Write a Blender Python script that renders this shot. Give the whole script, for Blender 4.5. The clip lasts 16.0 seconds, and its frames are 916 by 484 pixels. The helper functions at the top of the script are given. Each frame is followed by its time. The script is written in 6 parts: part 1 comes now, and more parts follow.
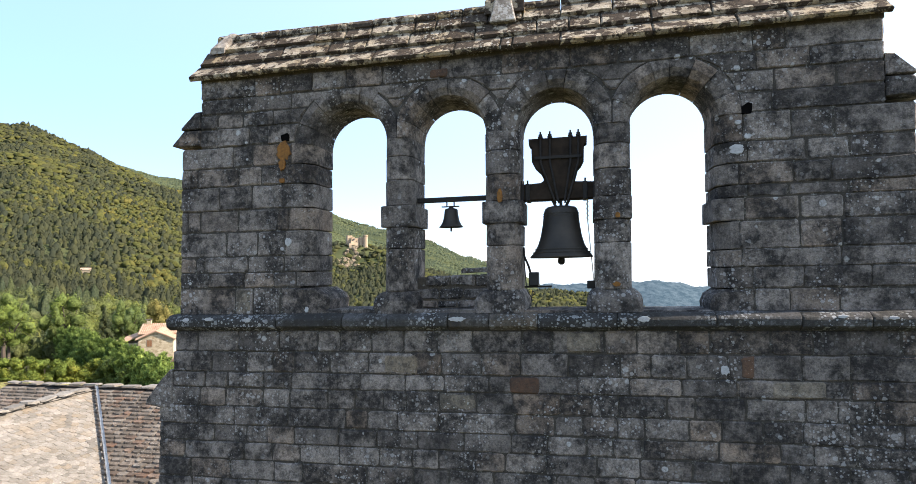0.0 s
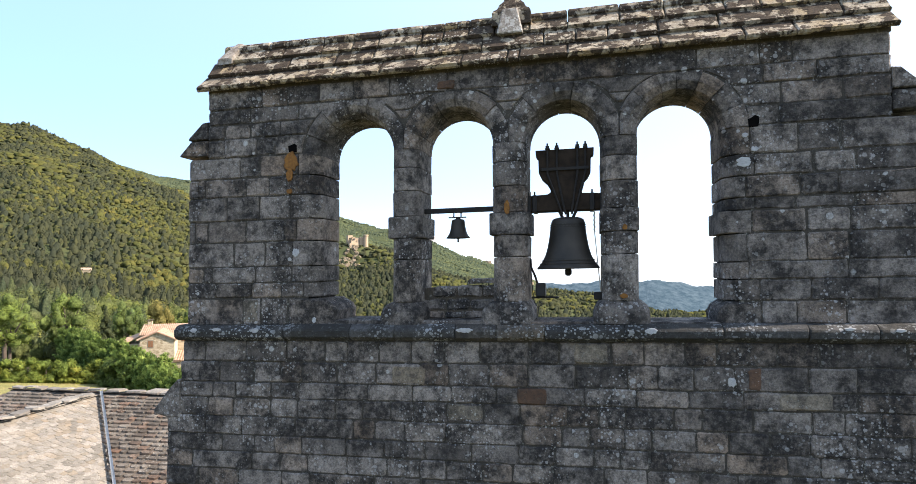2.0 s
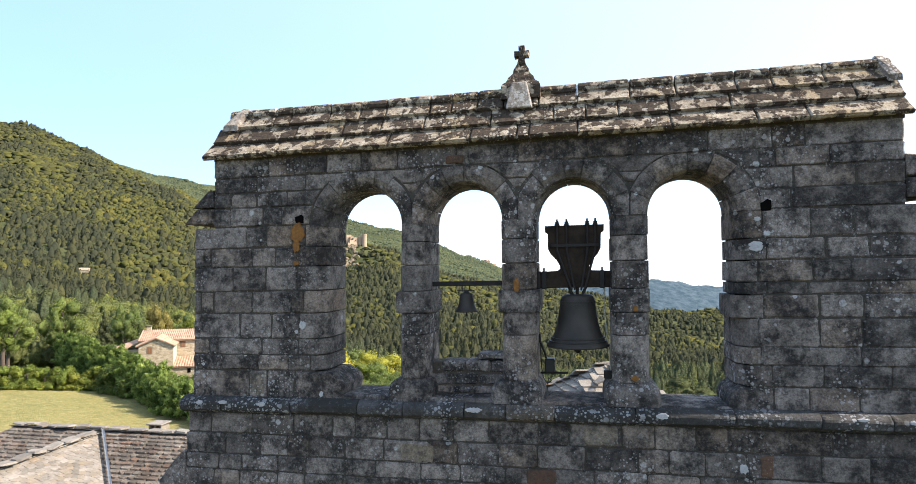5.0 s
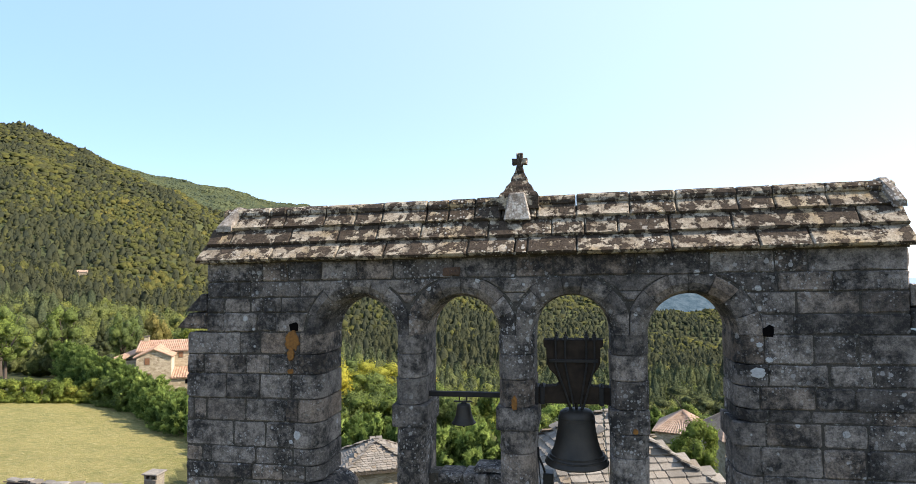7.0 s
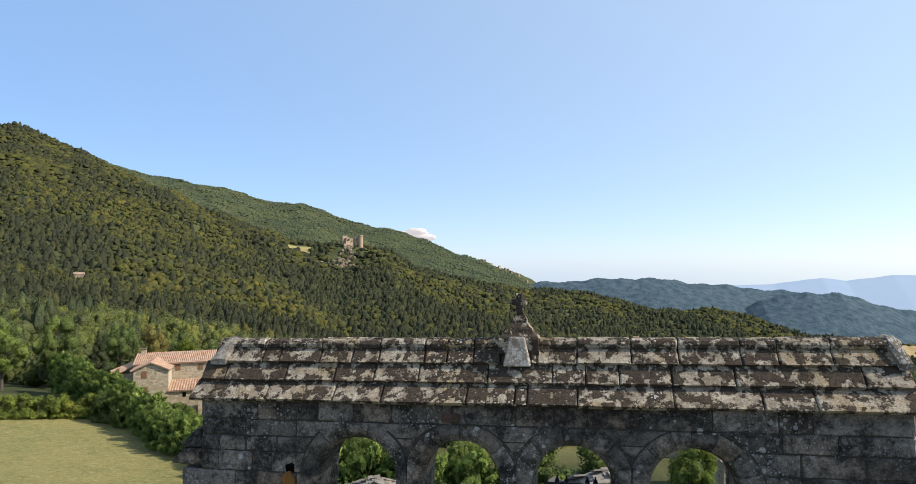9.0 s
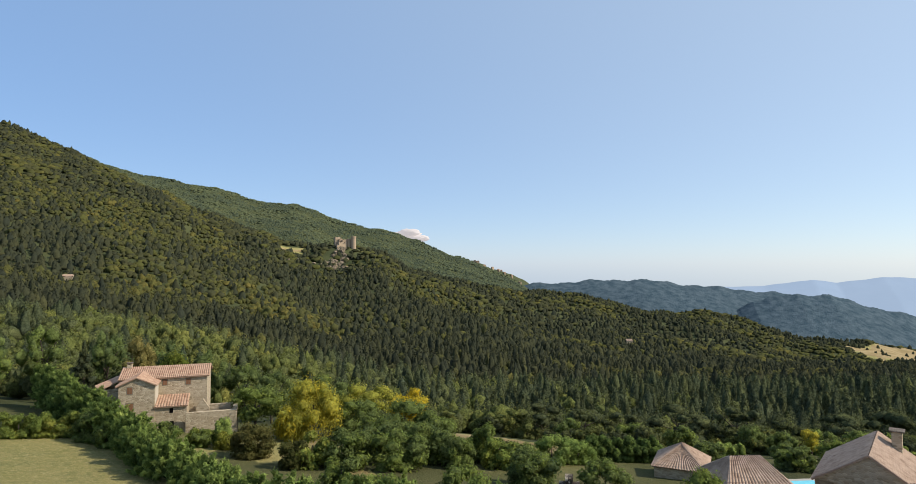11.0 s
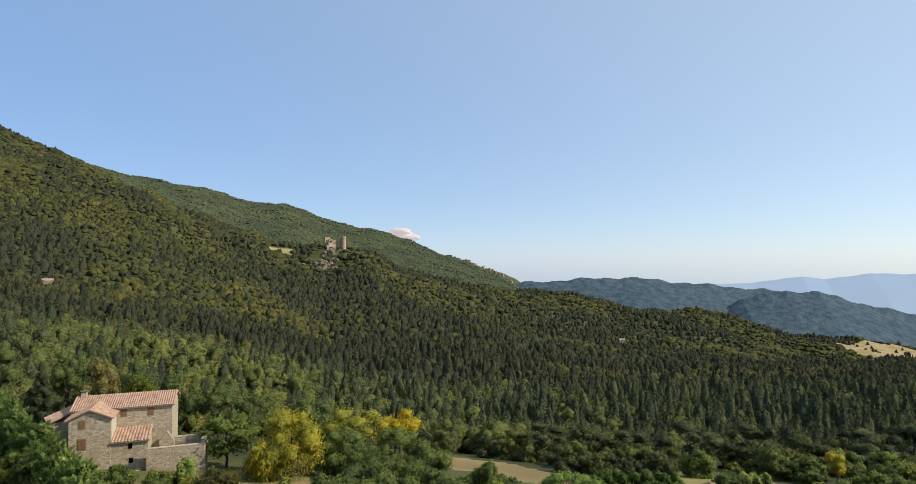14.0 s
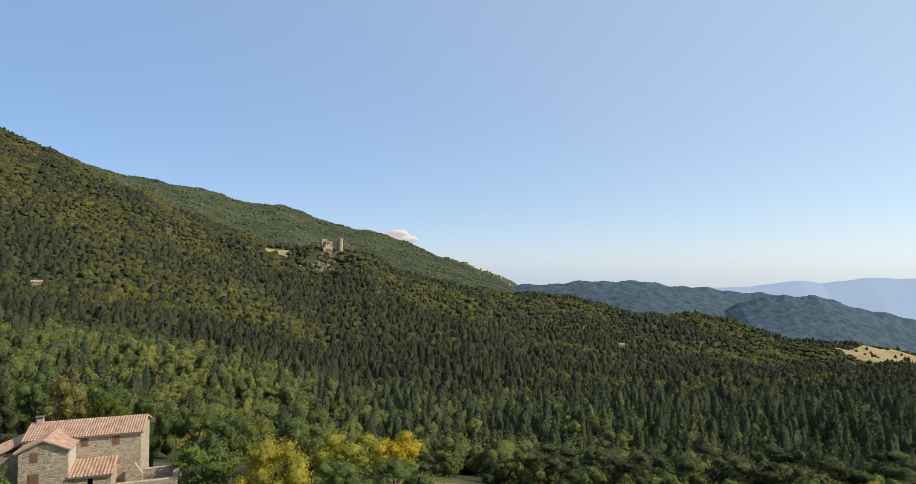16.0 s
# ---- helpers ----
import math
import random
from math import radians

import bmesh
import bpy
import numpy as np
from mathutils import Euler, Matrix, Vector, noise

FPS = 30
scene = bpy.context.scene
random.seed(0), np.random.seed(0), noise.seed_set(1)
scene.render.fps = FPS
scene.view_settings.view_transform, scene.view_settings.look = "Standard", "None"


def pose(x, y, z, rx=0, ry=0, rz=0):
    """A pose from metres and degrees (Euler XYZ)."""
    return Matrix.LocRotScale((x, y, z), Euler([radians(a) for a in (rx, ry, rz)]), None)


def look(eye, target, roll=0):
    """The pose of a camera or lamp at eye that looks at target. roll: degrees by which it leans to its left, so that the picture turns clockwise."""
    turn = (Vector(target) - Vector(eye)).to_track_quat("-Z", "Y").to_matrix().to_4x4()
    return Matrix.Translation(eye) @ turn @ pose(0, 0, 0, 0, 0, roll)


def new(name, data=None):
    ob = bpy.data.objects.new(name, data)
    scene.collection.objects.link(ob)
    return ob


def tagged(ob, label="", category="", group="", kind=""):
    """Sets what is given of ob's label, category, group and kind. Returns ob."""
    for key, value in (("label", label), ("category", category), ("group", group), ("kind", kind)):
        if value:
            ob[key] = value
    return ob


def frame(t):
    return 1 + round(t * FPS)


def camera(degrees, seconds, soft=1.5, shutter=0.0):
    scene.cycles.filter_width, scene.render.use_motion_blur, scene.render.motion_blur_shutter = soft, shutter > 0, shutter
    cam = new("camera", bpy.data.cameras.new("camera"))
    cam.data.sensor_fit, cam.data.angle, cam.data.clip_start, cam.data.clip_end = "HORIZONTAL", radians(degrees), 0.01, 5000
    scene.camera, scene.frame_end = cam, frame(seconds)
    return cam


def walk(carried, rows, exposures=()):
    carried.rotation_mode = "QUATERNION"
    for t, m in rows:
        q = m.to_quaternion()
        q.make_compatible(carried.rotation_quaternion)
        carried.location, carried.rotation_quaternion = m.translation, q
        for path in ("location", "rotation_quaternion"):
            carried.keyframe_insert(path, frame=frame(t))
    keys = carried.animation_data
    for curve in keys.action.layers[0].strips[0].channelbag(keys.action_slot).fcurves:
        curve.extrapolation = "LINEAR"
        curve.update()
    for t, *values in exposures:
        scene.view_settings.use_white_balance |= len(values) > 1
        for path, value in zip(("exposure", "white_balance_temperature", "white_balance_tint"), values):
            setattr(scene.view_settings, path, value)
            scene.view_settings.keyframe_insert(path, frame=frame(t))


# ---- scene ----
cam = camera(75.4, 16.0, soft=0.5)
PATH = [
    (0, (2.122, -7.425, 9.637), (1.705, -5.471, 9.722), -0.1),
    (0.5, (2.112, -7.408, 9.581), (1.695, -5.454, 9.665), -0.1),
    (1, (2.077, -7.432, 9.587), (1.66, -5.478, 9.672), -0.1),
    (1.5, (2.077, -7.479, 9.643), (1.66, -5.525, 9.729), -0.1),
    (2, (2.041, -7.476, 9.785), (1.623, -5.522, 9.869), -0.1),
    (2.5, (2.0, -7.497, 9.964), (1.582, -5.543, 10.048), -0.1),
    (3, (1.972, -7.514, 10.139), (1.553, -5.56, 10.224), -0.0),
    (3.5, (1.943, -7.502, 10.311), (1.525, -5.548, 10.395), -0.0),
    (6, (1.907, -7.44, 11.342), (1.496, -5.485, 11.422), -0.1),
    (6.5, (1.938, -7.403, 11.766), (1.527, -5.447, 11.848), -0.1),
    (7, (1.918, -7.407, 12.241), (1.509, -5.451, 12.322), -0.1),
    (7.5, (1.897, -7.409, 12.723), (1.49, -5.452, 12.802), -0.2),
    (8, (1.912, -7.386, 13.192), (1.506, -5.429, 13.271), -0.2),
    (8.5, (1.905, -7.38, 13.643), (1.502, -5.423, 13.721), -0.3),
    (9, (1.898, -7.346, 14.099), (1.497, -5.388, 14.175), -0.3),
    (11.5, (0.946, -4.775, 16.018), (0.575, -2.811, 16.097), -0.2),
    (12, (0.711, -3.812, 16.209), (0.347, -1.847, 16.287), -0.3),
    (12.5, (0.347, -2.503, 16.538), (-0.012, -0.537, 16.617), -0.3),
    (13, (-0.069, -0.874, 16.929), (-0.423, 1.093, 17.008), -0.3),
    (13.5, (-0.531, 0.932, 17.323), (-0.881, 2.899, 17.4), -0.4),
    (14, (-0.988, 2.837, 17.642), (-1.336, 4.805, 17.716), -0.5),
    (14.5, (-1.509, 4.867, 17.901), (-1.855, 6.836, 17.976), -0.4),
    (15, (-2.124, 7.016, 18.139), (-2.468, 8.985, 18.214), -0.5),
    (15.5, (-2.885, 9.162, 18.377), (-3.227, 11.131, 18.454), -0.4),
    (16, (-3.747, 11.245, 18.55), (-4.086, 13.214, 18.631), -0.2),
]
walk(cam, [(t, look(eye, target, roll)) for t, eye, target, roll in PATH],
     exposures=[(0, 1.36, 7000, 14), (3.5, 1.36, 7000, 14), (6, 1.26, 7000, 14), (7.5, 0.97, 6900, 13), (9, 0.48, 6800, 10), (11.5, 0.2, 6900, 10), (16, 0.2, 6900, 10)])

# ---- world, sun ----
SUN = Vector((0.775, 0.035, 0.63)).normalized()
world = bpy.data.worlds.new("sky")
scene.world = world
world.use_nodes = True
wn = world.node_tree.nodes
sky = wn.new("ShaderNodeTexSky")
sky.sky_type = "NISHITA"
sky.sun_disc = False
sky.sun_elevation = math.asin(SUN.z)
sky.sun_rotation = math.atan2(SUN.x, SUN.y)
sky.altitude = 400
sky.air_density = 0.85
sky.dust_density = 0.3
sky.ozone_density = 1.0
wn["Background"].inputs[1].default_value = 0.173
# summer haze evens out the clear-sky gradient
haze = wn.new("ShaderNodeMix")
haze.data_type = "RGBA"
haze.inputs[0].default_value = 0.68
# the haze brightens towards the sun
way = wn.new("ShaderNodeTexCoord")
toward = wn.new("ShaderNodeVectorMath")
toward.operation = "DOT_PRODUCT"
toward.inputs[1].default_value = SUN
world.node_tree.links.new(way.outputs["Generated"], toward.inputs[0])
glow = wn.new("ShaderNodeMapRange")
glow.inputs[1].default_value, glow.inputs[2].default_value = -0.45, 0.75
world.node_tree.links.new(toward.outputs["Value"], glow.inputs[0])
veil = wn.new("ShaderNodeMix")
veil.data_type = "RGBA"
veil.inputs[6].default_value = (0.95, 1.92, 3.8, 1)
veil.inputs[7].default_value = (2.7, 3.45, 4.4, 1)
world.node_tree.links.new(glow.outputs[0], veil.inputs[0])
world.node_tree.links.new(veil.outputs[2], haze.inputs[7])
world.node_tree.links.new(sky.outputs[0], haze.inputs[6])
world.node_tree.links.new(haze.outputs[2], wn["Background"].inputs[0])
sun = new("sun", bpy.data.lights.new("sun", "SUN"))
sun.data.energy = 4.4
sun.data.angle = radians(0.53)
sun.data.color = (1.0, 0.93, 0.83)
sun.matrix_world = look(SUN * 60, (0, 0, 0))
scene.view_settings.exposure = 0.0

# ---- materials ----


class Nodes:
    """A small builder of node trees."""

    def __init__(self, name):
        self.m = bpy.data.materials.new(name)
        self.m.use_nodes = True
        self.t = self.m.node_tree
        self.b = self.t.nodes["Principled BSDF"]
        self.pos = self.t.nodes.new("ShaderNodeNewGeometry").outputs["Position"]

    def node(self, kind, **inputs):
        n = self.t.nodes.new(kind)
        for key, value in inputs.items():
            slot = n.inputs[key.replace("_", " ")]
            if hasattr(value, "is_linked"):
                self.t.links.new(value, slot)
            else:
                slot.default_value = value
        return n

    def noise(self, scale, detail=4.0, rough=0.55, vec=None):
        n = self.node("ShaderNodeTexNoise", Scale=scale, Detail=detail, Roughness=rough)
        self.t.links.new(vec or self.pos, n.inputs["Vector"])
        return n.outputs["Fac"]

    def ramp(self, fac, lo, hi, a=0.0, b=1.0):
        n = self.node("ShaderNodeMapRange")
        self.t.links.new(fac, n.inputs[0])
        for k, v in zip((1, 2, 3, 4), (lo, hi, a, b)):
            n.inputs[k].default_value = v
        return n.outputs[0]

    def mix(self, fac, a, b, blend="MIX"):
        n = self.t.nodes.new("ShaderNodeMix")
        n.data_type, n.blend_type = "RGBA", blend
        for slot, v in ((n.inputs[0], fac), (n.inputs[6], a), (n.inputs[7], b)):
            if hasattr(v, "is_linked"):
                self.t.links.new(v, slot)
            else:
                slot.default_value = v if isinstance(v, float) else (*v, 1)
        return n.outputs[2]

    def math(self, op, a, b=0.0):
        n = self.t.nodes.new("ShaderNodeMath")
        n.operation = op
        for slot, v in zip(n.inputs, (a, b)):
            if hasattr(v, "is_linked"):
                self.t.links.new(v, slot)
            else:
                slot.default_value = v
        return n.outputs[0]

    def dots(self, scale, size, wobble=0.35):
        """Round spots: 1 within them."""
        v = self.t.nodes.new("ShaderNodeTexVoronoi")
        v.inputs["Scale"].default_value = scale
        self.t.links.new(self.pos, v.inputs["Vector"])
        d = self.math("ADD", v.outputs["Distance"], self.math("MULTIPLY", self.math("SUBTRACT", self.noise(scale * 4, 2), 0.5), wobble))
        r = self.math("MULTIPLY", self.node("ShaderNodeSeparateColor", Color=v.outputs["Color"]).outputs[0], size)
        return self.ramp(self.math("SUBTRACT", r, d), 0.0, 0.04)

    def random(self, how):
        if how == "island":
            n = self.t.nodes.new("ShaderNodeNewGeometry")
            return n.outputs["Random Per Island"]
        return self.t.nodes.new("ShaderNodeObjectInfo").outputs["Random"]

    def done(self, color, rough=0.85, bump=None, strength=0.4, distance=0.01, metal=0.0, spec=0.35):
        self.t.links.new(color, self.b.inputs["Base Color"]) if hasattr(color, "is_linked") else None
        if not hasattr(color, "is_linked"):
            self.b.inputs["Base Color"].default_value = (*color, 1)
        self.b.inputs["Roughness"].default_value = rough
        self.b.inputs["Metallic"].default_value = metal
        self.b.inputs["Specular IOR Level"].default_value = spec
        if bump is not None:
            n = self.node("ShaderNodeBump", Strength=strength, Distance=distance)
            self.t.links.new(bump, n.inputs["Height"])
            self.t.links.new(n.outputs[0], self.b.inputs["Normal"])
        return self.m


def stone(name, dark, light, lichen=(0.5, 0.5, 0.47), moss=(0.03, 0.029, 0.026), spots=0.4, grey=0.5, patch=0.5, how="object", bump=0.6, vary=1.15, warm=(0.2, 0.15, 0.1), discs=0.0):
    """Weathered ashlar: tone by piece, blotches, dark crust, pale lichen discs, pitted relief."""
    n = Nodes(name)
    pick = n.random(how)
    tone = n.mix(n.ramp(pick, 0, 1, 0.5 - vary / 2, 0.5 + vary / 2), dark, light)
    tone = n.mix(n.ramp(n.math("FRACT", n.math("MULTIPLY", pick, 7.31)), 0.6, 1.0, 0.0, 0.7), tone, warm)
    tone = n.mix(n.ramp(n.noise(0.9, 5), 0.42, 0.66, 0.0, 0.7), tone, light)
    lean = n.ramp(n.math("FRACT", n.math("MULTIPLY", pick, 3.77)), 0, 1, -0.06, 0.06)
    crust = n.math("MULTIPLY", n.ramp(n.math("ADD", n.noise(2.3, 9, 0.68), lean), 0.44, 0.56), n.ramp(n.noise(12, 6, 0.7), 0.3, 0.55, 0.35, 1.0))
    tone = n.mix(n.math("MULTIPLY", crust, grey), tone, moss)
    tone = n.mix(n.ramp(n.noise(7, 10, 0.8), 0.46, 0.6, 0.0, grey * 0.75), tone, moss)
    tone = n.mix(n.ramp(n.noise(40, 6, 0.78), 0.44, 0.66, 0.0, 0.6), tone, moss)
    tone = n.mix(n.ramp(n.noise(17, 8, 0.75), 0.56, 0.7, 0.0, patch), tone, lichen)
    d = n.math("MAXIMUM", n.dots(12, spots * 0.85), n.dots(27, spots))
    d = n.math("MULTIPLY", d, n.ramp(n.noise(1.1, 3), 0.46, 0.6))
    tone = n.mix(n.math("MULTIPLY", d, 0.62), tone, lichen)
    if discs:      # single large rosettes, far apart
        d = n.math("MULTIPLY", n.dots(4.6, discs, 0.12), n.ramp(n.noise(0.7, 3), 0.42, 0.56))
        tone = n.mix(n.math("MULTIPLY", d, n.ramp(n.noise(45, 4), 0.35, 0.6, 0.4, 0.9)), tone, (0.5, 0.5, 0.49))
    h = n.math("ADD", n.noise(10, 9, 0.72), n.math("MULTIPLY", n.noise(60, 5, 0.75), 0.45))
    return n.done(tone, 0.92, h, bump, 0.04, spec=0.2)


M_ASHLAR = stone("ashlar", (0.122, 0.106, 0.095), (0.36, 0.312, 0.275), lichen=(0.45, 0.44, 0.43), moss=(0.024, 0.022, 0.021), spots=0.42, grey=0.97, patch=0.26, bump=1.0, warm=(0.36, 0.255, 0.18), discs=0.2)
M_STRING = stone("string course stone", (0.035, 0.034, 0.033), (0.095, 0.092, 0.09), lichen=(0.42, 0.43, 0.43), spots=0.55, grey=0.8, patch=0.3, bump=0.9)
M_MORTAR = stone("lime mortar", (0.032, 0.028, 0.024), (0.07, 0.06, 0.049), how="object", spots=0.2)


def slab_material():
    """Roof slabs: cream lichen crust over pale stone, eaten into by cushions of dark brown moss, with white discs."""
    n = Nodes("roof slab stone")
    pick = n.random("object")
    pale = n.mix(n.ramp(n.noise(5, 6, 0.7), 0.4, 0.6), (0.25, 0.205, 0.15), (0.5, 0.435, 0.34))
    pale = n.mix(n.ramp(n.noise(1.6, 4), 0.5, 0.7, 0.0, 0.6), pale, (0.4, 0.27, 0.11))
    pale = n.mix(n.ramp(n.noise(38, 6, 0.8), 0.45, 0.62, 0.0, 0.75), pale, (0.13, 0.1, 0.075))
    grow = n.math("ADD", n.noise(7.0, 9, 0.64), n.ramp(pick, 0, 1, -0.03, 0.05))
    grow = n.math("ADD", grow, n.math("MULTIPLY", n.math("SUBTRACT", n.noise(19, 5, 0.7), 0.5), 0.22))
    moss = n.mix(n.ramp(n.noise(26, 6, 0.75), 0.35, 0.65), (0.024, 0.019, 0.015), (0.08, 0.058, 0.043))
    tone = n.mix(n.ramp(grow, 0.465, 0.51, 0.0, 0.95), pale, moss)
    d = n.math("MAXIMUM", n.dots(9, 0.3), n.dots(24, 0.42))
    tone = n.mix(n.math("MULTIPLY", d, n.ramp(n.noise(1.3, 3), 0.5, 0.62, 0.0, 0.75)), tone, (0.55, 0.52, 0.46))
    h = n.math("ADD", n.math("MULTIPLY", n.ramp(grow, 0.47, 0.56), 0.5), n.math("ADD", n.noise(11, 8, 0.72), n.math("MULTIPLY", n.noise(60, 5, 0.75), 0.4)))
    return n.done(tone, 0.95, h, 1.0, 0.035, spec=0.15)


M_SLAB = slab_material()
M_PALE_BLOCK = stone("lichened block", (0.22, 0.2, 0.175), (0.42, 0.39, 0.35), lichen=(0.6, 0.58, 0.54), moss=(0.06, 0.045, 0.035), spots=0.6, grey=0.55, patch=0.9, bump=1.0, warm=(0.3, 0.22, 0.15))
M_LAUZE = stone("pale lauze", (0.162, 0.145, 0.126), (0.315, 0.284, 0.246), lichen=(0.36, 0.34, 0.3), moss=(0.1, 0.088, 0.07), spots=0.3, grey=0.35, patch=0.3, how="island", warm=(0.26, 0.19, 0.12))
M_LAUZE_PIECE = stone("pale lauze piece", (0.162, 0.145, 0.126), (0.315, 0.284, 0.246), lichen=(0.36, 0.34, 0.3), moss=(0.1, 0.088, 0.07), spots=0.3, grey=0.35, patch=0.3, warm=(0.26, 0.19, 0.12))
M_LAUZE_OLD = stone("old lauze", (0.09, 0.075, 0.062), (0.24, 0.205, 0.17), lichen=(0.34, 0.32, 0.28), moss=(0.045, 0.036, 0.028), spots=0.4, grey=0.6, patch=0.5, how="island", warm=(0.19, 0.09, 0.05))
M_RUBBLE = stone("rubble walling", (0.17, 0.145, 0.105), (0.32, 0.28, 0.22), lichen=(0.34, 0.31, 0.26), moss=(0.11, 0.095, 0.07), spots=0.2, grey=0.35, patch=0.3, how="island")
M_RUBBLE_MORTAR = stone("rubble mortar", (0.2, 0.17, 0.125), (0.3, 0.26, 0.2), spots=0.1, grey=0.2, patch=0.2)
M_ROCK = stone("ochre rock", (0.22, 0.165, 0.115), (0.38, 0.3, 0.215), moss=(0.09, 0.075, 0.045), spots=0.05, grey=0.6, patch=0.1)
M_CASTLE = stone("castle stone", (0.36, 0.255, 0.17), (0.52, 0.4, 0.28), moss=(0.24, 0.18, 0.12), spots=0.05, grey=0.3, patch=0.1)


def plain(name, a, b, scale=6.0, rough=0.6, metal=0.0, strength=0.3, how=None, spec=0.35):
    n = Nodes(name)
    c = n.mix(n.ramp(n.noise(scale, 6, 0.6), 0.3, 0.7), a, b)
    if how:
        c = n.mix(n.ramp(n.random(how), 0, 1, 0.0, 0.6), c, b)
    return n.done(c, rough, n.noise(scale * 6, 5, 0.65), strength, 0.01, metal, spec)


M_BRONZE = plain("bell bronze", (0.022, 0.02, 0.017), (0.045, 0.038, 0.031), 5, 0.6, 0.3, 0.15)
M_IRON = plain("painted iron", (0.011, 0.011, 0.011), (0.024, 0.02, 0.017), 9, 0.75, 0.2)
M_BEAM = plain("headstock timber", (0.014, 0.011, 0.009), (0.036, 0.026, 0.019), 7, 0.95, 0.0, 0.3, None, 0.1)
M_CHAIN = plain("galvanised chain", (0.35, 0.35, 0.34), (0.5, 0.5, 0.48), 20, 0.45, 0.7)
M_BOX = plain("black plastic", (0.012, 0.012, 0.012), (0.02, 0.02, 0.02), 10, 0.5)
M_ORANGE = plain("orange lichen", (0.12, 0.055, 0.018), (0.25, 0.11, 0.025), 30, 0.95)
M_WHITE_LICHEN = plain("white lichen", (0.28, 0.28, 0.28), (0.42, 0.42, 0.42), 30, 0.95)
M_TILE_FAR = plain("canal tile field", (0.24, 0.125, 0.078), (0.46, 0.31, 0.215), 1.6, 0.9, 0.0, 0.5, "island")
M_TILE_OLD = plain("weathered tile field", (0.22, 0.14, 0.095), (0.46, 0.335, 0.25), 1.6, 0.9, 0.0, 0.5, "island")
M_SHUTTER = plain("brown shutter", (0.16, 0.075, 0.04), (0.24, 0.12, 0.06), 8, 0.7)
# near-black colour standing for the shade inside holes and windows
M_DARK = plain("painted interior shade", (0.003, 0.003, 0.003), (0.006, 0.005, 0.005), 4, 0.9, 0.0, 0.3, None, 0.0)
M_ZINC = plain("zinc flashing", (0.3, 0.33, 0.36), (0.42, 0.45, 0.48), 12, 0.4, 0.5)
M_BARK = plain("bark", (0.06, 0.045, 0.035), (0.12, 0.095, 0.075), 9, 0.95)
M_POOL = plain("pool water", (0.1, 0.5, 0.62), (0.16, 0.6, 0.7), 3, 0.1)
M_PLASTER = plain("limewash plaster", (0.4, 0.36, 0.29), (0.5, 0.46, 0.38), 3, 0.9)
M_PAVING = plain("pale paving", (0.3, 0.28, 0.24), (0.4, 0.37, 0.32), 4, 0.9)
M_DOOR = plain("orange door", (0.32, 0.1, 0.03), (0.42, 0.16, 0.05), 6, 0.7)


def foliage(name, stops, share=0.4, grain=1.0):
    """Leaves: colour by the plant's own tint and by leaf, some light passing through."""
    n = Nodes(name)
    a = n.t.nodes.new("ShaderNodeAttribute")
    a.attribute_name = "tint"
    r = n.t.nodes.new("ShaderNodeValToRGB")
    fac = n.math("ADD", a.outputs["Fac"], n.math("MULTIPLY", n.math("SUBTRACT", n.random("island"), 0.5), 0.13))
    n.t.links.new(fac, r.inputs[0])
    e = r.color_ramp.elements
    while len(e) < len(stops):
        e.new(0.5)
    for k, (p, c) in zip(e, stops):
        k.position, k.color = p, (*c, 1)
    # leaf clumps brightened, gaps between them darkened: their shade is put into the colour
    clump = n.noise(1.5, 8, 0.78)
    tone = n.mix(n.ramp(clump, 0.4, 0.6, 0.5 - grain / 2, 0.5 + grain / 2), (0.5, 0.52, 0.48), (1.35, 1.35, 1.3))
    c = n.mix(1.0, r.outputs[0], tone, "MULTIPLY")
    bump = n.node("ShaderNodeBump", Strength=0.9 * grain, Distance=0.7, Height=clump)
    d = n.node("ShaderNodeBsdfDiffuse", Color=c, Normal=bump.outputs[0])
    g = n.node("ShaderNodeBsdfTranslucent", Color=c)
    m = n.node("ShaderNodeMixShader", Fac=share)
    n.t.links.new(d.outputs[0], m.inputs[1])
    n.t.links.new(g.outputs[0], m.inputs[2])
    n.t.links.new(m.outputs[0], n.t.nodes["Material Output"].inputs[0])
    return n.m


GREENS = [(0.0, (0.048, 0.07, 0.044)), (0.3, (0.086, 0.11, 0.048)), (0.55, (0.108, 0.142, 0.044)), (0.8, (0.17, 0.185, 0.052)), (1.0, (0.22, 0.19, 0.06))]
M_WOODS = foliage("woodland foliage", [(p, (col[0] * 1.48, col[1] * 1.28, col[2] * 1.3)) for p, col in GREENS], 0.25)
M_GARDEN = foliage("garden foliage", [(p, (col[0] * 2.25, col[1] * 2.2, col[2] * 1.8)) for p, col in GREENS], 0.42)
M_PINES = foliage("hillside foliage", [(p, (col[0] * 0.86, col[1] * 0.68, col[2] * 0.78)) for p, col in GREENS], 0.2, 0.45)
# greyer, bluer greens: the haze over the far ridge is painted into its leaves
M_RIDGE = foliage("hazed far ridge foliage", [(0.0, (0.066, 0.084, 0.06)), (0.5, (0.102, 0.12, 0.068)), (1.0, (0.13, 0.14, 0.074))], 0.15, 0.15)
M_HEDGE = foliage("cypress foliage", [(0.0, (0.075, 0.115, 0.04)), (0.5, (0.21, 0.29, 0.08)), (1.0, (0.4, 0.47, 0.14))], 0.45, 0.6)
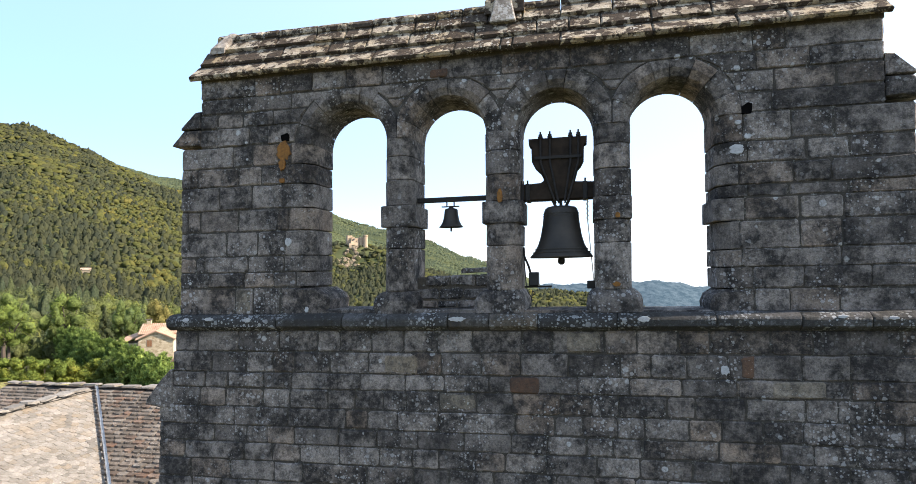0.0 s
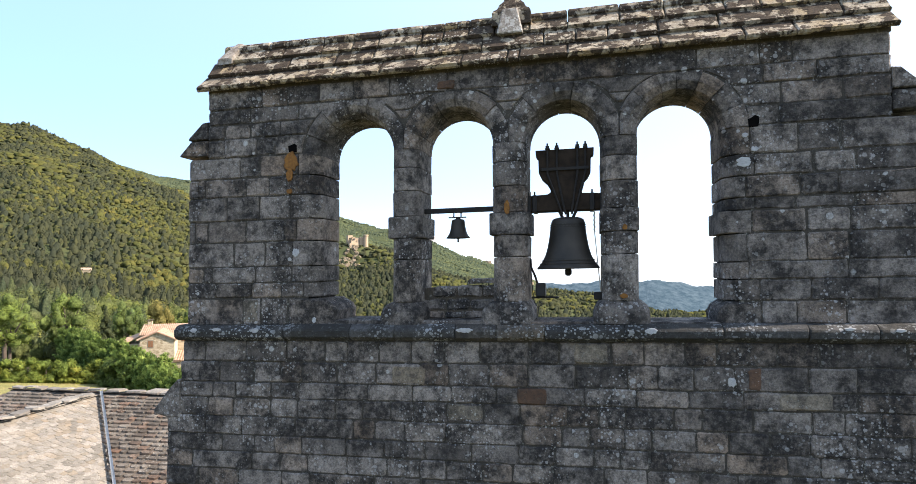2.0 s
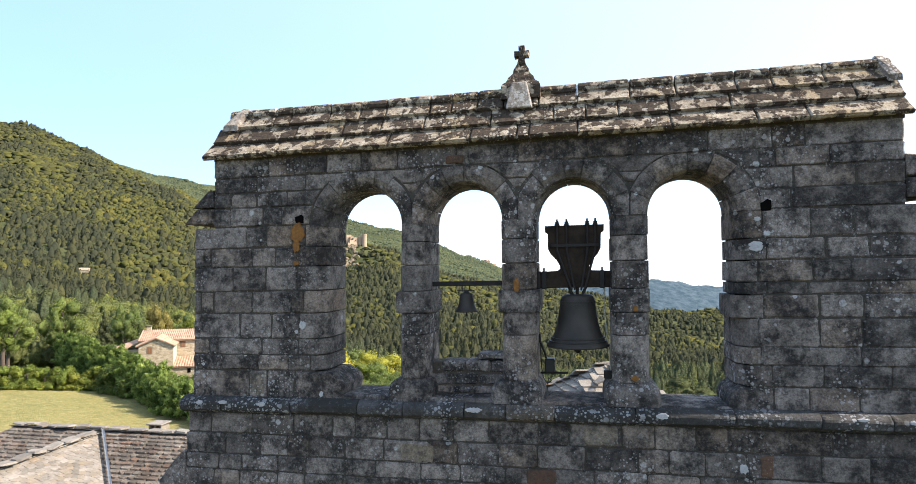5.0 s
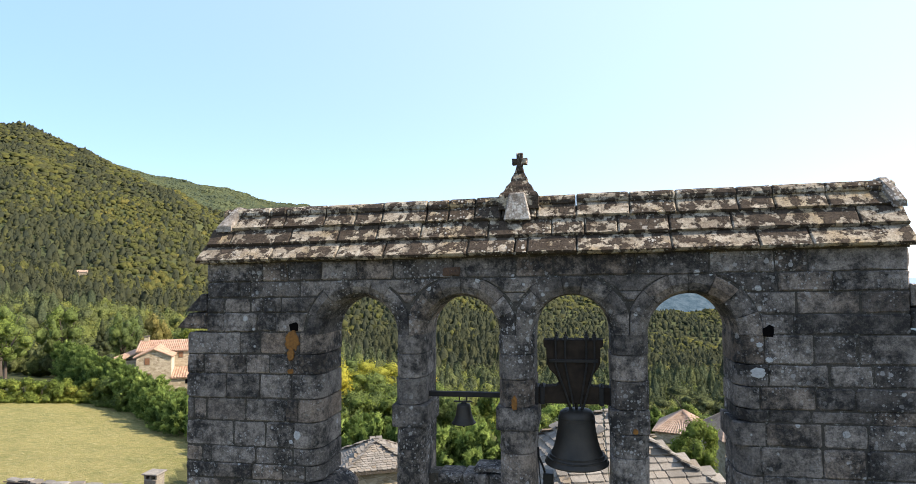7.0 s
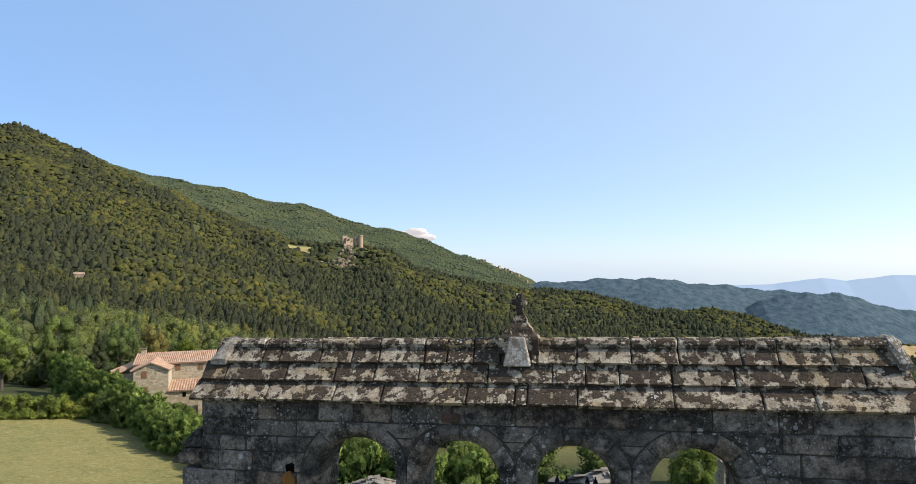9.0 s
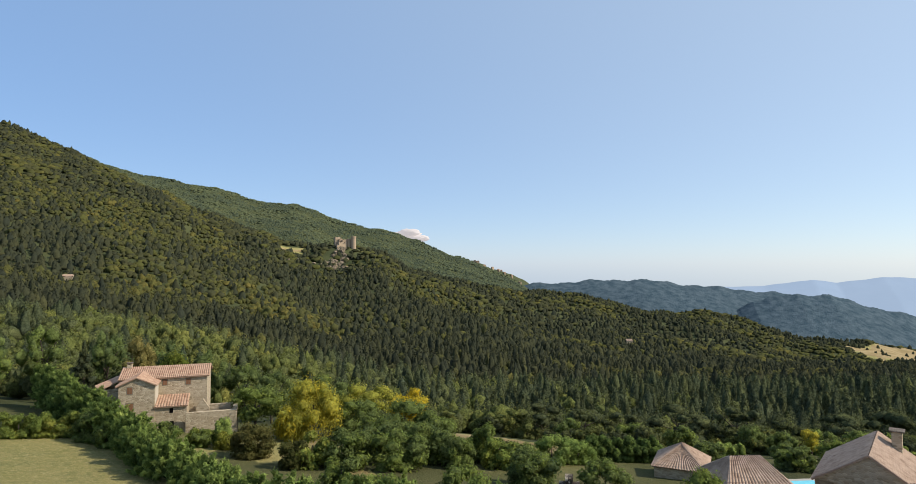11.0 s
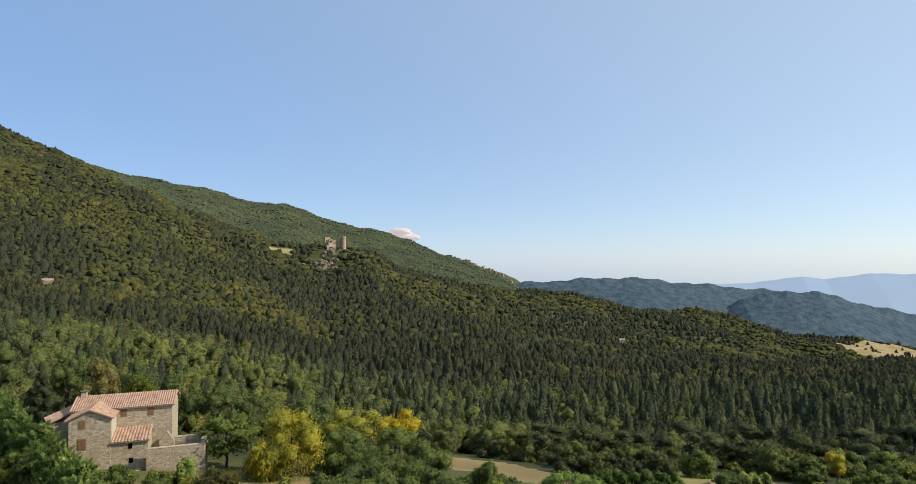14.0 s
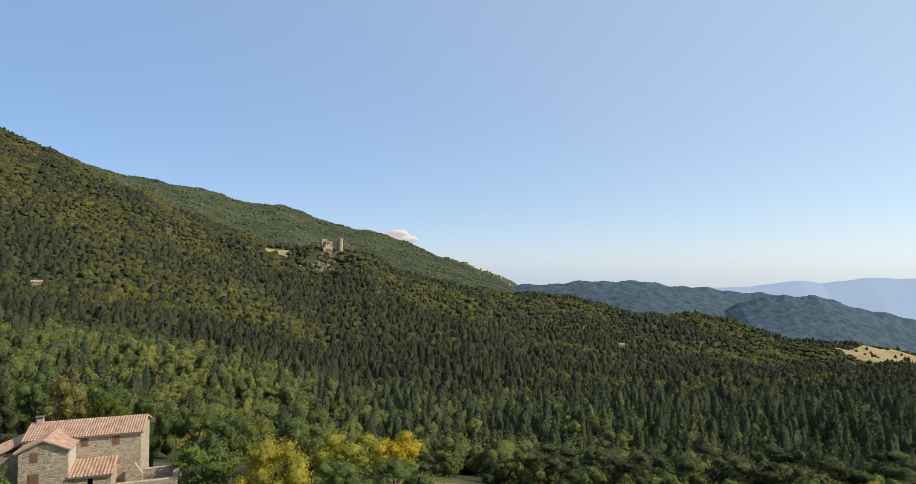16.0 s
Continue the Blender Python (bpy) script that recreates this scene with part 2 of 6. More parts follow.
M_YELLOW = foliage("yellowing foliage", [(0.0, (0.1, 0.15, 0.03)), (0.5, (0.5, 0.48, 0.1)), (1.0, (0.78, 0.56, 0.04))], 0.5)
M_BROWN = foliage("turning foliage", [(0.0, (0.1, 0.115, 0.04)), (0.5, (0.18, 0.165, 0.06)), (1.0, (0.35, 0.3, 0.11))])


def ground_material():
    n = Nodes("ground")
    kind = n.t.nodes.new("ShaderNodeAttribute")
    kind.attribute_name = "cover"
    floor = n.mix(n.ramp(n.noise(0.02, 6), 0.35, 0.65), (0.04, 0.05, 0.022), (0.075, 0.082, 0.034))
    grass = n.mix(n.ramp(n.noise(0.06, 6, 0.6), 0.35, 0.65), (0.2, 0.2, 0.062), (0.37, 0.315, 0.125))
    grass = n.mix(n.ramp(n.noise(0.35, 8, 0.75), 0.45, 0.62, 0.0, 0.75), grass, (0.15, 0.17, 0.06))
    grass = n.mix(n.ramp(n.noise(1.3, 10, 0.82), 0.42, 0.6, 0.0, 0.85), grass, (0.38, 0.31, 0.13))
    grass = n.mix(n.ramp(n.noise(5.0, 8, 0.8), 0.45, 0.6, 0.0, 0.6), grass, (0.17, 0.17, 0.055))
    grass = n.mix(n.ramp(n.noise(2.2, 10, 0.85), 0.52, 0.62, 0.0, 0.6), grass, (0.52, 0.44, 0.22))
    straw = n.mix(n.ramp(n.noise(0.05, 6), 0.4, 0.6), (0.25, 0.185, 0.085), (0.33, 0.25, 0.13))
    c = n.mix(n.ramp(kind.outputs["Fac"], 0.25, 0.5), floor, grass)
    c = n.mix(n.ramp(kind.outputs["Fac"], 0.7, 0.9), c, straw)
    return n.done(c, 0.95, n.noise(3.0, 9, 0.8), 1.0, 0.35, spec=0.1)


M_GROUND = ground_material()


def distance_material(name, a, b, scale, relief=0.6):
    n = Nodes(name)
    c = n.mix(n.ramp(n.noise(scale, 8, 0.65), 0.38, 0.62), a, b)
    return n.done(c, 1.0, n.noise(scale * 3, 6, 0.7), relief, 25.0, spec=0.0)


# wooded hills coloured blue, with the haze of distance in their base colour
M_FAR = distance_material("haze-blue wooded hills", (0.042, 0.07, 0.09), (0.085, 0.118, 0.14), 0.03, 0.4)
# pale blue base plus emission: hazy daylight put into the mountains themselves
M_MOUNTAIN = distance_material("glowing haze mountains", (0.1, 0.14, 0.2), (0.11, 0.15, 0.21), 0.004, 0.0)
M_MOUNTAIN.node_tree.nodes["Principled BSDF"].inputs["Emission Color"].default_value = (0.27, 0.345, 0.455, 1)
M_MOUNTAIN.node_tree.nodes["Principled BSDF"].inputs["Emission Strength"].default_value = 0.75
M_CLOUD = plain("glowing cloud white", (0.2, 0.19, 0.19), (0.25, 0.24, 0.24), 0.01, 1.0)
# emission replaces the sunlight that the backlit cloud would scatter
M_CLOUD.node_tree.nodes["Principled BSDF"].inputs["Emission Color"].default_value = (0.86, 0.8, 0.82, 1)
M_CLOUD.node_tree.nodes["Principled BSDF"].inputs["Emission Strength"].default_value = 0.5

# ---- building helpers ----
SLOPE = 0.0205  # the old gable's courses rise a little to the east


def mesh_object(name, bm, material, smooth=False):
    me = bpy.data.meshes.new(name)
    bm.normal_update()
    bm.to_mesh(me)
    bm.free()
    me.materials.append(material)
    if smooth:
        for p in me.polygons:
            p.use_smooth = True
    return new(name, me)


def part(name, bm, material, parent, label="", smooth=False):
    ob = mesh_object(name, bm, material, smooth)
    ob.parent = parent
    if parent is not None:
        ob.matrix_parent_inverse = parent.matrix_world.inverted()
    return tagged(ob, label) if label else ob


def thing(name, at=(0, 0, 0), label="", category="", group="", kind=""):
    ob = new(name)
    ob.empty_display_size = 0.2
    ob.location = at
    ob.matrix_world = Matrix.Translation(at)
    return tagged(ob, label, category, group, kind)


def skewed(bm):
    for v in bm.verts:
        v.co.z += SLOPE * v.co.x
    return bm


def box_into(bm, x0, x1, y0, y1, z0, z1, m=None):
    vs = [bm.verts.new((x, y, z)) for z in (z0, z1) for x, y in ((x0, y0), (x1, y0), (x1, y1), (x0, y1))]
    for f in ((3, 2, 1, 0), (4, 5, 6, 7), (0, 1, 5, 4), (1, 2, 6, 5), (2, 3, 7, 6), (3, 0, 4, 7)):
        bm.faces.new([vs[i] for i in f])
    if m is not None:
        bmesh.ops.transform(bm, matrix=m, verts=vs)
    return vs


def prism_into(bm, outline, y0, y1, bevel=0.0):
    """An outline in x and z (anticlockwise seen from -y), from y0 at the front to y1; the front edge eased by bevel."""
    n = len(outline)
    cx, cz = sum(p[0] for p in outline) / n, sum(p[1] for p in outline) / n
    loops = []
    if bevel:
        inner = []
        for x, z in outline:
            d = math.hypot(x - cx, z - cz) + 1e-9
            k = 1 - min(0.3, bevel * 1.2 / d)
            inner.append((cx + (x - cx) * k, cz + (z - cz) * k))
        loops.append([bm.verts.new((x, y0, z)) for x, z in inner])
        loops.append([bm.verts.new((x, y0 + bevel, z)) for x, z in outline])
    else:
        loops.append([bm.verts.new((x, y0, z)) for x, z in outline])
    loops.append([bm.verts.new((x, y1, z)) for x, z in outline])
    bm.faces.new(loops[0])
    for a, b in zip(loops, loops[1:]):
        for i in range(n):
            j = (i + 1) % n
            bm.faces.new((a[j], a[i], b[i], b[j]))
    bm.faces.new(loops[-1][::-1])
    return bm


def turned_into(bm, profile, sides=32, at=(0, 0, 0)):
    """A solid of revolution about z from (radius, height) pairs."""
    rings = []
    for r, z in profile:
        rings.append([bm.verts.new((at[0] + r * math.cos(2 * math.pi * i / sides), at[1] + r * math.sin(2 * math.pi * i / sides), at[2] + z)) for i in range(sides)])
    for a, b in zip(rings, rings[1:]):
        for i in range(sides):
            j = (i + 1) % sides
            bm.faces.new((a[i], a[j], b[j], b[i]))
    bm.faces.new(rings[0][::-1])
    bm.faces.new(rings[-1])
    return bm


def rod_into(bm, a, b, r, sides=10):
    a, b = Vector(a), Vector(b)
    q = (b - a).to_track_quat("Z", "Y").to_matrix()
    rings = [[bm.verts.new(p + q @ Vector((r * math.cos(2 * math.pi * i / sides), r * math.sin(2 * math.pi * i / sides), 0))) for i in range(sides)] for p in (a, b)]
    for i in range(sides):
        j = (i + 1) % sides
        bm.faces.new((rings[0][i], rings[0][j], rings[1][j], rings[1][i]))
    bm.faces.new(rings[0][::-1])
    bm.faces.new(rings[1])
    return bm


def fresh():
    return bmesh.new()


def boxed(x0, x1, y0, y1, z0, z1, bevel=0.0):
    bm = fresh()
    box_into(bm, x0, x1, y0, y1, z0, z1)
    if bevel:
        bmesh.ops.bevel(bm, geom=bm.edges[:], offset=bevel, segments=1, affect="EDGES", profile=0.5)
    return bm

# ---- the land ----
VIEW = radians(11.0)  # the valley opens this far to the west of north
FWD, RGT = (-math.sin(VIEW), math.cos(VIEW)), (math.cos(VIEW), math.sin(VIEW))
# heights of the land along lines of sight fanning out from the church
COLS = [-1.3, -0.773, -0.66, -0.6, -0.51, -0.43, -0.34, -0.28, -0.2, -0.13, -0.07, 0.0, 0.08, 0.2, 0.4, 0.6, 0.8, 1.3]
DIST = [120, 240, 500, 800, 1050, 1350, 2000, 2700, 3600]
LAND = np.array([
    [-8, -4, 60, 179, 275, 375, 470, 506, 426],
    [-9, -6, 14, 129, 222, 345, 448, 651, 541],
    [-10, -9, 5, 103, 180, 273, 345, 532, 453],
    [-11, -11, 0, 88, 159, 235, 297, 489, 424],
    [-13, -13, -9, 73, 139, 189, 214, 412, 358],
    [-14, -17, -18, 44, 99, 129, 170, 389, 343],
    [-16, -22, -31, 21, 72, 84, 107, 308, 269],
    [-18, -25, -39, 1, 47, 46, 86, 304, 270],
    [-20, -30, -50, -15, 32, 14, 24, 216, 189],
    [-21, -33, -50, -12, 34, 19, 4, 185, 168],
    [-22, -35, -49, -31, 4, -8, -18, 122, 112],
    [-22, -38, -48, -45, -18, -28, -31, 58, 52],
    [-22, -38, -56, -65, -44, -46, -76, -32, -36],
    [-22, -39, -68, -89, -71, -61, -150, -270, -330],
    [-22, -39, -76, -111, -124, -97, -260, -400, -420],
    [-22, -39, -78, -128, -165, -148, -380, -460, -480],
    [-22, -39, -78, -133, -174, -191, -420, -500, -500],
    [-22, -39, -78, -133, -174, -199, -420, -500, -500] ], float)


def smooth(x, a, b):
    t = np.clip((x - a) / (b - a), 0, 1)
    return t * t * (3 - 2 * t)


def land(x, y):
    """Height of the ground, for arrays of places."""
    x, y = np.asarray(x, float), np.asarray(y, float)
    v, u = x * FWD[0] + y * FWD[1], x * RGT[0] + y * RGT[1]
    yy = np.maximum(y, 0)
    near = -0.12 * yy - 0.0013 * np.maximum(0, np.minimum(yy, 160) - 50) ** 2 - 0.035 * np.clip(x, -140, 0)
    d = np.maximum(v, 1.0)
    c = np.interp(np.clip(u / d, -1.3, 1.3), COLS, np.arange(len(COLS)))
    r = np.interp(np.clip(d, 120, 3600), DIST, np.arange(len(DIST)))
    c0, r0 = np.minimum(c.astype(int), len(COLS) - 2), np.minimum(r.astype(int), len(DIST) - 2)
    fc, fr = c - c0, r - r0
    fc = 0.5 * fc + 0.5 * fc * fc * (3 - 2 * fc)
    far = (LAND[c0, r0] * (1 - fc) * (1 - fr) + LAND[c0 + 1, r0] * fc * (1 - fr) + LAND[c0, r0 + 1] * (1 - fc) * fr + LAND[c0 + 1, r0 + 1] * fc * fr)
    rough = smooth(d, 300, 1000) * (9 * np.sin(u / 61 + 1.3 * np.sin(v / 90)) * np.sin(v / 83 + 0.7) + 4 * np.sin(u / 23 + v / 31) * np.sin(v / 27 - u / 41))
    k = smooth(d, 110, 230) * (v > 1)
    knoll = 16 * np.exp(-(((u + 198) / 55) ** 2 + ((v - 1030) / 60) ** 2))
    return near * (1 - k) + (far + rough + knoll) * k


def at_uv(u, v):
    return u * RGT[0] + v * FWD[0], u * RGT[1] + v * FWD[1]


def is_field(u, v):
    """The straw-coloured clearings in the woods."""
    a = ((u / v - 0.76) / 0.11) ** 2 + ((v - 1230) / 120) ** 2 < 1 + 0.5 * np.sin(u / 37) * np.sin(v / 51)
    b = ((u + 284) / 21) ** 2 + ((v - 1010) / 20) ** 2 < 1
    return a | b


def build_ground():
    angles = np.concatenate([np.linspace(-180, -50, 40)[:-1], np.linspace(-50, 50, 360), np.linspace(50, 180, 40)[1:-1]])
    radii = np.concatenate([np.linspace(2, 60, 30)[:-1], np.geomspace(60, 4300, 170)])
    A, R = np.meshgrid(np.radians(angles), radii, indexing="ij")
    u, v = R * np.sin(A), R * np.cos(A)
    x, y = at_uv(u, v)
    z = land(x, y)
    n, m = A.shape
    co = np.stack([x, y, z], -1).reshape(-1, 3)
    i, j = np.meshgrid(np.arange(n), np.arange(m - 1), indexing="ij")
    i2 = (i + 1) % n
    quads = np.stack([i * m + j, i2 * m + j, i2 * m + j + 1, i * m + j + 1], -1).reshape(-1, 4)[:, ::-1]
    co = np.vstack([co, [[0, 0, land(0.0, 0.0)]]])
    fan = [(len(co) - 1, (k + 1) % n * m, k * m) for k in range(n)][::1]
    me = bpy.data.meshes.new("ground")
    me.from_pydata(co.tolist(), [], quads.tolist() + [f[::-1] for f in fan])
    cover = np.zeros(len(co))
    uu, vv = np.append(u.ravel(), 0), np.append(v.ravel(), 0)
    near = np.hypot(uu, vv) < 118
    cover[near] = 0.3 + 0.08 * np.sin(uu[near] / 7) * np.sin(vv[near] / 9)
    cover[near & (uu < -12 - 0.25 * vv) & (vv < 66)] = 0.6
    cover[near & (np.hypot((uu - 30) / 16, (vv - 88) / 9) < 1)] = 0.5
    # the mown strip beyond the gardens
    gx, gy = np.append(x.ravel(), 0), np.append(y.ravel(), 0)
    along = (gx + 12) * -0.78 + (gy - 93) * 0.62
    across = (gx + 12) * 0.62 + (gy - 93) * 0.78
    cover[(along / 17) ** 2 + (across / (6.5 + 1.2 * np.sin(along / 3))) ** 2 < 1] = 1.0
    cover[np.hypot((gx + 31) / 8, (gy - 62.5) / 8.5) < 1] = 0.5
    # the garden track
    s = np.clip((gy - 50) / 18, 0, 1)
    cover[(np.abs(gx - (-18 - 13.5 * s)) < 1.6) & (gy > 46) & (gy < 70)] = 0.85
    cover[is_field(uu, np.maximum(vv, 1)) & (vv > 300)] = 1.0
    a = me.attributes.new("cover", "FLOAT", "POINT")
    a.data.foreach_set("value", cover.astype(np.float32))
    me.materials.append(M_GROUND)
    for p in me.polygons:
        p.use_smooth = True
    me.update()
    return tagged(new("ground", me), "dry grass meadow and wooded valley ground", "ground", kind="structure")


build_ground()


BALLS = []
for level in (1, 2):
    ball = fresh()
    bmesh.ops.create_icosphere(ball, subdivisions=level, radius=1.0)
    BALLS.append((np.array([v.co[:] for v in ball.verts]), np.array([[v.index for v in f.verts] for f in ball.faces])))
    ball.free()


def leafy_mesh(name, cards, hearts, material, aspect=1.25, along=None):
    """Leaf sprays (centres, normals, sizes, tints, light) over the leafy hearts of crowns (points, faces, tints, light), as one mesh of triangles."""
    c, nor, size, tint, out = cards
    n = len(c)
    rng = np.random.default_rng(n)
    nn = nor / (np.linalg.norm(nor, axis=1, keepdims=True) + 1e-9)
    a = np.cross(nn, rng.normal(size=(n, 3)) if along is None else -along)
    a /= np.linalg.norm(a, axis=1, keepdims=True) + 1e-9
    b = np.cross(nn, a)
    s = size[:, None] * 0.5
    co = np.stack([c - a * s - b * s * aspect * 0.7, c + a * s - b * s * aspect * 0.5 - nn * s * 0.35, c + a * s * 0.1 + b * s * aspect], 1).reshape(-1, 3)
    hco, hf, ht, ho = hearts
    faces = np.vstack([np.arange(3 * n).reshape(-1, 3), hf + 3 * n]).astype(np.int32)
    co = np.vstack([co, hco])
    me = bpy.data.meshes.new(name)
    me.vertices.add(len(co))
    me.vertices.foreach_set("co", co.astype(np.float32).ravel())
    me.loops.add(faces.size)
    me.loops.foreach_set("vertex_index", faces.ravel())
    me.polygons.add(len(faces))
    me.polygons.foreach_set("loop_start", np.arange(0, faces.size, 3, dtype=np.int32))
    me.polygons.foreach_set("loop_total", np.full(len(faces), 3, dtype=np.int32))
    me.update(calc_edges=True)
    t = me.attributes.new("tint", "FLOAT", "POINT")
    t.data.foreach_set("value", np.concatenate([np.repeat(tint, 3), ht]).astype(np.float32))
    me.materials.append(material)
    me.polygons.foreach_set("use_smooth", np.ones(len(faces), dtype=bool))
    me.normals_split_custom_set_from_vertices(np.vstack([np.repeat(out, 3, axis=0), ho]).astype(np.float32))
    return me


def crown_hearts(base, height, radius, conifer, tint, rng, level, scale):
    """Lumpy bodies of crowns, each turned and dented its own way."""
    pts, faces = BALLS[level]
    n, m = len(base), len(pts)
    turn = rng.uniform(0, 6.28, n)[:, None]
    x = pts[None, :, 0] * np.cos(turn) - pts[None, :, 1] * np.sin(turn)
    y = pts[None, :, 0] * np.sin(turn) + pts[None, :, 1] * np.cos(turn)
    z = np.repeat(pts[None, :, 2], n, 0)
    cone = conifer[:, None].astype(bool)
    f = (z + 1) / 2
    flat = np.hypot(x, y) + 1e-6
    sharp = rng.uniform(0.3, 0.65, (n, 1))     # how pointed each conifer is
    wide = np.where(cone, np.clip(1.03 - f, 0, 1) ** sharp * np.clip(f / 0.2 + 0.35, 0, 1) / flat * np.clip(flat * 2.2, 0, 1), 1.0)
    k = scale * np.where(cone, 0.8, 1.0) * (1 + rng.normal(0, 0.24, (n, m)))
    px = base[:, :1] + x * wide * k * radius[:, None]
    py = base[:, 1:2] + y * wide * k * radius[:, None]
    pz = base[:, 2:] + np.where(cone, 0.08 + 0.9 * f * (1 + rng.normal(0, 0.08, (n, m))), 0.56 + 0.44 * z * k) * height[:, None]
    out = np.stack([x, y, np.where(cone, 0.35 + 0.2 * z, z + 0.15)], -1).reshape(-1, 3) + rng.normal(0, 0.3, (n * m, 3))
    out /= np.linalg.norm(out, axis=1, keepdims=True)
    t = np.clip(tint[:, None] + rng.normal(0, 0.05, (n, m)), 0.02, 0.97)
    return np.stack([px, py, pz], -1).reshape(-1, 3), (faces[None] + (np.arange(n) * m)[:, None, None]).reshape(-1, 3), t.ravel(), out


def crown_cards(base, height, radius, conifer, count, size, tint, rng):
    """Leaf sprays of a stand of trees; base: n x 3; the rest: arrays of n."""
    n = len(base)
    th = rng.uniform(0, 2 * np.pi, (n, count))
    # lumps that make every crown its own shape
    ph, amp = rng.uniform(0, 6.28, (n, 1)), rng.uniform(0.1, 0.3, (n, 1))
    cone = conifer[:, None].astype(bool)
    h = np.where(cone, rng.uniform(0.06, 1, (n, count)) ** 1.05, 0)
    el = np.arcsin(rng.uniform(-0.35, 1, (n, count)))
    lump = 1 + amp * np.sin(3 * th + ph) * np.cos(4 * el + ph) + rng.normal(0, 0.08, (n, count))
    # conifer boughs stand out in whorls
    whorl = 0.82 + 0.34 * (1 - (h * rng.uniform(6, 9, (n, 1)) + ph) % 1.0)
    rad = np.where(cone, (1.02 - h) ** rng.uniform(0.4, 0.75, (n, 1)) * np.clip(h / 0.2 + 0.4, 0, 1) * whorl * (0.8 + 0.3 * rng.uniform(size=(n, count))), np.cos(el) * lump)
    zz = np.where(cone, 0.1 + 0.9 * h, 0.58 + 0.42 * np.sin(el) * lump)
    x = base[:, :1] + rad * np.cos(th) * radius[:, None]
    y = base[:, 1:2] + rad * np.sin(th) * radius[:, None]
    z = base[:, 2:] + zz * height[:, None]
    nx, ny = np.cos(th) * np.where(cone, 0.8, np.cos(el)), np.sin(th) * np.where(cone, 0.8, np.cos(el))
    nz = np.where(cone, 0.55, np.sin(el) + 0.15)
    c = np.stack([x, y, z], -1).reshape(-1, 3)
    out = np.stack([nx, ny, nz], -1).reshape(-1, 3)
    nor = out + rng.normal(0, 0.3, (n * count, 3))
    out = out + rng.normal(0, 0.16, (n * count, 3))
    out /= np.linalg.norm(out, axis=1, keepdims=True)
    s = np.repeat(size, count) * rng.uniform(0.6, 1.3, n * count)
    t = np.repeat(tint, count) + rng.normal(0, 0.04, n * count)
    return c, nor, s, np.clip(t, 0, 1), out


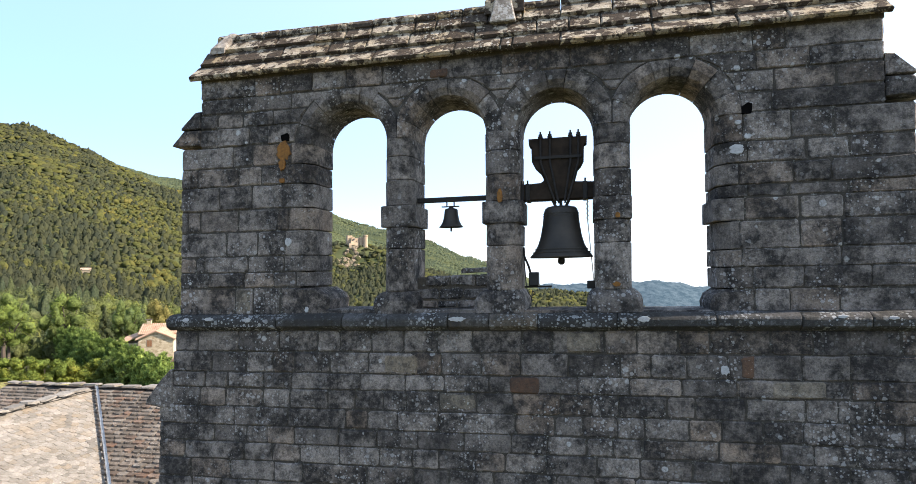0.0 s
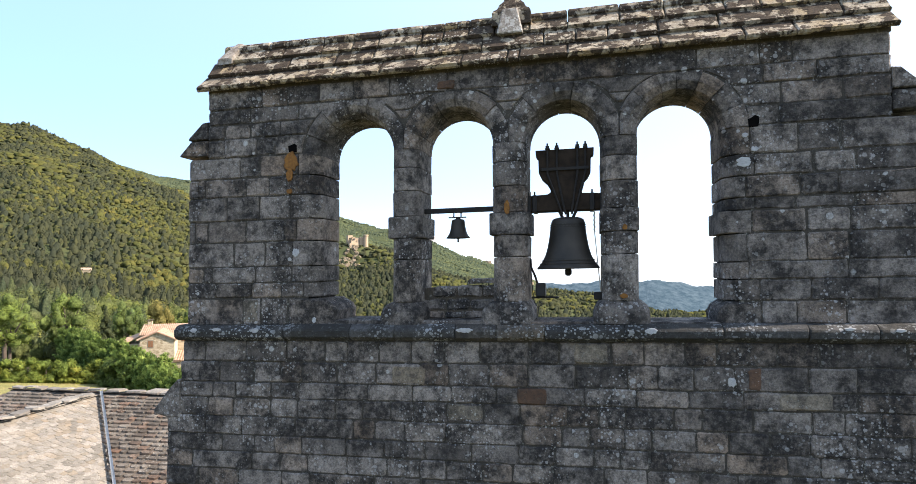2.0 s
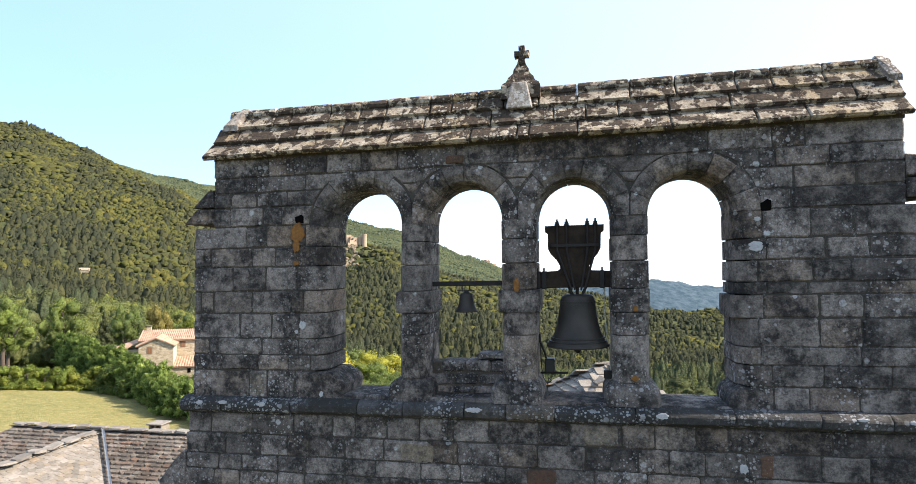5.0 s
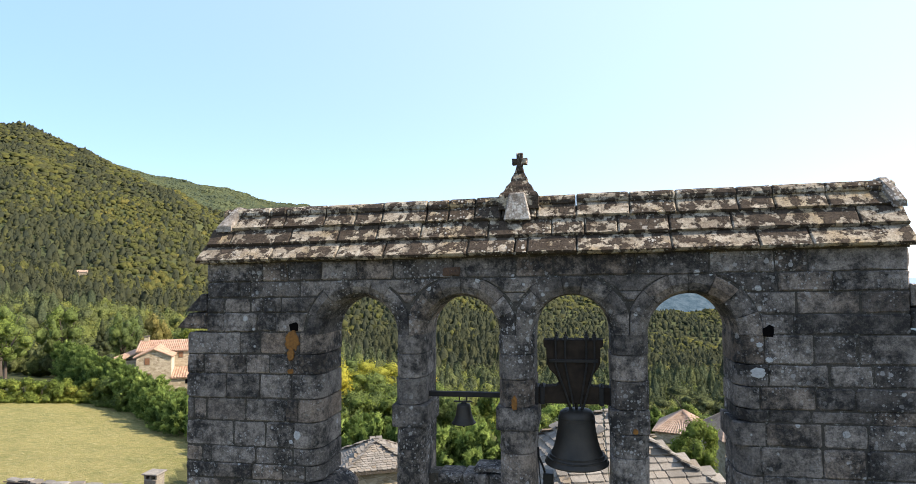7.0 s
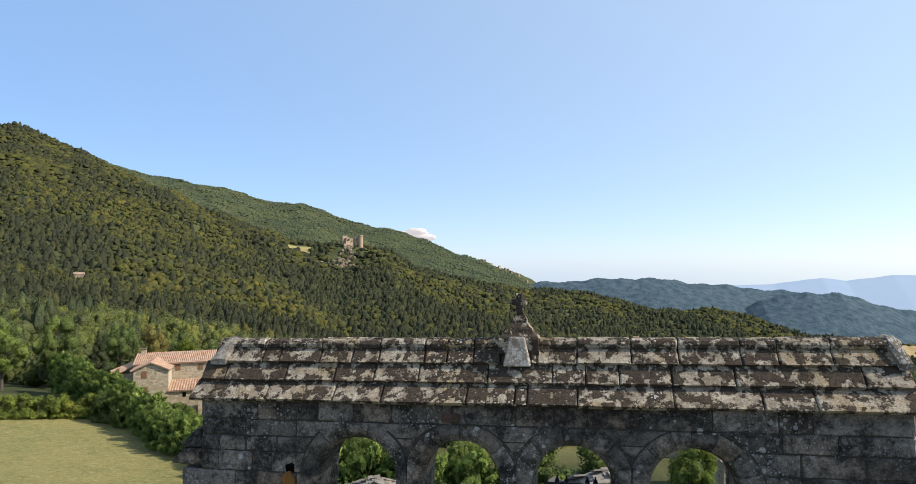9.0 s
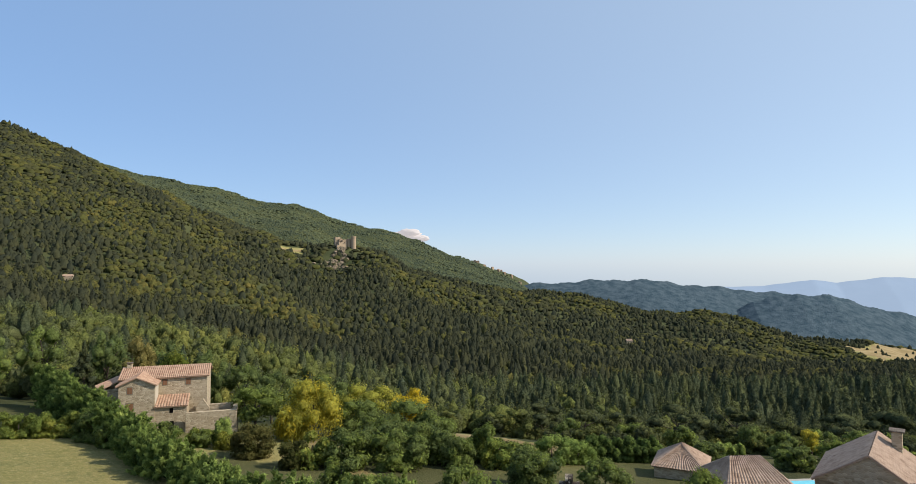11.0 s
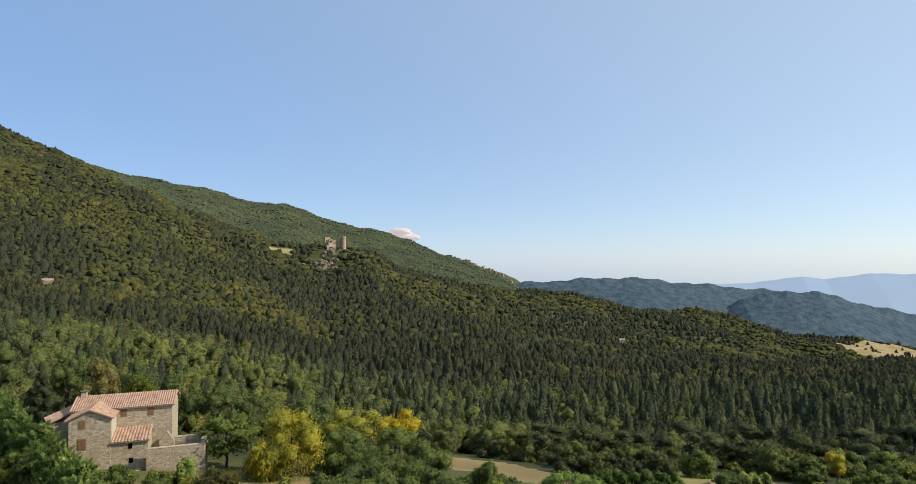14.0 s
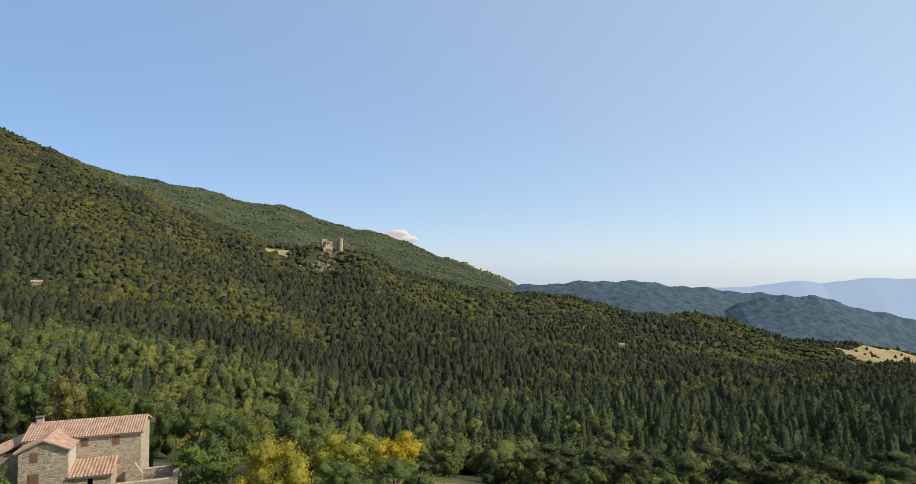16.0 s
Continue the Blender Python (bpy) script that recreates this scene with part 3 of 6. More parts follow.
def forest():
    rng = np.random.default_rng(7)
    zones = [(92, 155, 4.6, 240, 0.4), (155, 260, 4.8, 140, 0.5), (260, 480, 6.0, 50, 0.8), (480, 900, 7.4, 16, 1.3), (900, 1420, 9.0, 5, 1.9), (1420, 1560, 11.0, 3, 2.6), (1850, 2770, 10.8, 2, 2.4)]
    for k, (v0, v1, gap, count, size) in enumerate(zones):
        lim = 0.83
        # stems keep their distance: a loose grid, every place shifted
        u, v = np.meshgrid(np.arange(-lim * v1, 0.86 * v1, gap), np.arange(v0, v1, gap))
        u = u + (np.arange(len(u)) % 2)[:, None] * gap / 2
        u, v = u.ravel() + rng.uniform(-0.65, 0.65, u.size) * gap, v.ravel() + rng.uniform(-0.65, 0.65, u.size) * gap
        ok = (u / v > -lim) & (u / v < 0.86)
        u, v = u[ok], v[ok]
        s, n = u / v, len(u)
        keep = ~is_field(u, v) | (rng.uniform(size=n) < 0.05)
        keep &= (v > 128) | ((s < -0.42) & (v > 107))
        keep &= (v < 2000) | (s < 0.16)
        # scrub thins out round the rocks under the castle
        keep &= ~((np.abs(u + 200 + 0.1 * (1030 - v)) < 22) & (v > 900) & (v < 1012) & (rng.uniform(size=n) < 0.5))
        u, v = u[keep], v[keep]
        x, y = at_uv(u, v)
        z = land(x, y)
        n = len(x)
        patch = np.sin(u / 70 + 2 * np.sin(v / 110)) + np.sin(v / 60 + 1.7 * np.sin(u / 95)) + 0.8 * np.sin(u / 23 + v / 37)
        slope = smooth(-u / v, -0.1, 0.6)
        wood = rng.uniform(size=n) < np.clip(0.66 - 0.42 * slope - 0.26 * patch, 0.14, 0.92)
        if v0 < 200:
            wood &= v > 140 + 20 * np.sin(u / 18)
        tint = np.where(wood, 0.02 + 0.16 * rng.uniform(size=n), 0.12 + 0.44 * rng.uniform(size=n) + (0.05 if v0 > 200 else 0.0) * slope + 0.08 * patch)
        tint += np.where(rng.uniform(size=n) < 0.025, 0.2, 0)
        big = rng.uniform(0.65, 1.3, n)
        hgt = np.where(wood, 9.4 if v0 < 250 else 10.5, 7.4) * big
        rad = np.where(wood, 2.6 if v0 < 250 else 2.9, 3.3 if v0 < 400 else 3.6) * big * max(1.0, gap / 5.4)
        # from afar only the closed tops of the crowns show
        deep = 0.05 if v0 < 200 else 0.18 if v0 < 400 else 0.22 if v0 < 1800 else 0.5
        base = np.stack([x, y, z - 0.4 - deep * hgt], -1)
        tint = np.clip(tint, 0.02, 0.78)
        low = (np.abs(u + 195) < 30) & (v > 990) & (v < 1050)   # only scrub round the castle
        hgt, rad = np.where(low, hgt * 0.24, hgt), np.where(low, rad * 0.9, rad)
        base[:, 2] += np.where(low, deep * hgt * 3.6, 0)
        # a broad crown is several uneven heads that lean together
        heads = 5 if v0 < 150 else 4 if v0 < 250 else 3 if v0 < 400 else 2 if v0 < 800 else 1
        if heads > 1:
            few = ~wood
            m = int(few.sum())
            turn, off = rng.uniform(0, 6.28, (m, heads)), rng.uniform(0.25, 0.62, (m, heads)) * rad[few][:, None]
            sub = np.stack([base[few, 0][:, None] + off * np.cos(turn), base[few, 1][:, None] + off * np.sin(turn), base[few, 2][:, None] + hgt[few][:, None] * rng.uniform(-0.06, 0.1, (m, heads))], -1).reshape(-1, 3)
            sh, sr = (hgt[few][:, None] * rng.uniform(0.62, 1.0, (m, heads))).ravel(), (rad[few][:, None] * rng.uniform(0.45, 0.72, (m, heads))).ravel()
            st = np.repeat(tint[few], heads) + rng.normal(0, 0.03, m * heads)
            loose = [crown_cards(base[wood], hgt[wood], rad[wood], wood[wood], count, np.full(n - m, size), tint[wood], rng),
                     crown_cards(sub, sh, sr, np.zeros(m * heads), max(4, count // heads), np.full(m * heads, size), st, rng)]
            cards = tuple(np.concatenate(p) for p in zip(*loose))
            base, hgt, rad, tint = np.vstack([base[wood], sub]), np.concatenate([hgt[wood], sh]), np.concatenate([rad[wood], sr]), np.clip(np.concatenate([tint[wood], st]), 0.02, 0.78)
            wood = np.concatenate([wood[wood], np.zeros(m * heads, bool)])
        else:
            cards = crown_cards(base, hgt, rad, wood, count, np.full(n, size), tint, rng)
        hearts = crown_hearts(base, hgt, rad, wood, tint, rng, 0, 0.75 if v0 < 250 else 0.85 if v0 < 400 else 1.0)
        # a closed canopy takes the light as the slope does
        calm = 0.0 if v0 < 250 else 0.2 if v0 < 400 else 0.35 if v0 < 1000 else 0.8
        if calm:
            cards, hearts = list(cards), list(hearts)
            for group, slot in ((cards, 4), (hearts, 3)):
                q = group[slot] + np.array([0.0, 0.0, calm])
                group[slot] = q / np.linalg.norm(q, axis=1, keepdims=True)
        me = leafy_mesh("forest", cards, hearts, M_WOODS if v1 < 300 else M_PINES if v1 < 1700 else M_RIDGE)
        words = ["green oaks and pines at the edge of the gardens", "holm oaks and pines along the valley edge", "dense pine and oak woodland in the valley", "dark green pine forest on the lower slopes", "mixed green forest covering the hillside", "green forest in the valley bottom", "distant forest on the high ridge"][k]
        tagged(new("forest", me), words, "forest", kind="stuff")


forest()


def far_ridge(name, crest, distance, material, label, depth=500, seed=3):
    """A far range: a long rolling bank with its crest at the given heights (sight slope, height)."""
    rng = np.random.default_rng(seed)
    s = np.linspace(crest[0][0], crest[-1][0], 260)
    top = np.interp(s, [c[0] for c in crest], [c[1] for c in crest])
    even = top.copy()
    top += (5 * np.sin(s * 61) + 4 * np.sin(s * 143 + 1)) * (1.0 if distance < 4000 else 0.3) + rng.normal(0, 1.2 if distance < 4000 else 0.2, len(s))
    rows = []
    for k, (dv, drop) in enumerate(((-900, -420), (-600, -290), (-330, -150), (-120, -50), (0, 0), (depth, -350))):
        v = distance + dv * (1 + 0.08 * np.sin(s * 17 + k))
        h = even + drop * (1 + 0.12 * np.sin(s * 9 + 0.6 * k)) if k not in (4,) else top
        x, y = at_uv(s * distance * (1 + dv / distance * 0.6), v)
        rows.append(np.stack([x, y, h], -1))
    g = np.stack(rows)
    a, b = g.shape[:2]
    i, j = np.meshgrid(np.arange(a - 1), np.arange(b - 1), indexing="ij")
    q = np.stack([i * b + j, i * b + j + 1, (i + 1) * b + j + 1, (i + 1) * b + j], -1).reshape(-1, 4)
    me = bpy.data.meshes.new(name)
    me.from_pydata(g.reshape(-1, 3).tolist(), [], q.tolist())
    me.materials.append(material)
    for p in me.polygons:
        p.use_smooth = True
    return tagged(new(name, me), label, "hills", kind="structure")


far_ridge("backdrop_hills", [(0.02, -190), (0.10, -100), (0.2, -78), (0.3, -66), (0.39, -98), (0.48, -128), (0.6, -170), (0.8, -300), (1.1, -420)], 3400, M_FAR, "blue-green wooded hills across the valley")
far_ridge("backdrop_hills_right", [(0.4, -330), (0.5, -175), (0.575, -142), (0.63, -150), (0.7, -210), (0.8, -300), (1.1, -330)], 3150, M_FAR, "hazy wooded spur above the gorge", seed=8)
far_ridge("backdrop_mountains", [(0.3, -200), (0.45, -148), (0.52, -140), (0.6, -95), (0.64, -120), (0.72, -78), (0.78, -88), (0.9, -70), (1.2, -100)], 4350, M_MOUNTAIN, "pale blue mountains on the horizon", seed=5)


def cloud():
    """A small bright cumulus behind the ridge."""
    rr = random.Random(4)
    bm = fresh()
    for k in range(9):
        q = bmesh.ops.create_icosphere(bm, subdivisions=3, radius=1.0)["verts"]
        u, h, r = -512 + 20 * k + rr.uniform(-9, 9), 222 + 26 * math.sin(k * 0.5) + rr.uniform(-8, 12), rr.uniform(34, 60)
        x, y = at_uv(u + 60, 4550 + rr.uniform(-40, 40))
        for w in q:
            w.co = Vector((x, y, h + 12)) + Vector((w.co.x * r * 1.5, w.co.y * r, w.co.z * r * 0.55)) * (1 + 0.15 * math.sin(w.co.x * 9 + k) * math.sin(w.co.z * 8))
    tagged(mesh_object("backdrop_cloud", bm, M_CLOUD, True), "small white cloud behind the ridge", "cloud", kind="structure")


cloud()

# ---- the bell gable ----
T = 0.70                       # thickness of the wall
XL, XR = -3.51, 5.75           # ends of the upper wall
NL, NR = -3.216, 5.456         # ends of the narrower top
ARCH = [(-1.50, -0.48), (-0.09, 0.88), (1.32, 2.25), (2.69, 3.66)]
SPRING, EASE = 11.36, 0.13     # springing line of the arches; splay of the jambs
TOP, STRING = 12.35, 9.03
LEFT_COURSES = [9.03, 9.408, 9.615, 9.839, 10.184, 10.491, 10.823, 11.091, 11.392, 11.653, 11.86, 12.08, 12.35]
RIGHT_COURSES = [9.03, 9.303, 9.555, 9.761, 10.093, 10.367, 10.514, 10.769, 11.025, 11.363, 11.6, 11.858, 12.08, 12.35]
LOW_COURSES = [5.5, 5.74, 6.02, 6.27, 6.55, 6.80, 7.06, 7.30, 7.53, 7.78, 8.04, 8.25, 8.535, 8.82]
RING = 0.76                   # outer radius of the arch rings

gable = thing("bell_gable", (1, 0.35, 0), "weathered grey ashlar bell gable with four arches", "bell gable", kind="structure")
rnd = random.Random(11)


def worn(x0, x1, z0, z1, cut=0.016, jitter=0.007):
    """Outline of a squared stone with worn corners and uneven edges."""
    pts = []
    g = rnd.uniform(-0.004, 0.003)
    x0, x1, z0, z1 = x0 + g, x1 - g, z0 + g, z1 - g
    for x, z, sx, sz in ((x0, z0, 1, 1), (x1, z0, -1, 1), (x1, z1, -1, -1), (x0, z1, 1, -1)):
        c = cut * rnd.uniform(0.5, 1.9)
        a, b = (x + sx * c, z), (x, z + sz * c)
        pts += [b, a] if sx * sz > 0 else [a, b]
    out = []
    for k, (p, q) in enumerate(zip(pts, pts[1:] + pts[:1])):
        out.append(p)
        if k % 2 == 1:
            out += [(p[0] + (q[0] - p[0]) * f, p[1] + (q[1] - p[1]) * f) for f in (0.33, 0.67)]
    return [(x + rnd.uniform(-jitter, jitter), z + rnd.uniform(-jitter, jitter)) for x, z in out]


def stone_piece(outline, front=0.0, depth=0.22, name="stone", parent=None, material=None, bevel=0.017):
    bm = fresh()
    prism_into(bm, outline, front + rnd.uniform(-0.009, 0.009), front + depth, bevel)
    tilt = rnd.uniform(-0.012, 0.012)
    c = outline[0][0]
    for v in bm.verts:
        if v.co.y < front + 0.05:
            v.co.y += tilt * (v.co.x - c)
    return part(name, skewed(bm), material or M_ASHLAR, parent or gable)


JOINT = 0.0075


def course(x0, x1, z0, z1, cuts=None, lo=0.28, hi=0.62, **kw):
    """Lay one course of stones between two ends, at given joints or at random ones."""
    xs = [x0]
    if cuts:
        xs += [c for c in cuts if x0 + 0.08 < c < x1 - 0.08]
    else:
        while x1 - xs[-1] > hi * 1.35:
            xs.append(xs[-1] + rnd.uniform(lo, hi) * (1.5 if rnd.random() < 0.12 else 1))
    if x1 - xs[-1] < 0.16 and len(xs) > 1:
        xs.pop()
    xs.append(x1)
    for a, b in zip(xs, xs[1:]):
        stone_piece(worn(a + JOINT, b - JOINT, z0 + JOINT, z1 - JOINT), **kw)


def core():
    """The mortared heart of the wall, just behind the stone faces; jambs, piers and arch rings are through stones."""
    g = 0.018
    bm = fresh()
    a, b = ARCH[0][0] - EASE - 0.03, ARCH[3][1] + EASE + 0.03
    prism_into(bm, [(XL + g, STRING - 0.2), (a, STRING - 0.2), (a, SPRING), (XL + g, SPRING)], g, T - g)
    prism_into(bm, [(b, STRING - 0.2), (XR - g, STRING - 0.2), (XR - g, SPRING), (b, SPRING)], g, T - g)
    x = NL + g
    for p, q in ARCH:
        c, r = (p + q) / 2, 0.625
        prism_into(bm, [(x, SPRING), (c - r, SPRING), (c - r, TOP + 0.1), (x, TOP + 0.1)], g, T - g)
        for k in range(12):
            t0, t1 = math.pi * (1 - k / 12), math.pi * (1 - (k + 1) / 12)
            x0, x1 = c + r * math.cos(t0), c + r * math.cos(t1)
            prism_into(bm, [(x0, SPRING + r * math.sin(t0)), (x1, SPRING + r * math.sin(t1)), (x1, TOP + 0.1), (x0, TOP + 0.1)], g, T - g)
        x = c + r
    prism_into(bm, [(x, SPRING), (NR - g, SPRING), (NR - g, TOP + 0.1), (x, TOP + 0.1)], g, T - g)
    # heart of jambs, piers and rings
    for p, q in ARCH:
        c, r0 = (p + q) / 2, (q - p) / 2 + 0.035
        for k in range(16):
            t0, t1 = math.pi * k / 16, math.pi * (k + 1) / 16
            prism_into(bm, [(c + r * math.cos(t), SPRING + r * math.sin(t)) for r, t in ((r0, t0), (0.635, t0), (0.635, t1), (r0, t1))], EASE + 0.08, T - 0.04)
    ends = [(ARCH[0][0] - EASE - 0.1, ARCH[0][0] - 0.035)] + [(a[1] + 0.035, b[0] - 0.035) for a, b in zip(ARCH, ARCH[1:])] + [(ARCH[3][1] + 0.035, ARCH[3][1] + EASE + 0.1)]
    for x0, x1 in ends:
        prism_into(bm, [(x0, STRING), (x1, STRING), (x1, SPRING + 0.01), (x0, SPRING + 0.01)], EASE + 0.08, T - 0.04)
    part("wall_core", skewed(bm), M_MORTAR, gable, "mortar joints between the stones")


core()

# joints of the left and right fields, course by course from below
LEFT_CUTS = [[-2.62, -2.36], [-3.05, -2.5, -2.05], [-3.25, -3.12, -2.45, -2.0, -1.86], [-2.78, -2.3], [-3.4, -3.2, -2.6, -2.0, -1.75], [-2.9, -2.4, -2.05], [-3.35, -3.25, -2.6, -2.25],
             [-2.7, -2.4, -2.0], [-3.3, -2.95, -2.45, -2.15], [-2.95, -2.55, -2.35, -2.02], [-2.72, -2.55, -1.95, -1.4], [-3.05, -2.55, -2.2, -1.8, -1.35]]


def ring_edge(c, z, side):
    """Where the outer edge of an arch ring lies at a height."""
    h = z - SPRING
    return c + side * (math.sqrt(max(RING ** 2 - h * h, 0)) if h > 0 else RING)


def field(x0, x1, z0, z1, jamb, side, cuts=None):
    """A course beside an arch, its last stone cut round the arch ring or squared into the jamb."""
    c = (jamb[0] + jamb[1]) / 2
    if z1 <= SPRING + 0.05:
        edge = (jamb[0] - EASE if side < 0 else jamb[1] + EASE)
        q = rnd.uniform(0.06, 0.3)
        if side < 0:
            course(x0, edge - q, z0, z1, cuts)
            jamb_block(edge - q + JOINT, jamb[0], z0, z1, 1)
        else:
            course(edge + q, x1, z0, z1, cuts, 0.34, 0.72)
            jamb_block(edge + q - JOINT, jamb[1], z0, z1, -1)
        return
    zs = [z0 + JOINT + (z1 - z0 - 2 * JOINT) * k / 4 for k in range(5)]
    arc = [(ring_edge(c, z, side) + side * 0.012, z) for z in zs]
    far = min(p[0] for p in arc) if side < 0 else max(p[0] for p in arc)
    q = rnd.uniform(0.2, 0.42)
    if side < 0:
        start = far - q
        course(x0, start, z0, z1, cuts)
        stone_piece([(start + JOINT, zs[0])] + arc + [(start + JOINT, zs[-1])])
    else:
        start = far + q
        course(start, x1, z0, z1, cuts, 0.34, 0.72)
        stone_piece([(start - JOINT, zs[-1])] + arc[::-1] + [(start - JOINT, zs[0])])


def plan_block(plan, z0, z1, name="stone", bevel=0.012):
    """A block from its outline in x and y, between two heights, with eased arrises."""
    bm = fresh()
    n = len(plan)
    cx, cy = sum(p[0] for p in plan) / n, sum(p[1] for p in plan) / n
    zs = [(z0, 1), (z0 + bevel, 0), (z1 - bevel, 0), (z1, 1)]
    loops = [[bm.verts.new((x + (cx - x) * 0.03 * e, y + (cy - y) * 0.02 * e, z)) for x, y in plan] for z, e in zs]
    bm.faces.new(loops[0][::-1])
    for a, b in zip(loops, loops[1:]):
        for i in range(n):
            j = (i + 1) % n
            bm.faces.new((a[i], a[j], b[j], b[i]))
    bm.faces.new(loops[-1])
    off = Vector((rnd.uniform(-0.006, 0.006), rnd.uniform(-0.006, 0.006), 0))
    for v in bm.verts:
        v.co += off + Vector((rnd.uniform(-0.004, 0.004), rnd.uniform(-0.004, 0.004), 0))
    return part(name, skewed(bm), M_ASHLAR, gable)


def jamb_block(xin, xj, z0, z1, side, proud=0.0):
    """A through stone of a jamb; side 1: the opening lies to the east of it."""
    a = [(xin, 0), (xj - side * EASE, 0), (xj - side * 0.03, EASE * 0.8), (xj, EASE + 0.03), (xj, T), (xin, T)]
    if proud:
        a = [(xin, -0.004), (xj - side * 0.02, -0.004), (xj + side * proud, 0.03), (xj + side * proud, T), (xin, T)]
    return plan_block(a if side > 0 else a[::-1], z0 + JOINT, z1 - JOINT)


for k, (z0, z1) in enumerate(zip(LEFT_COURSES, LEFT_COURSES[1:])):
    if z0 >= 12.07:
        continue
    x0 = XL if z1 < 11.5 else NL
    if 11.392 <= z0 < 11.86:
        x0 = NL
    if z0 < 9.1:      # footing of the jamb runs out into the opening
        course(x0, -1.95, z0, z1, LEFT_CUTS[k])
        stone_piece([(-1.95 + JOINT, z0), (-1.24, z0), (-1.225, z0 + 0.2), (-1.27, z0 + 0.27), (-1.42, z1 - 0.02), (-1.95 + JOINT, z1 - JOINT)], -0.004, T, "footing_stone", bevel=0.03)
        continue
    field(x0, None, z0, z1, ARCH[0], -1, LEFT_CUTS[k])
for k, (z0, z1) in enumerate(zip(RIGHT_COURSES, RIGHT_COURSES[1:])):
    if z0 >= 12.07:
        continue
    x1 = XR if z1 < 11.5 else NR
    if z0 < 9.1:
        course(4.05, x1, z0, z1, None, 0.34, 0.72)
        stone_piece([(3.57, z0), (4.05 - JOINT, z0), (4.05 - JOINT, z1 - JOINT), (3.7, z1 - JOINT), (3.6, z0 + 0.2), (3.56, z0 + 0.1)], -0.004, T, "footing_stone", bevel=0.03)
        continue
    if 10.09 <= z0 < 10.3:
        course(3.95, x1, z0, z1, None, 0.34, 0.72)
        jamb_block(3.95 - JOINT, ARCH[3][1], z0, z1, -1, 0.05)
        continue
    field(None, x1, z0, z1, ARCH[3], 1)
course(NL, NR, 12.08, TOP, None, 0.35, 0.85)

# sloping shoulders where the wall narrows
for side, xa, xb in ((-1, NL, XL), (1, NR, XR)):
    tip = xb + side * 0.16
    o = [(xa, 11.44), (xb, 11.44), (tip, 11.455), (tip, 11.47), (xb - side * 0.02, 11.66), (xa, 11.66)]
    stone_piece(o if side > 0 else o[::-1], -0.01, T + 0.02, "shoulder_stone")
    o = [(xa, 11.68), (xb + side * 0.02, 11.68), (xb + side * 0.02, 11.70), (xa + side * 0.09, 11.92), (xa, 11.93)]
    stone_piece(o if side > 0 else o[::-1], -0.01, T + 0.02, "shoulder_stone")

# piers between the arches
PIER_Z = [9.32, 9.89, 10.17, 10.46, 10.80, 11.11, SPRING]
for (a0, a1), (b0, b1) in zip(ARCH, ARCH[1:]):
    x0, x1 = a1, b0
    e = min(EASE, (x1 - x0) * 0.31)
    # spreading base: upright below, rounded in to the shaft above
    cx = (x0 + x1) / 2
    bm = fresh()
    ring = []
    for z, w in ((9.04, 0.15), (9.1, 0.158), (9.19, 0.148), (9.255, 0.115), (9.3, 0.06), (9.325, 0.012)):
        xa, xb, yf = x0 - w * (0.9 if x0 < 2.0 else 0.66), x1 + w * (0.5 if x0 < 2.0 else 0.78), 0.03 - 0.45 * w
        c = 0.05
        ring.append([bm.verts.new((x + rnd.uniform(-0.008, 0.008), y + rnd.uniform(-0.006, 0.006), z)) for x, y in ((xa, yf + c * 1.6), (xa + c, yf), (cx, yf - 0.004), (xb - c, yf), (xb, yf + c * 1.6), (xb, T), (xa, T))])
    bm.faces.new(ring[0][::-1])
    for p, q in zip(ring, ring[1:]):
        for i in range(7):
            j = (i + 1) % 7
            bm.faces.new((p[i], p[j], q[j], q[i]))
    bm.faces.new(ring[-1])
    part("pier_base", skewed(bm), M_ASHLAR, gable)
    for z0, z1 in zip(PIER_Z, PIER_Z[1:]):
        if abs(z0 - 10.17) < 0.01:
            p = 0.04 if x0 < 2.0 else 0.012
            plan = [(x0 - p, 0.05), (x0 - p + 0.05, 0.0), (x1 + p - 0.05, 0.0), (x1 + p, 0.05), (x1 + p, T), (x0 - p, T)]
        else:
            plan = [(x0, EASE + 0.02), (x0 + e * 0.45, 0.035), (x0 + e, 0), (x1 - e, 0), (x1 - e * 0.45, 0.035), (x1, EASE + 0.02), (x1, T), (x0, T)]
        plan_block(plan, z0 + JOINT * 0.6, z1 - JOINT * 0.6)

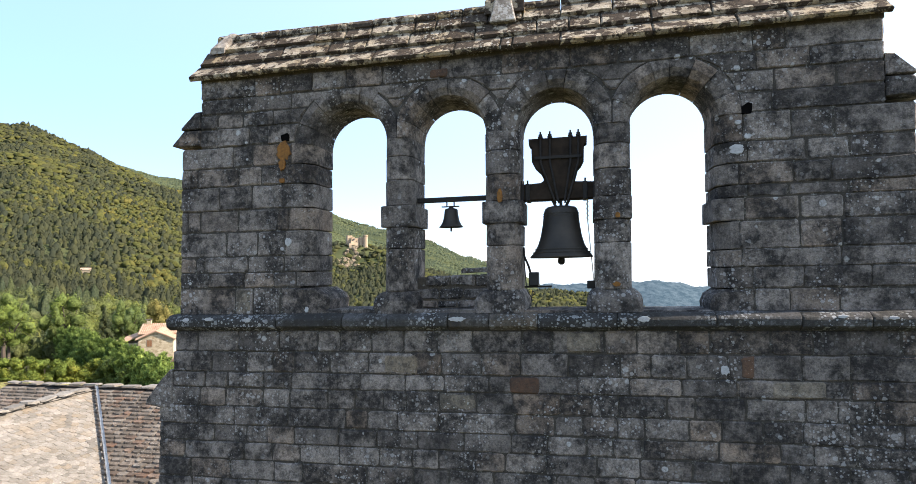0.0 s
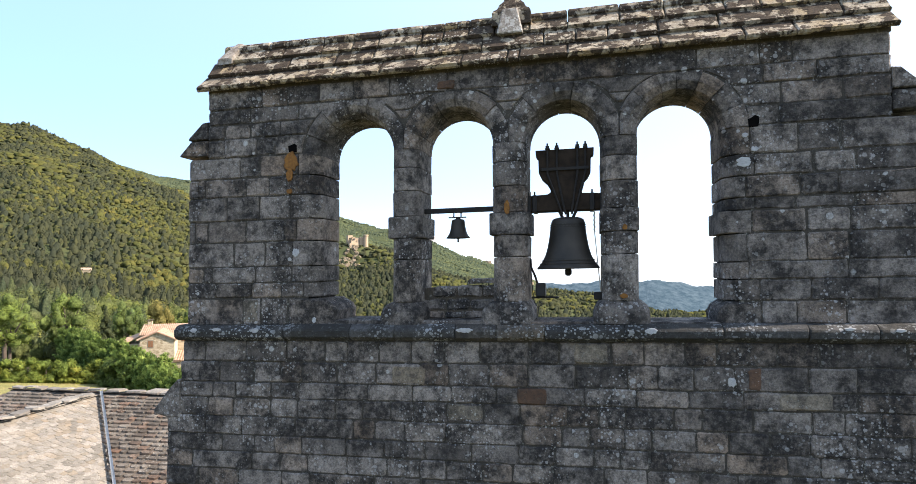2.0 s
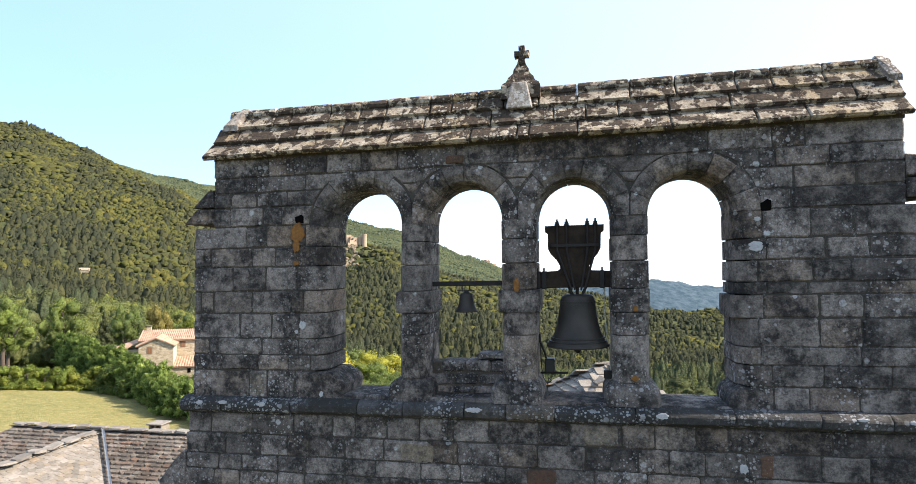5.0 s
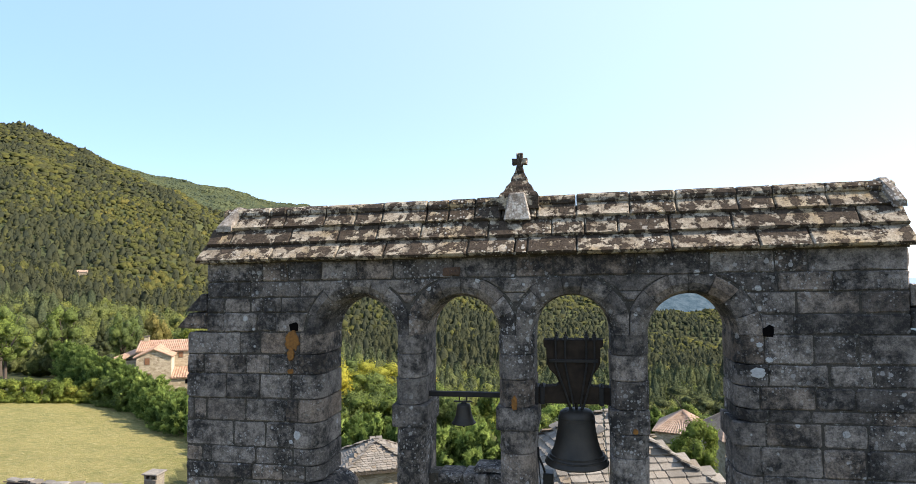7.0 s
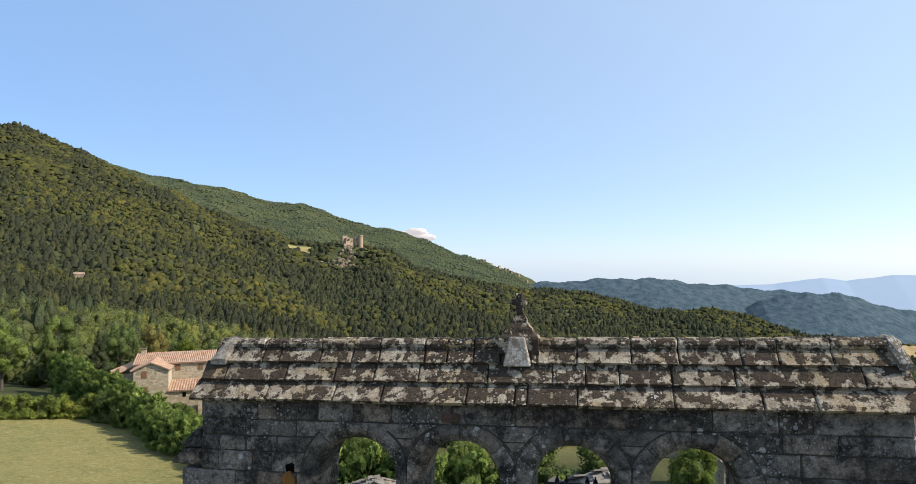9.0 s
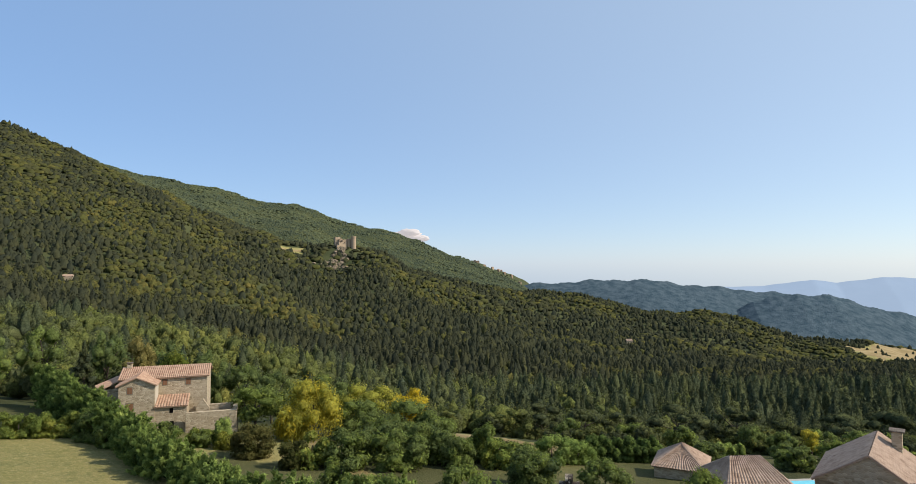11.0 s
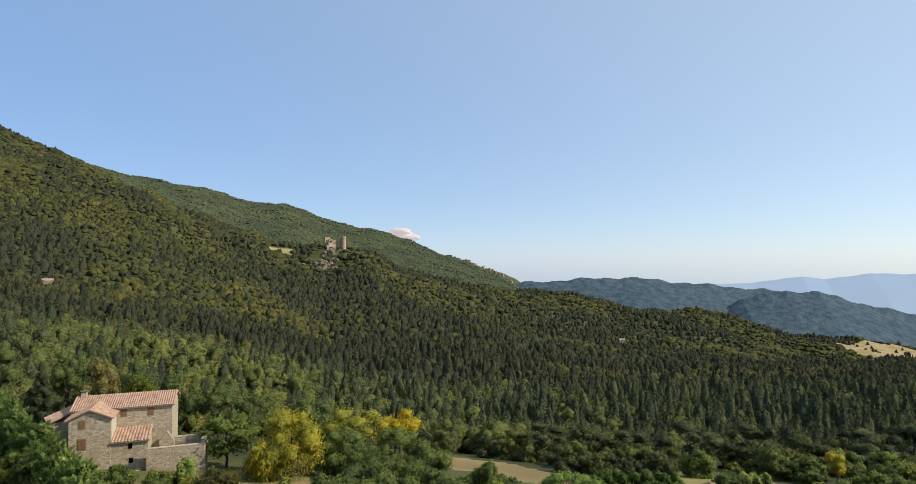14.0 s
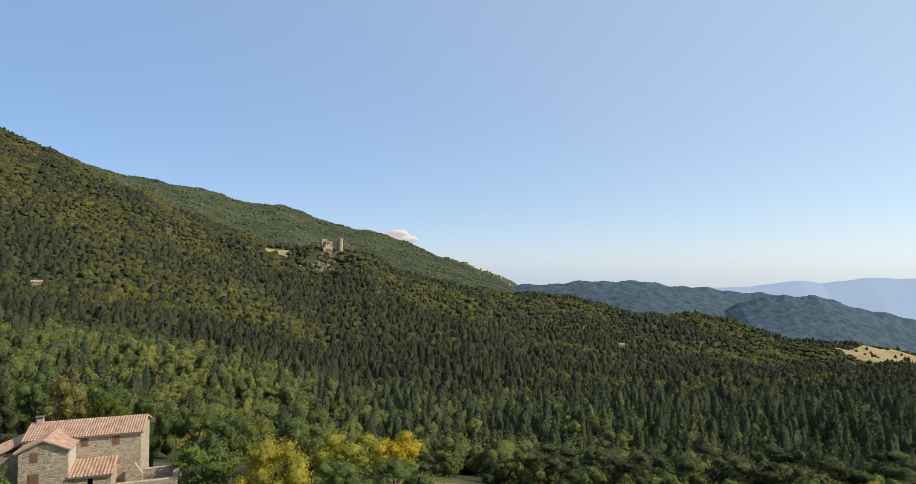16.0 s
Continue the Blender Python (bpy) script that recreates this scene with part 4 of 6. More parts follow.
# arch rings
MIDS = [(a[1] + b[0]) / 2 for a, b in zip(ARCH, ARCH[1:])]     # neighbouring rings meet here
for k_arch, (a, b) in enumerate(ARCH):
    c, ri = (a + b) / 2, (b - a) / 2
    n = 8 if k_arch % 2 else 7
    west = MIDS[k_arch - 1] + 0.006 if k_arch else -9
    east = MIDS[k_arch] - 0.006 if k_arch < 3 else 9
    cuts = [0] + [math.pi * (k + rnd.uniform(-0.16, 0.16)) / n for k in range(1, n)] + [math.pi]
    for t0, t1 in zip(cuts, cuts[1:]):
        bm = fresh()
        out = RING + rnd.uniform(-0.05, 0.02)
        push = rnd.uniform(-0.022, 0.01)
        sec = [(ri, T), (ri, EASE + 0.03), (ri + EASE * 0.3, 0.05), (ri + EASE, push), (out - 0.012, push), (out, push + 0.012), (out, T)]
        loops = []
        g = 0.6 * JOINT / out
        lo, hi = t0 + (g if t0 > 0.01 else -0.004), t1 - (g if t1 < 3.13 else -0.004)
        for k in range(5):
            th = lo + (hi - lo) * k / 4
            loops.append([bm.verts.new((min(max(c + r * math.cos(th), west), east), y, min(SPRING + (r if r > ri + 0.01 else 0.485) * math.sin(th), 12.072))) for r, y in sec])
        m = len(sec)
        bm.faces.new(loops[0])
        for p, q in zip(loops, loops[1:]):
            for i in range(m):
                j = (i + 1) % m
                bm.faces.new((p[j], p[i], q[i], q[j]))
        bm.faces.new(loops[-1][::-1])
        part("voussoir", skewed(bm), M_ASHLAR, gable)
# stones filling between the rings
for (a0, a1), (b0, b1) in zip(ARCH, ARCH[1:]):
    cl, cr = (a0 + a1) / 2, (b0 + b1) / 2
    for z0, z1 in ((11.66, 11.88), (11.89, 12.07)):
        lf, rt = [], []
        for k in range(5):
            z = z0 + (z1 - z0) * k / 4
            l, r = ring_edge(cl, z, 1) + 0.012, ring_edge(cr, z, -1) - 0.012
            if r - l > 0.03:
                lf.append((l, z))
                rt.append((r, z))
        if len(lf) > 2:
            stone_piece(rt + lf[::-1], 0.0, 0.2)

# sills, and the rubble that closes the foot of one opening
for (a, b), z in zip(ARCH, (9.10, 9.09, 9.07, 9.06)):
    bm = boxed(a - 0.05, b + 0.05, 0.0, T, 8.95, z, 0.012)
    part("sill", skewed(bm), M_ASHLAR, gable)
part("rubble_core", skewed(boxed(-0.15, 0.94, 0.33, 0.6, 8.98, 9.5)), M_MORTAR, gable)
for z0, z1, xa, xb in ((9.09, 9.2, -0.2, 0.98), (9.2, 9.37, -0.2, 0.98), (9.37, 9.54, 0.02, 0.98), (9.54, 9.6, 0.5, 0.98)):
    course(xa, xb, z0, z1 + rnd.uniform(-0.02, 0.02), None, 0.26, 0.44, front=0.29, depth=0.34, name="rubble_stone", bevel=0.03)

# string course
xs = [-3.62, -2.98, -1.95, -1.0, -0.38, 0.42, 0.95, 1.55, 2.5, 3.6, 4.5, 5.2, 5.85]
for a, b in zip(xs, xs[1:]):
    bm = fresh()
    sec = [(0.3, 9.045), (0.0, 9.045), (-0.06, 9.03), (-0.125, 8.985), (-0.135, 8.96), (-0.125, 8.885), (-0.09, 8.86), (-0.03, 8.83), (0.0, 8.825), (0.3, 8.825)]
    loops = []
    dy, dz = rnd.uniform(-0.008, 0.008), rnd.uniform(-0.008, 0.006)
    for x, s in ((a + 0.004, 0.9), (a + 0.02, 1), (b - 0.02, 1), (b - 0.004, 0.9)):
        loops.append([bm.verts.new((x, y * s + dy if y < 0 else y, z + dz)) for y, z in sec])
    m = len(sec)
    bm.faces.new(loops[0][::-1])
    for p, q in zip(loops, loops[1:]):
        for i in range(m):
            j = (i + 1) % m
            bm.faces.new((p[i], p[j], q[j], q[i]))
    bm.faces.new(loops[-1])
    part("string_stone", skewed(bm), M_STRING, gable, "dark moulded string course stone with lichen")

# the front below the string course
LOW_L = [-3.80, -3.80, -3.80, -3.80, -3.80, -3.80, -3.80, -3.80, -3.80, -3.79, -3.60, -3.59, -3.57]
bm = fresh()
prism_into(bm, [(-3.78, -1.0), (6.0, -1.0), (6.0, 7.75), (5.78, 7.77), (5.78, 8.95), (-3.55, 8.95), (-3.56, 7.77), (-3.78, 7.75)], 0.018, 0.95)
part("lower_core", skewed(bm), M_MORTAR, gable)
for (z0, z1), x0 in zip(zip(LOW_COURSES, LOW_COURSES[1:]), LOW_L):
    course(x0, 5.8 if x0 > -3.7 else 6.02, z0, z1, None, 0.3, 0.66)
for s, xe in ((-1, -3.58), (1, 5.8)):
    o = [(xe, 7.74), (xe + s * 0.22, 7.74), (xe + s * 0.42, 7.79), (xe + s * 0.43, 7.83), (xe + s * 0.2, 8.12), (xe + s * 0.05, 8.27), (xe, 8.27)]
    stone_piece(o if s > 0 else o[::-1], -0.02, 0.9, "skew_stone")
# the rest of the front, down to the ground
bm = fresh()
z = 5.5
while z > -0.6:
    h, x = rnd.uniform(0.22, 0.3), -3.8
    while x < 5.9:
        w = rnd.uniform(0.3, 0.68)
        prism_into(bm, worn(x + JOINT, min(x + w, 6.02) - JOINT, z - h + JOINT, z - JOINT), rnd.uniform(-0.008, 0.008), 0.2, 0.012)
        x += w
    z -= h
tagged(part("lower_stones", skewed(bm), M_ASHLAR, gable), kind="stuff")

# stone slab roof
ROWS = [((0.36, 13.12), (0.135, 12.865), 0.06), ((0.19, 12.84), (0.02, 12.64), 0.06), ((0.08, 12.60), (-0.15, 12.415), 0.065)]
roof_cuts = [[-3.14, -2.4, -2.15, -1.55, -1.1, -0.72, -0.1, 0.2, 0.55, 0.9, 1.36, 1.85, 2.5, 3.05, 3.75, 4.15, 4.72, 5.46],
             [-3.26, -2.9, -2.0, -1.3, -0.75, -0.15, 0.75, 1.55, 1.95, 2.35, 2.95, 3.65, 5.0, 5.49],
             [-3.32, -2.2, -1.25, -0.6, 0.5, 1.1, 1.25, 1.85, 2.95, 3.9, 4.45, 5.5]]
for (hi, lo, th), cuts in zip(ROWS, roof_cuts):
    for back in (False, True):
        for a, b in zip(cuts, cuts[1:]):
            bm = fresh()
            w = rnd.uniform(-0.005, 0.005)
            t = th + rnd.uniform(-0.008, 0.012)
            sec = [(hi[0], hi[1] + w), (hi[0], hi[1] - t - 0.06), (lo[0] + 0.055, lo[1] - t), (lo[0] + 0.022, lo[1] - t * 0.8), (lo[0] - 0.004, lo[1] - 0.022 + w), (lo[0] + 0.02, lo[1] + w)]
            if hi[1] > 13.1:
                sec += [(0.262, 13.0 + w), (0.243, 13.015 + w), (0.24, 13.06 + w), (0.262, 13.1 + w), (0.31, 13.125 + w)]
            loops = []
            for x, s in ((a + 0.007, 0.012), (a + 0.022, 0.0), ((a + b) / 2 + rnd.uniform(-0.1, 0.1), rnd.uniform(-0.003, 0.004)), (b - 0.022, 0.0), (b - 0.007, 0.012)):
                loops.append([bm.verts.new((x + rnd.uniform(-0.004, 0.004), y + (s if k >= 3 else 0) * 0.6, z - (s if k not in (1, 2) else 0))) for k, (y, z) in enumerate(sec)])
            m = len(sec)
            bm.faces.new(loops[0])
            for p, q in zip(loops, loops[1:]):
                for i in range(m):
                    j = (i + 1) % m
                    bm.faces.new((p[j], p[i], q[i], q[j]))
            bm.faces.new(loops[-1][::-1])
            if back:
                for v in bm.verts:
                    v.co.y = 0.72 - v.co.y
                bmesh.ops.reverse_faces(bm, faces=bm.faces[:])
            part("roof_slab", skewed(bm), M_SLAB, gable, "thick lichened stone roof slab")
# bedding under the slabs
bm = fresh()
sec = [(0.0, 12.33), (0.0, 12.45), (0.14, 12.66), (0.36, 12.98), (0.58, 12.66), (0.72, 12.45), (0.72, 12.33)]
loops = [[bm.verts.new((x, y, z)) for y, z in sec] for x in (NL, NR)]
bm.faces.new(loops[0])
bm.faces.new(loops[1][::-1])
for i in range(7):
    j = (i + 1) % 7
    bm.faces.new((loops[0][j], loops[0][i], loops[1][i], loops[1][j]))
part("roof_bedding", skewed(bm), M_MORTAR, gable)
# rough verge stones lodged on both ends of the top row
for top, low in (((-2.99, -2.86), (-3.16, -2.93)), ((5.27, 5.42), (5.36, 5.5))):
    for back in (False, True):
        bm = fresh()
        rows = []
        for f in (0.0, 0.3, 0.65, 1.0):
            y, z = 0.33 - 0.215 * f, 13.125 - 0.275 * f
            a, b = top[0] + (low[0] - top[0]) * f, top[1] + (low[1] - top[1]) * f
            lift = (0.03, 0.038, 0.034, 0.022)[int(f * 3 + 0.3)]
            rows.append([bm.verts.new((a + (b - a) * s + rnd.uniform(-0.012, 0.012), y - lift * h * 0.7, z + lift * h - 0.06 * (h < 0.1))) for s, h in ((0, 0.0), (0.04, 0.6), (0.3, 1.0), (0.75, 0.9), (0.97, 0.5), (1, 0.0))])
        for p, q in zip(rows, rows[1:]):
            for i in range(6):
                j = (i + 1) % 6
                bm.faces.new((p[i], q[i], q[j], p[j]))
        bm.faces.new(rows[0])
        bm.faces.new(rows[-1][::-1])
        if back:
            for v in bm.verts:
                v.co.y = 0.72 - v.co.y
        bmesh.ops.recalc_face_normals(bm, faces=bm.faces[:])
        part("verge_stone", skewed(bm), M_PALE_BLOCK, gable)

# ---- finial with cross ----
finial = thing("stone_finial", (1.12, 0.36, 13.1), "lichened stone finial with a small cross on the ridge", "finial")
bm = fresh()
prof = [(0.262, 12.95), (0.255, 13.12), (0.235, 13.16), (0.198, 13.185), (0.178, 13.215), (0.168, 13.25), (0.135, 13.285), (0.108, 13.32), (0.1, 13.37), (0.078, 13.41), (0.06, 13.445)]
loops = []
for r, z in prof:
    d = r * 0.75
    loops.append([bm.verts.new((1.125 + sx * r, 0.36 + sy * d, z)) for sx, sy in ((-1, -1), (1, -1), (1, 1), (-1, 1))])
bm.faces.new(loops[0][::-1])
for p, q in zip(loops, loops[1:]):
    for i in range(4):
        j = (i + 1) % 4
        bm.faces.new((p[i], p[j], q[j], q[i]))
bm.faces.new(loops[-1])
part("pedestal", skewed(bm), M_SLAB, finial)
bm = fresh()
front = [[(0.94, 0.07, 12.80), (1.29, 0.07, 12.80), (1.29, 0.3, 12.80), (0.94, 0.3, 12.80)], [(1.01, 0.14, 13.16), (1.21, 0.14, 13.16), (1.21, 0.3, 13.16), (1.01, 0.3, 13.16)]]
vs = [[bm.verts.new(p) for p in q] for q in front]
bm.faces.new(vs[0][::-1])
bm.faces.new(vs[1])
for i in range(4):
    j = (i + 1) % 4
    bm.faces.new((vs[0][i], vs[0][j], vs[1][j], vs[1][i]))
bmesh.ops.bevel(bm, geom=bm.edges[:], offset=0.015, segments=1, affect="EDGES")
part("front_block", skewed(bm), M_PALE_BLOCK, finial, "tapered block lodged on the slope")
bm = prism_into(fresh(), [(1.065, 13.44), (1.185, 13.44), (1.165, 13.53), (1.165, 13.555), (1.225, 13.55), (1.228, 13.63), (1.165, 13.625), (1.168, 13.70), (1.088, 13.70), (1.09, 13.625), (1.03, 13.63), (1.032, 13.55), (1.09, 13.555), (1.09, 13.53)], 0.30, 0.42, 0.012)
part("cross", skewed(bm), M_SLAB, finial)

# ---- bells ----
def bell_profile(r, h):
    return [(0.0, 1.0), (0.34, 1.0), (0.44, 0.985), (0.515, 0.95), (0.55, 0.88), (0.565, 0.8), (0.6, 0.62), (0.66, 0.42), (0.74, 0.26), (0.86, 0.12), (0.97, 0.045), (1.0, 0.02), (0.99, 0.0), (0.93, 0.0), (0.88, 0.03), (0.76, 0.16), (0.62, 0.4), (0.54, 0.7), (0.5, 0.9), (0.0, 0.93)]


def bell_into(bm, r, h, at, sides=48):
    prof = bell_profile(r, h)
    rings = []
    for q, z in prof:
        if q == 0:
            rings.append([bm.verts.new((at[0], at[1], at[2] + z * h))])
        else:
            rings.append([bm.verts.new((at[0] + q * r * math.cos(2 * math.pi * i / sides), at[1] + q * r * math.sin(2 * math.pi * i / sides), at[2] + z * h)) for i in range(sides)])
    for a, b in zip(rings, rings[1:]):
        for i in range(sides):
            j = (i + 1) % sides
            q = [a[i % len(a)], b[i % len(b)], b[j % len(b)], a[j % len(a)]]
            seen = []
            for v in q:
                if v not in seen:
                    seen.append(v)
            bm.faces.new(seen)
    return bm


BX, BY = 1.83, 0.35
big = thing("bronze_bell", (BX, BY, 9.75), "large dark bronze bell on a timber headstock", "bell")
bm = bell_into(fresh(), 0.40, 0.665, (BX, BY, 9.72))
bell = part("bell_body", skewed(bm), M_BRONZE, big, "dark bronze bell body", smooth=True)
for k, (z, r) in enumerate(((9.79, 0.362), (9.83, 0.335), (10.26, 0.226), (10.29, 0.224))):
    bm = fresh()
    turned_into(bm, [(r - 0.01, -0.008), (r + 0.004, -0.006), (r + 0.004, 0.006), (r - 0.01, 0.008)], 40, (BX, BY, z))
    part("moulding", skewed(bm), M_BRONZE, bell)
bm = fresh()
rod_into(bm, (BX, BY, 9.66), (BX, BY, 10.3), 0.022)
turned_into(bm, [(0.02, -0.06), (0.042, -0.04), (0.045, 0.0), (0.035, 0.05), (0.02, 0.08)], 16, (BX, BY, 9.69))
part("clapper", skewed(bm), M_IRON, big, "iron clapper")
for dx in (-0.06, 0.0, 0.06):
    part("crown_loop", skewed(rod_into(fresh(), (BX + dx, BY, 10.37), (BX + dx * 1.9, BY, 10.49), 0.02)), M_BRONZE, big)
yoke = [(1.30, 10.47), (2.30, 10.47), (2.30, 10.67), (2.03, 10.68), (1.985, 10.71), (1.985, 10.75), (2.03, 10.83), (2.09, 10.90), (2.125, 10.97), (2.13, 11.17), (2.165, 11.19), (2.168, 11.27),
        (1.425, 11.27), (1.428, 11.19), (1.46, 11.17), (1.465, 10.97), (1.50, 10.90), (1.57, 10.83), (1.615, 10.75), (1.615, 10.71), (1.57, 10.68), (1.30, 10.67)]
yk = part("headstock", skewed(prism_into(fresh(), yoke, BY - 0.11, BY + 0.11, 0.012)), M_BEAM, big, "dark shaped timber headstock")
for x0, x1 in ((1.58, 1.76), (1.70, 1.80), (1.96, 1.88), (2.06, 1.92)):
    for y in (BY - 0.125, BY + 0.125):
        bm = fresh()
        rod_into(bm, (x0, y, 11.3), (x0, y, 10.95), 0.013, 8)
        rod_into(bm, (x0, y, 10.95), (x1, y, 10.44), 0.013, 8)
        part("strap", skewed(bm), M_IRON, yk, "iron suspension strap")
    bm = fresh()
    box_into(bm, x0 - 0.03, x0 + 0.03, BY - 0.15, BY + 0.15, 11.27, 11.285)
    turned_into(bm, [(0.024, 0.0), (0.024, 0.03), (0.011, 0.031), (0.011, 0.065)], 8, (x0, BY - 0.125, 11.285))
    turned_into(bm, [(0.024, 0.0), (0.024, 0.03), (0.011, 0.031), (0.011, 0.065)], 8, (x0, BY + 0.125, 11.285))
    part("bolt", skewed(bm), M_IRON, yk)
part("strap_plate", skewed(boxed(1.50, 2.10, BY - 0.14, BY - 0.115, 10.99, 11.03, 0.004)), M_IRON, yk)
for x in (1.33, 1.41, 2.14, 2.27):
    bm = boxed(x - 0.03, x + 0.03, BY - 0.13, BY + 0.13, 10.46, 10.685, 0.008)
    rod_into(bm, (x, BY - 0.1, 10.66), (x, BY - 0.1, 10.73), 0.011, 8)
    part("iron_band", skewed(bm), M_IRON, yk)
for x0, x1 in ((1.22, 1.32), (2.28, 2.36)):
    part("gudgeon", skewed(rod_into(fresh(), (x0, BY, 10.53), (x1, BY, 10.53), 0.028)), M_IRON, big)

small = thing("small_bell", (0.37, BY, 10.1), "small dark bronze bell hung from an iron bar", "bell")
bm = bell_into(fresh(), 0.162, 0.255, (0.37, BY, 10.165), 36)
part("bell_body", skewed(bm), M_BRONZE, small, smooth=True)
part("clapper", skewed(rod_into(fresh(), (0.37, BY, 10.11), (0.37, BY, 10.3), 0.012)), M_IRON, small)
bm = fresh()
box_into(bm, 0.24, 0.48, BY - 0.02, BY + 0.02, 10.44, 10.453)
turned_into(bm, [(0.02, 0), (0.05, 0.012), (0.03, 0.03), (0.02, 0.05)], 12, (0.37, BY, 10.405))
for x in (0.31, 0.41):
    rod_into(bm, (x, BY, 10.44), (x, BY, 10.52), 0.009, 8)
part("hanger", skewed(bm), M_IRON, small)
bar = skewed(boxed(-0.13, 0.93, BY - 0.035, BY + 0.035, 10.51, 10.575, 0.006))
tagged(mesh_object("iron_bar", bar, M_IRON), "black iron bar spanning the arch", "bar")

striker = thing("bell_striker", (1.4, 0.45, 9.3), "black electric bell striker fixed to the pier", "bell striker")
part("housing", skewed(boxed(1.40, 1.53, 0.40, 0.58, 9.36, 9.54, 0.012)), M_BOX, striker)
part("arm", skewed(boxed(1.34, 1.70, 0.47, 0.51, 9.335, 9.36, 0.004)), M_IRON, striker)
bm = fresh()
pts = [(1.335, 0.45, 9.86), (1.345, 0.42, 9.75), (1.40, 0.42, 9.62), (1.42, 0.45, 9.54)]
for p, q in zip(pts, pts[1:]):
    rod_into(bm, p, q, 0.014, 8)
part("lever", skewed(bm), M_IRON, striker)
bm = fresh()
pts = [(1.34, 0.44, 9.72), (1.36, 0.42, 9.45), (1.38, 0.42, 9.30), (1.43, 0.40, 9.22), (1.49, 0.4, 9.26), (1.45, 0.4, 9.3), (1.43, 0.38, 9.12), (1.42, 0.3, 9.08)]
for p, q in zip(pts, pts[1:]):
    rod_into(bm, p, q, 0.007, 6)
part("cable", skewed(bm), M_BOX, striker)

pull = thing("bell_chain", (2.15, 0.3, 9.5), "pale chain and cord hanging from the headstock", "chain")
bm = fresh()
for k in range(9):
    z = 10.46 - k * 0.03
    rod_into(bm, (2.165 + (0.008 if k % 2 else -0.008), 0.28, z), (2.165 + (-0.008 if k % 2 else 0.008), 0.29, z - 0.035), 0.009, 6)
part("links", skewed(bm), M_CHAIN, pull)
bm = fresh()
rod_into(bm, (2.165, 0.28, 10.2), (2.235, 0.3, 9.42), 0.006, 6)
part("cord", skewed(bm), M_CHAIN, pull)
part("pulley_block", skewed(boxed(2.15, 2.26, 0.26, 0.36, 9.32, 9.42, 0.01)), M_IRON, pull)

# putlog holes, their inner shade painted as black plates on the face, and lichen
for x, z in ((-1.89, 11.46), (4.0, 11.41)):
    rim = [(x + 0.062 * c + rnd.uniform(-0.012, 0.012), z + 0.058 * s + rnd.uniform(-0.012, 0.012)) for c, s in ((-1, -0.9), (-0.2, -1), (0.8, -1), (1, -0.3), (0.95, 0.7), (0.3, 1), (-0.5, 0.95), (-1, 0.5))]
    bm = prism_into(fresh(), rim, -0.011, 0.05)
    part("putlog_shade", skewed(bm), M_DARK, gable, "near-black plate painted as the shade in a putlog hole")


def patch(x, z, w, h, material, front=-0.02, lumps=24):
    pts = [(x + w * (1 + rnd.uniform(-0.22, 0.2)) * math.cos(2 * math.pi * k / lumps), z + h * (1 + rnd.uniform(-0.22, 0.2)) * math.sin(2 * math.pi * k / lumps)) for k in range(lumps)]
    part("lichen_patch", skewed(prism_into(fresh(), pts, front, front + 0.03, 0.004)), material, gable)


for x, z, w, h in ((-1.91, 11.27, 0.1, 0.13), (-1.93, 11.10, 0.05, 0.09), (-1.93, 10.87, 0.04, 0.035)):
    patch(x, z, w, h, M_ORANGE, -0.02 - 0.004 * (w < 0.09) - 0.003 * (w < 0.045))
for x, z, w, h in ((2.52, 10.22, 0.03, 0.035), (2.50, 9.38, 0.05, 0.03), (2.48, 9.22, 0.045, 0.025), (1.08, 10.52, 0.035, 0.09)):
    patch(x, z, w, h, M_ORANGE, -0.018)
M_REDSTONE = stone("red-brown sandstone", (0.1, 0.055, 0.035), (0.15, 0.085, 0.055), spots=0.2, grey=0.4, patch=0.1)
for a in ((1.2, 1.56, 8.05, 8.24), (3.88, 4.02, 8.27, 8.52), (0.16, 0.4, 12.11, 12.22)):
    stone_piece(worn(*a), -0.016, 0.1, "stone", None, M_REDSTONE)
M_PALESTONE = stone("pale limestone", (0.24, 0.2, 0.155), (0.36, 0.3, 0.235), spots=0.3, grey=0.7, patch=0.3, bump=0.9)
for a in ((-0.45, 0.0, 8.27, 8.5), (0.3, 0.75, 7.82, 8.02), (4.2, 4.75, 8.06, 8.24), (-1.6, -1.2, 7.55, 7.76), (-2.62, -2.38, 9.06, 9.39), (1.9, 2.3, 8.56, 8.8)):
    stone_piece(worn(*a), -0.01, 0.1, "stone", None, M_PALESTONE)
for x, z, w, h in ((-3.3, 8.97, 0.05, 0.03), (-2.36, 8.97, 0.05, 0.03), (-2.95, 8.985, 0.06, 0.025), (0.55, 8.975, 0.1, 0.03), (2.8, 8.965, 0.07, 0.035), (4.9, 8.985, 0.05, 0.02), (5.4, 8.97, 0.05, 0.02)):
    patch(x, z, w, h, M_WHITE_LICHEN, -0.14)
for x, z, w, h in ((-1.83, 10.02, 0.05, 0.055), (-1.92, 9.93, 0.025, 0.025), (3.88, 10.93, 0.08, 0.06), (3.9, 11.25, 0.035, 0.03), (4.0, 11.08, 0.04, 0.03), (3.7, 8.36, 0.05, 0.055), (-1.55, 9.1, 0.03, 0.04)):
    patch(x, z, w, h, M_WHITE_LICHEN, -0.014)

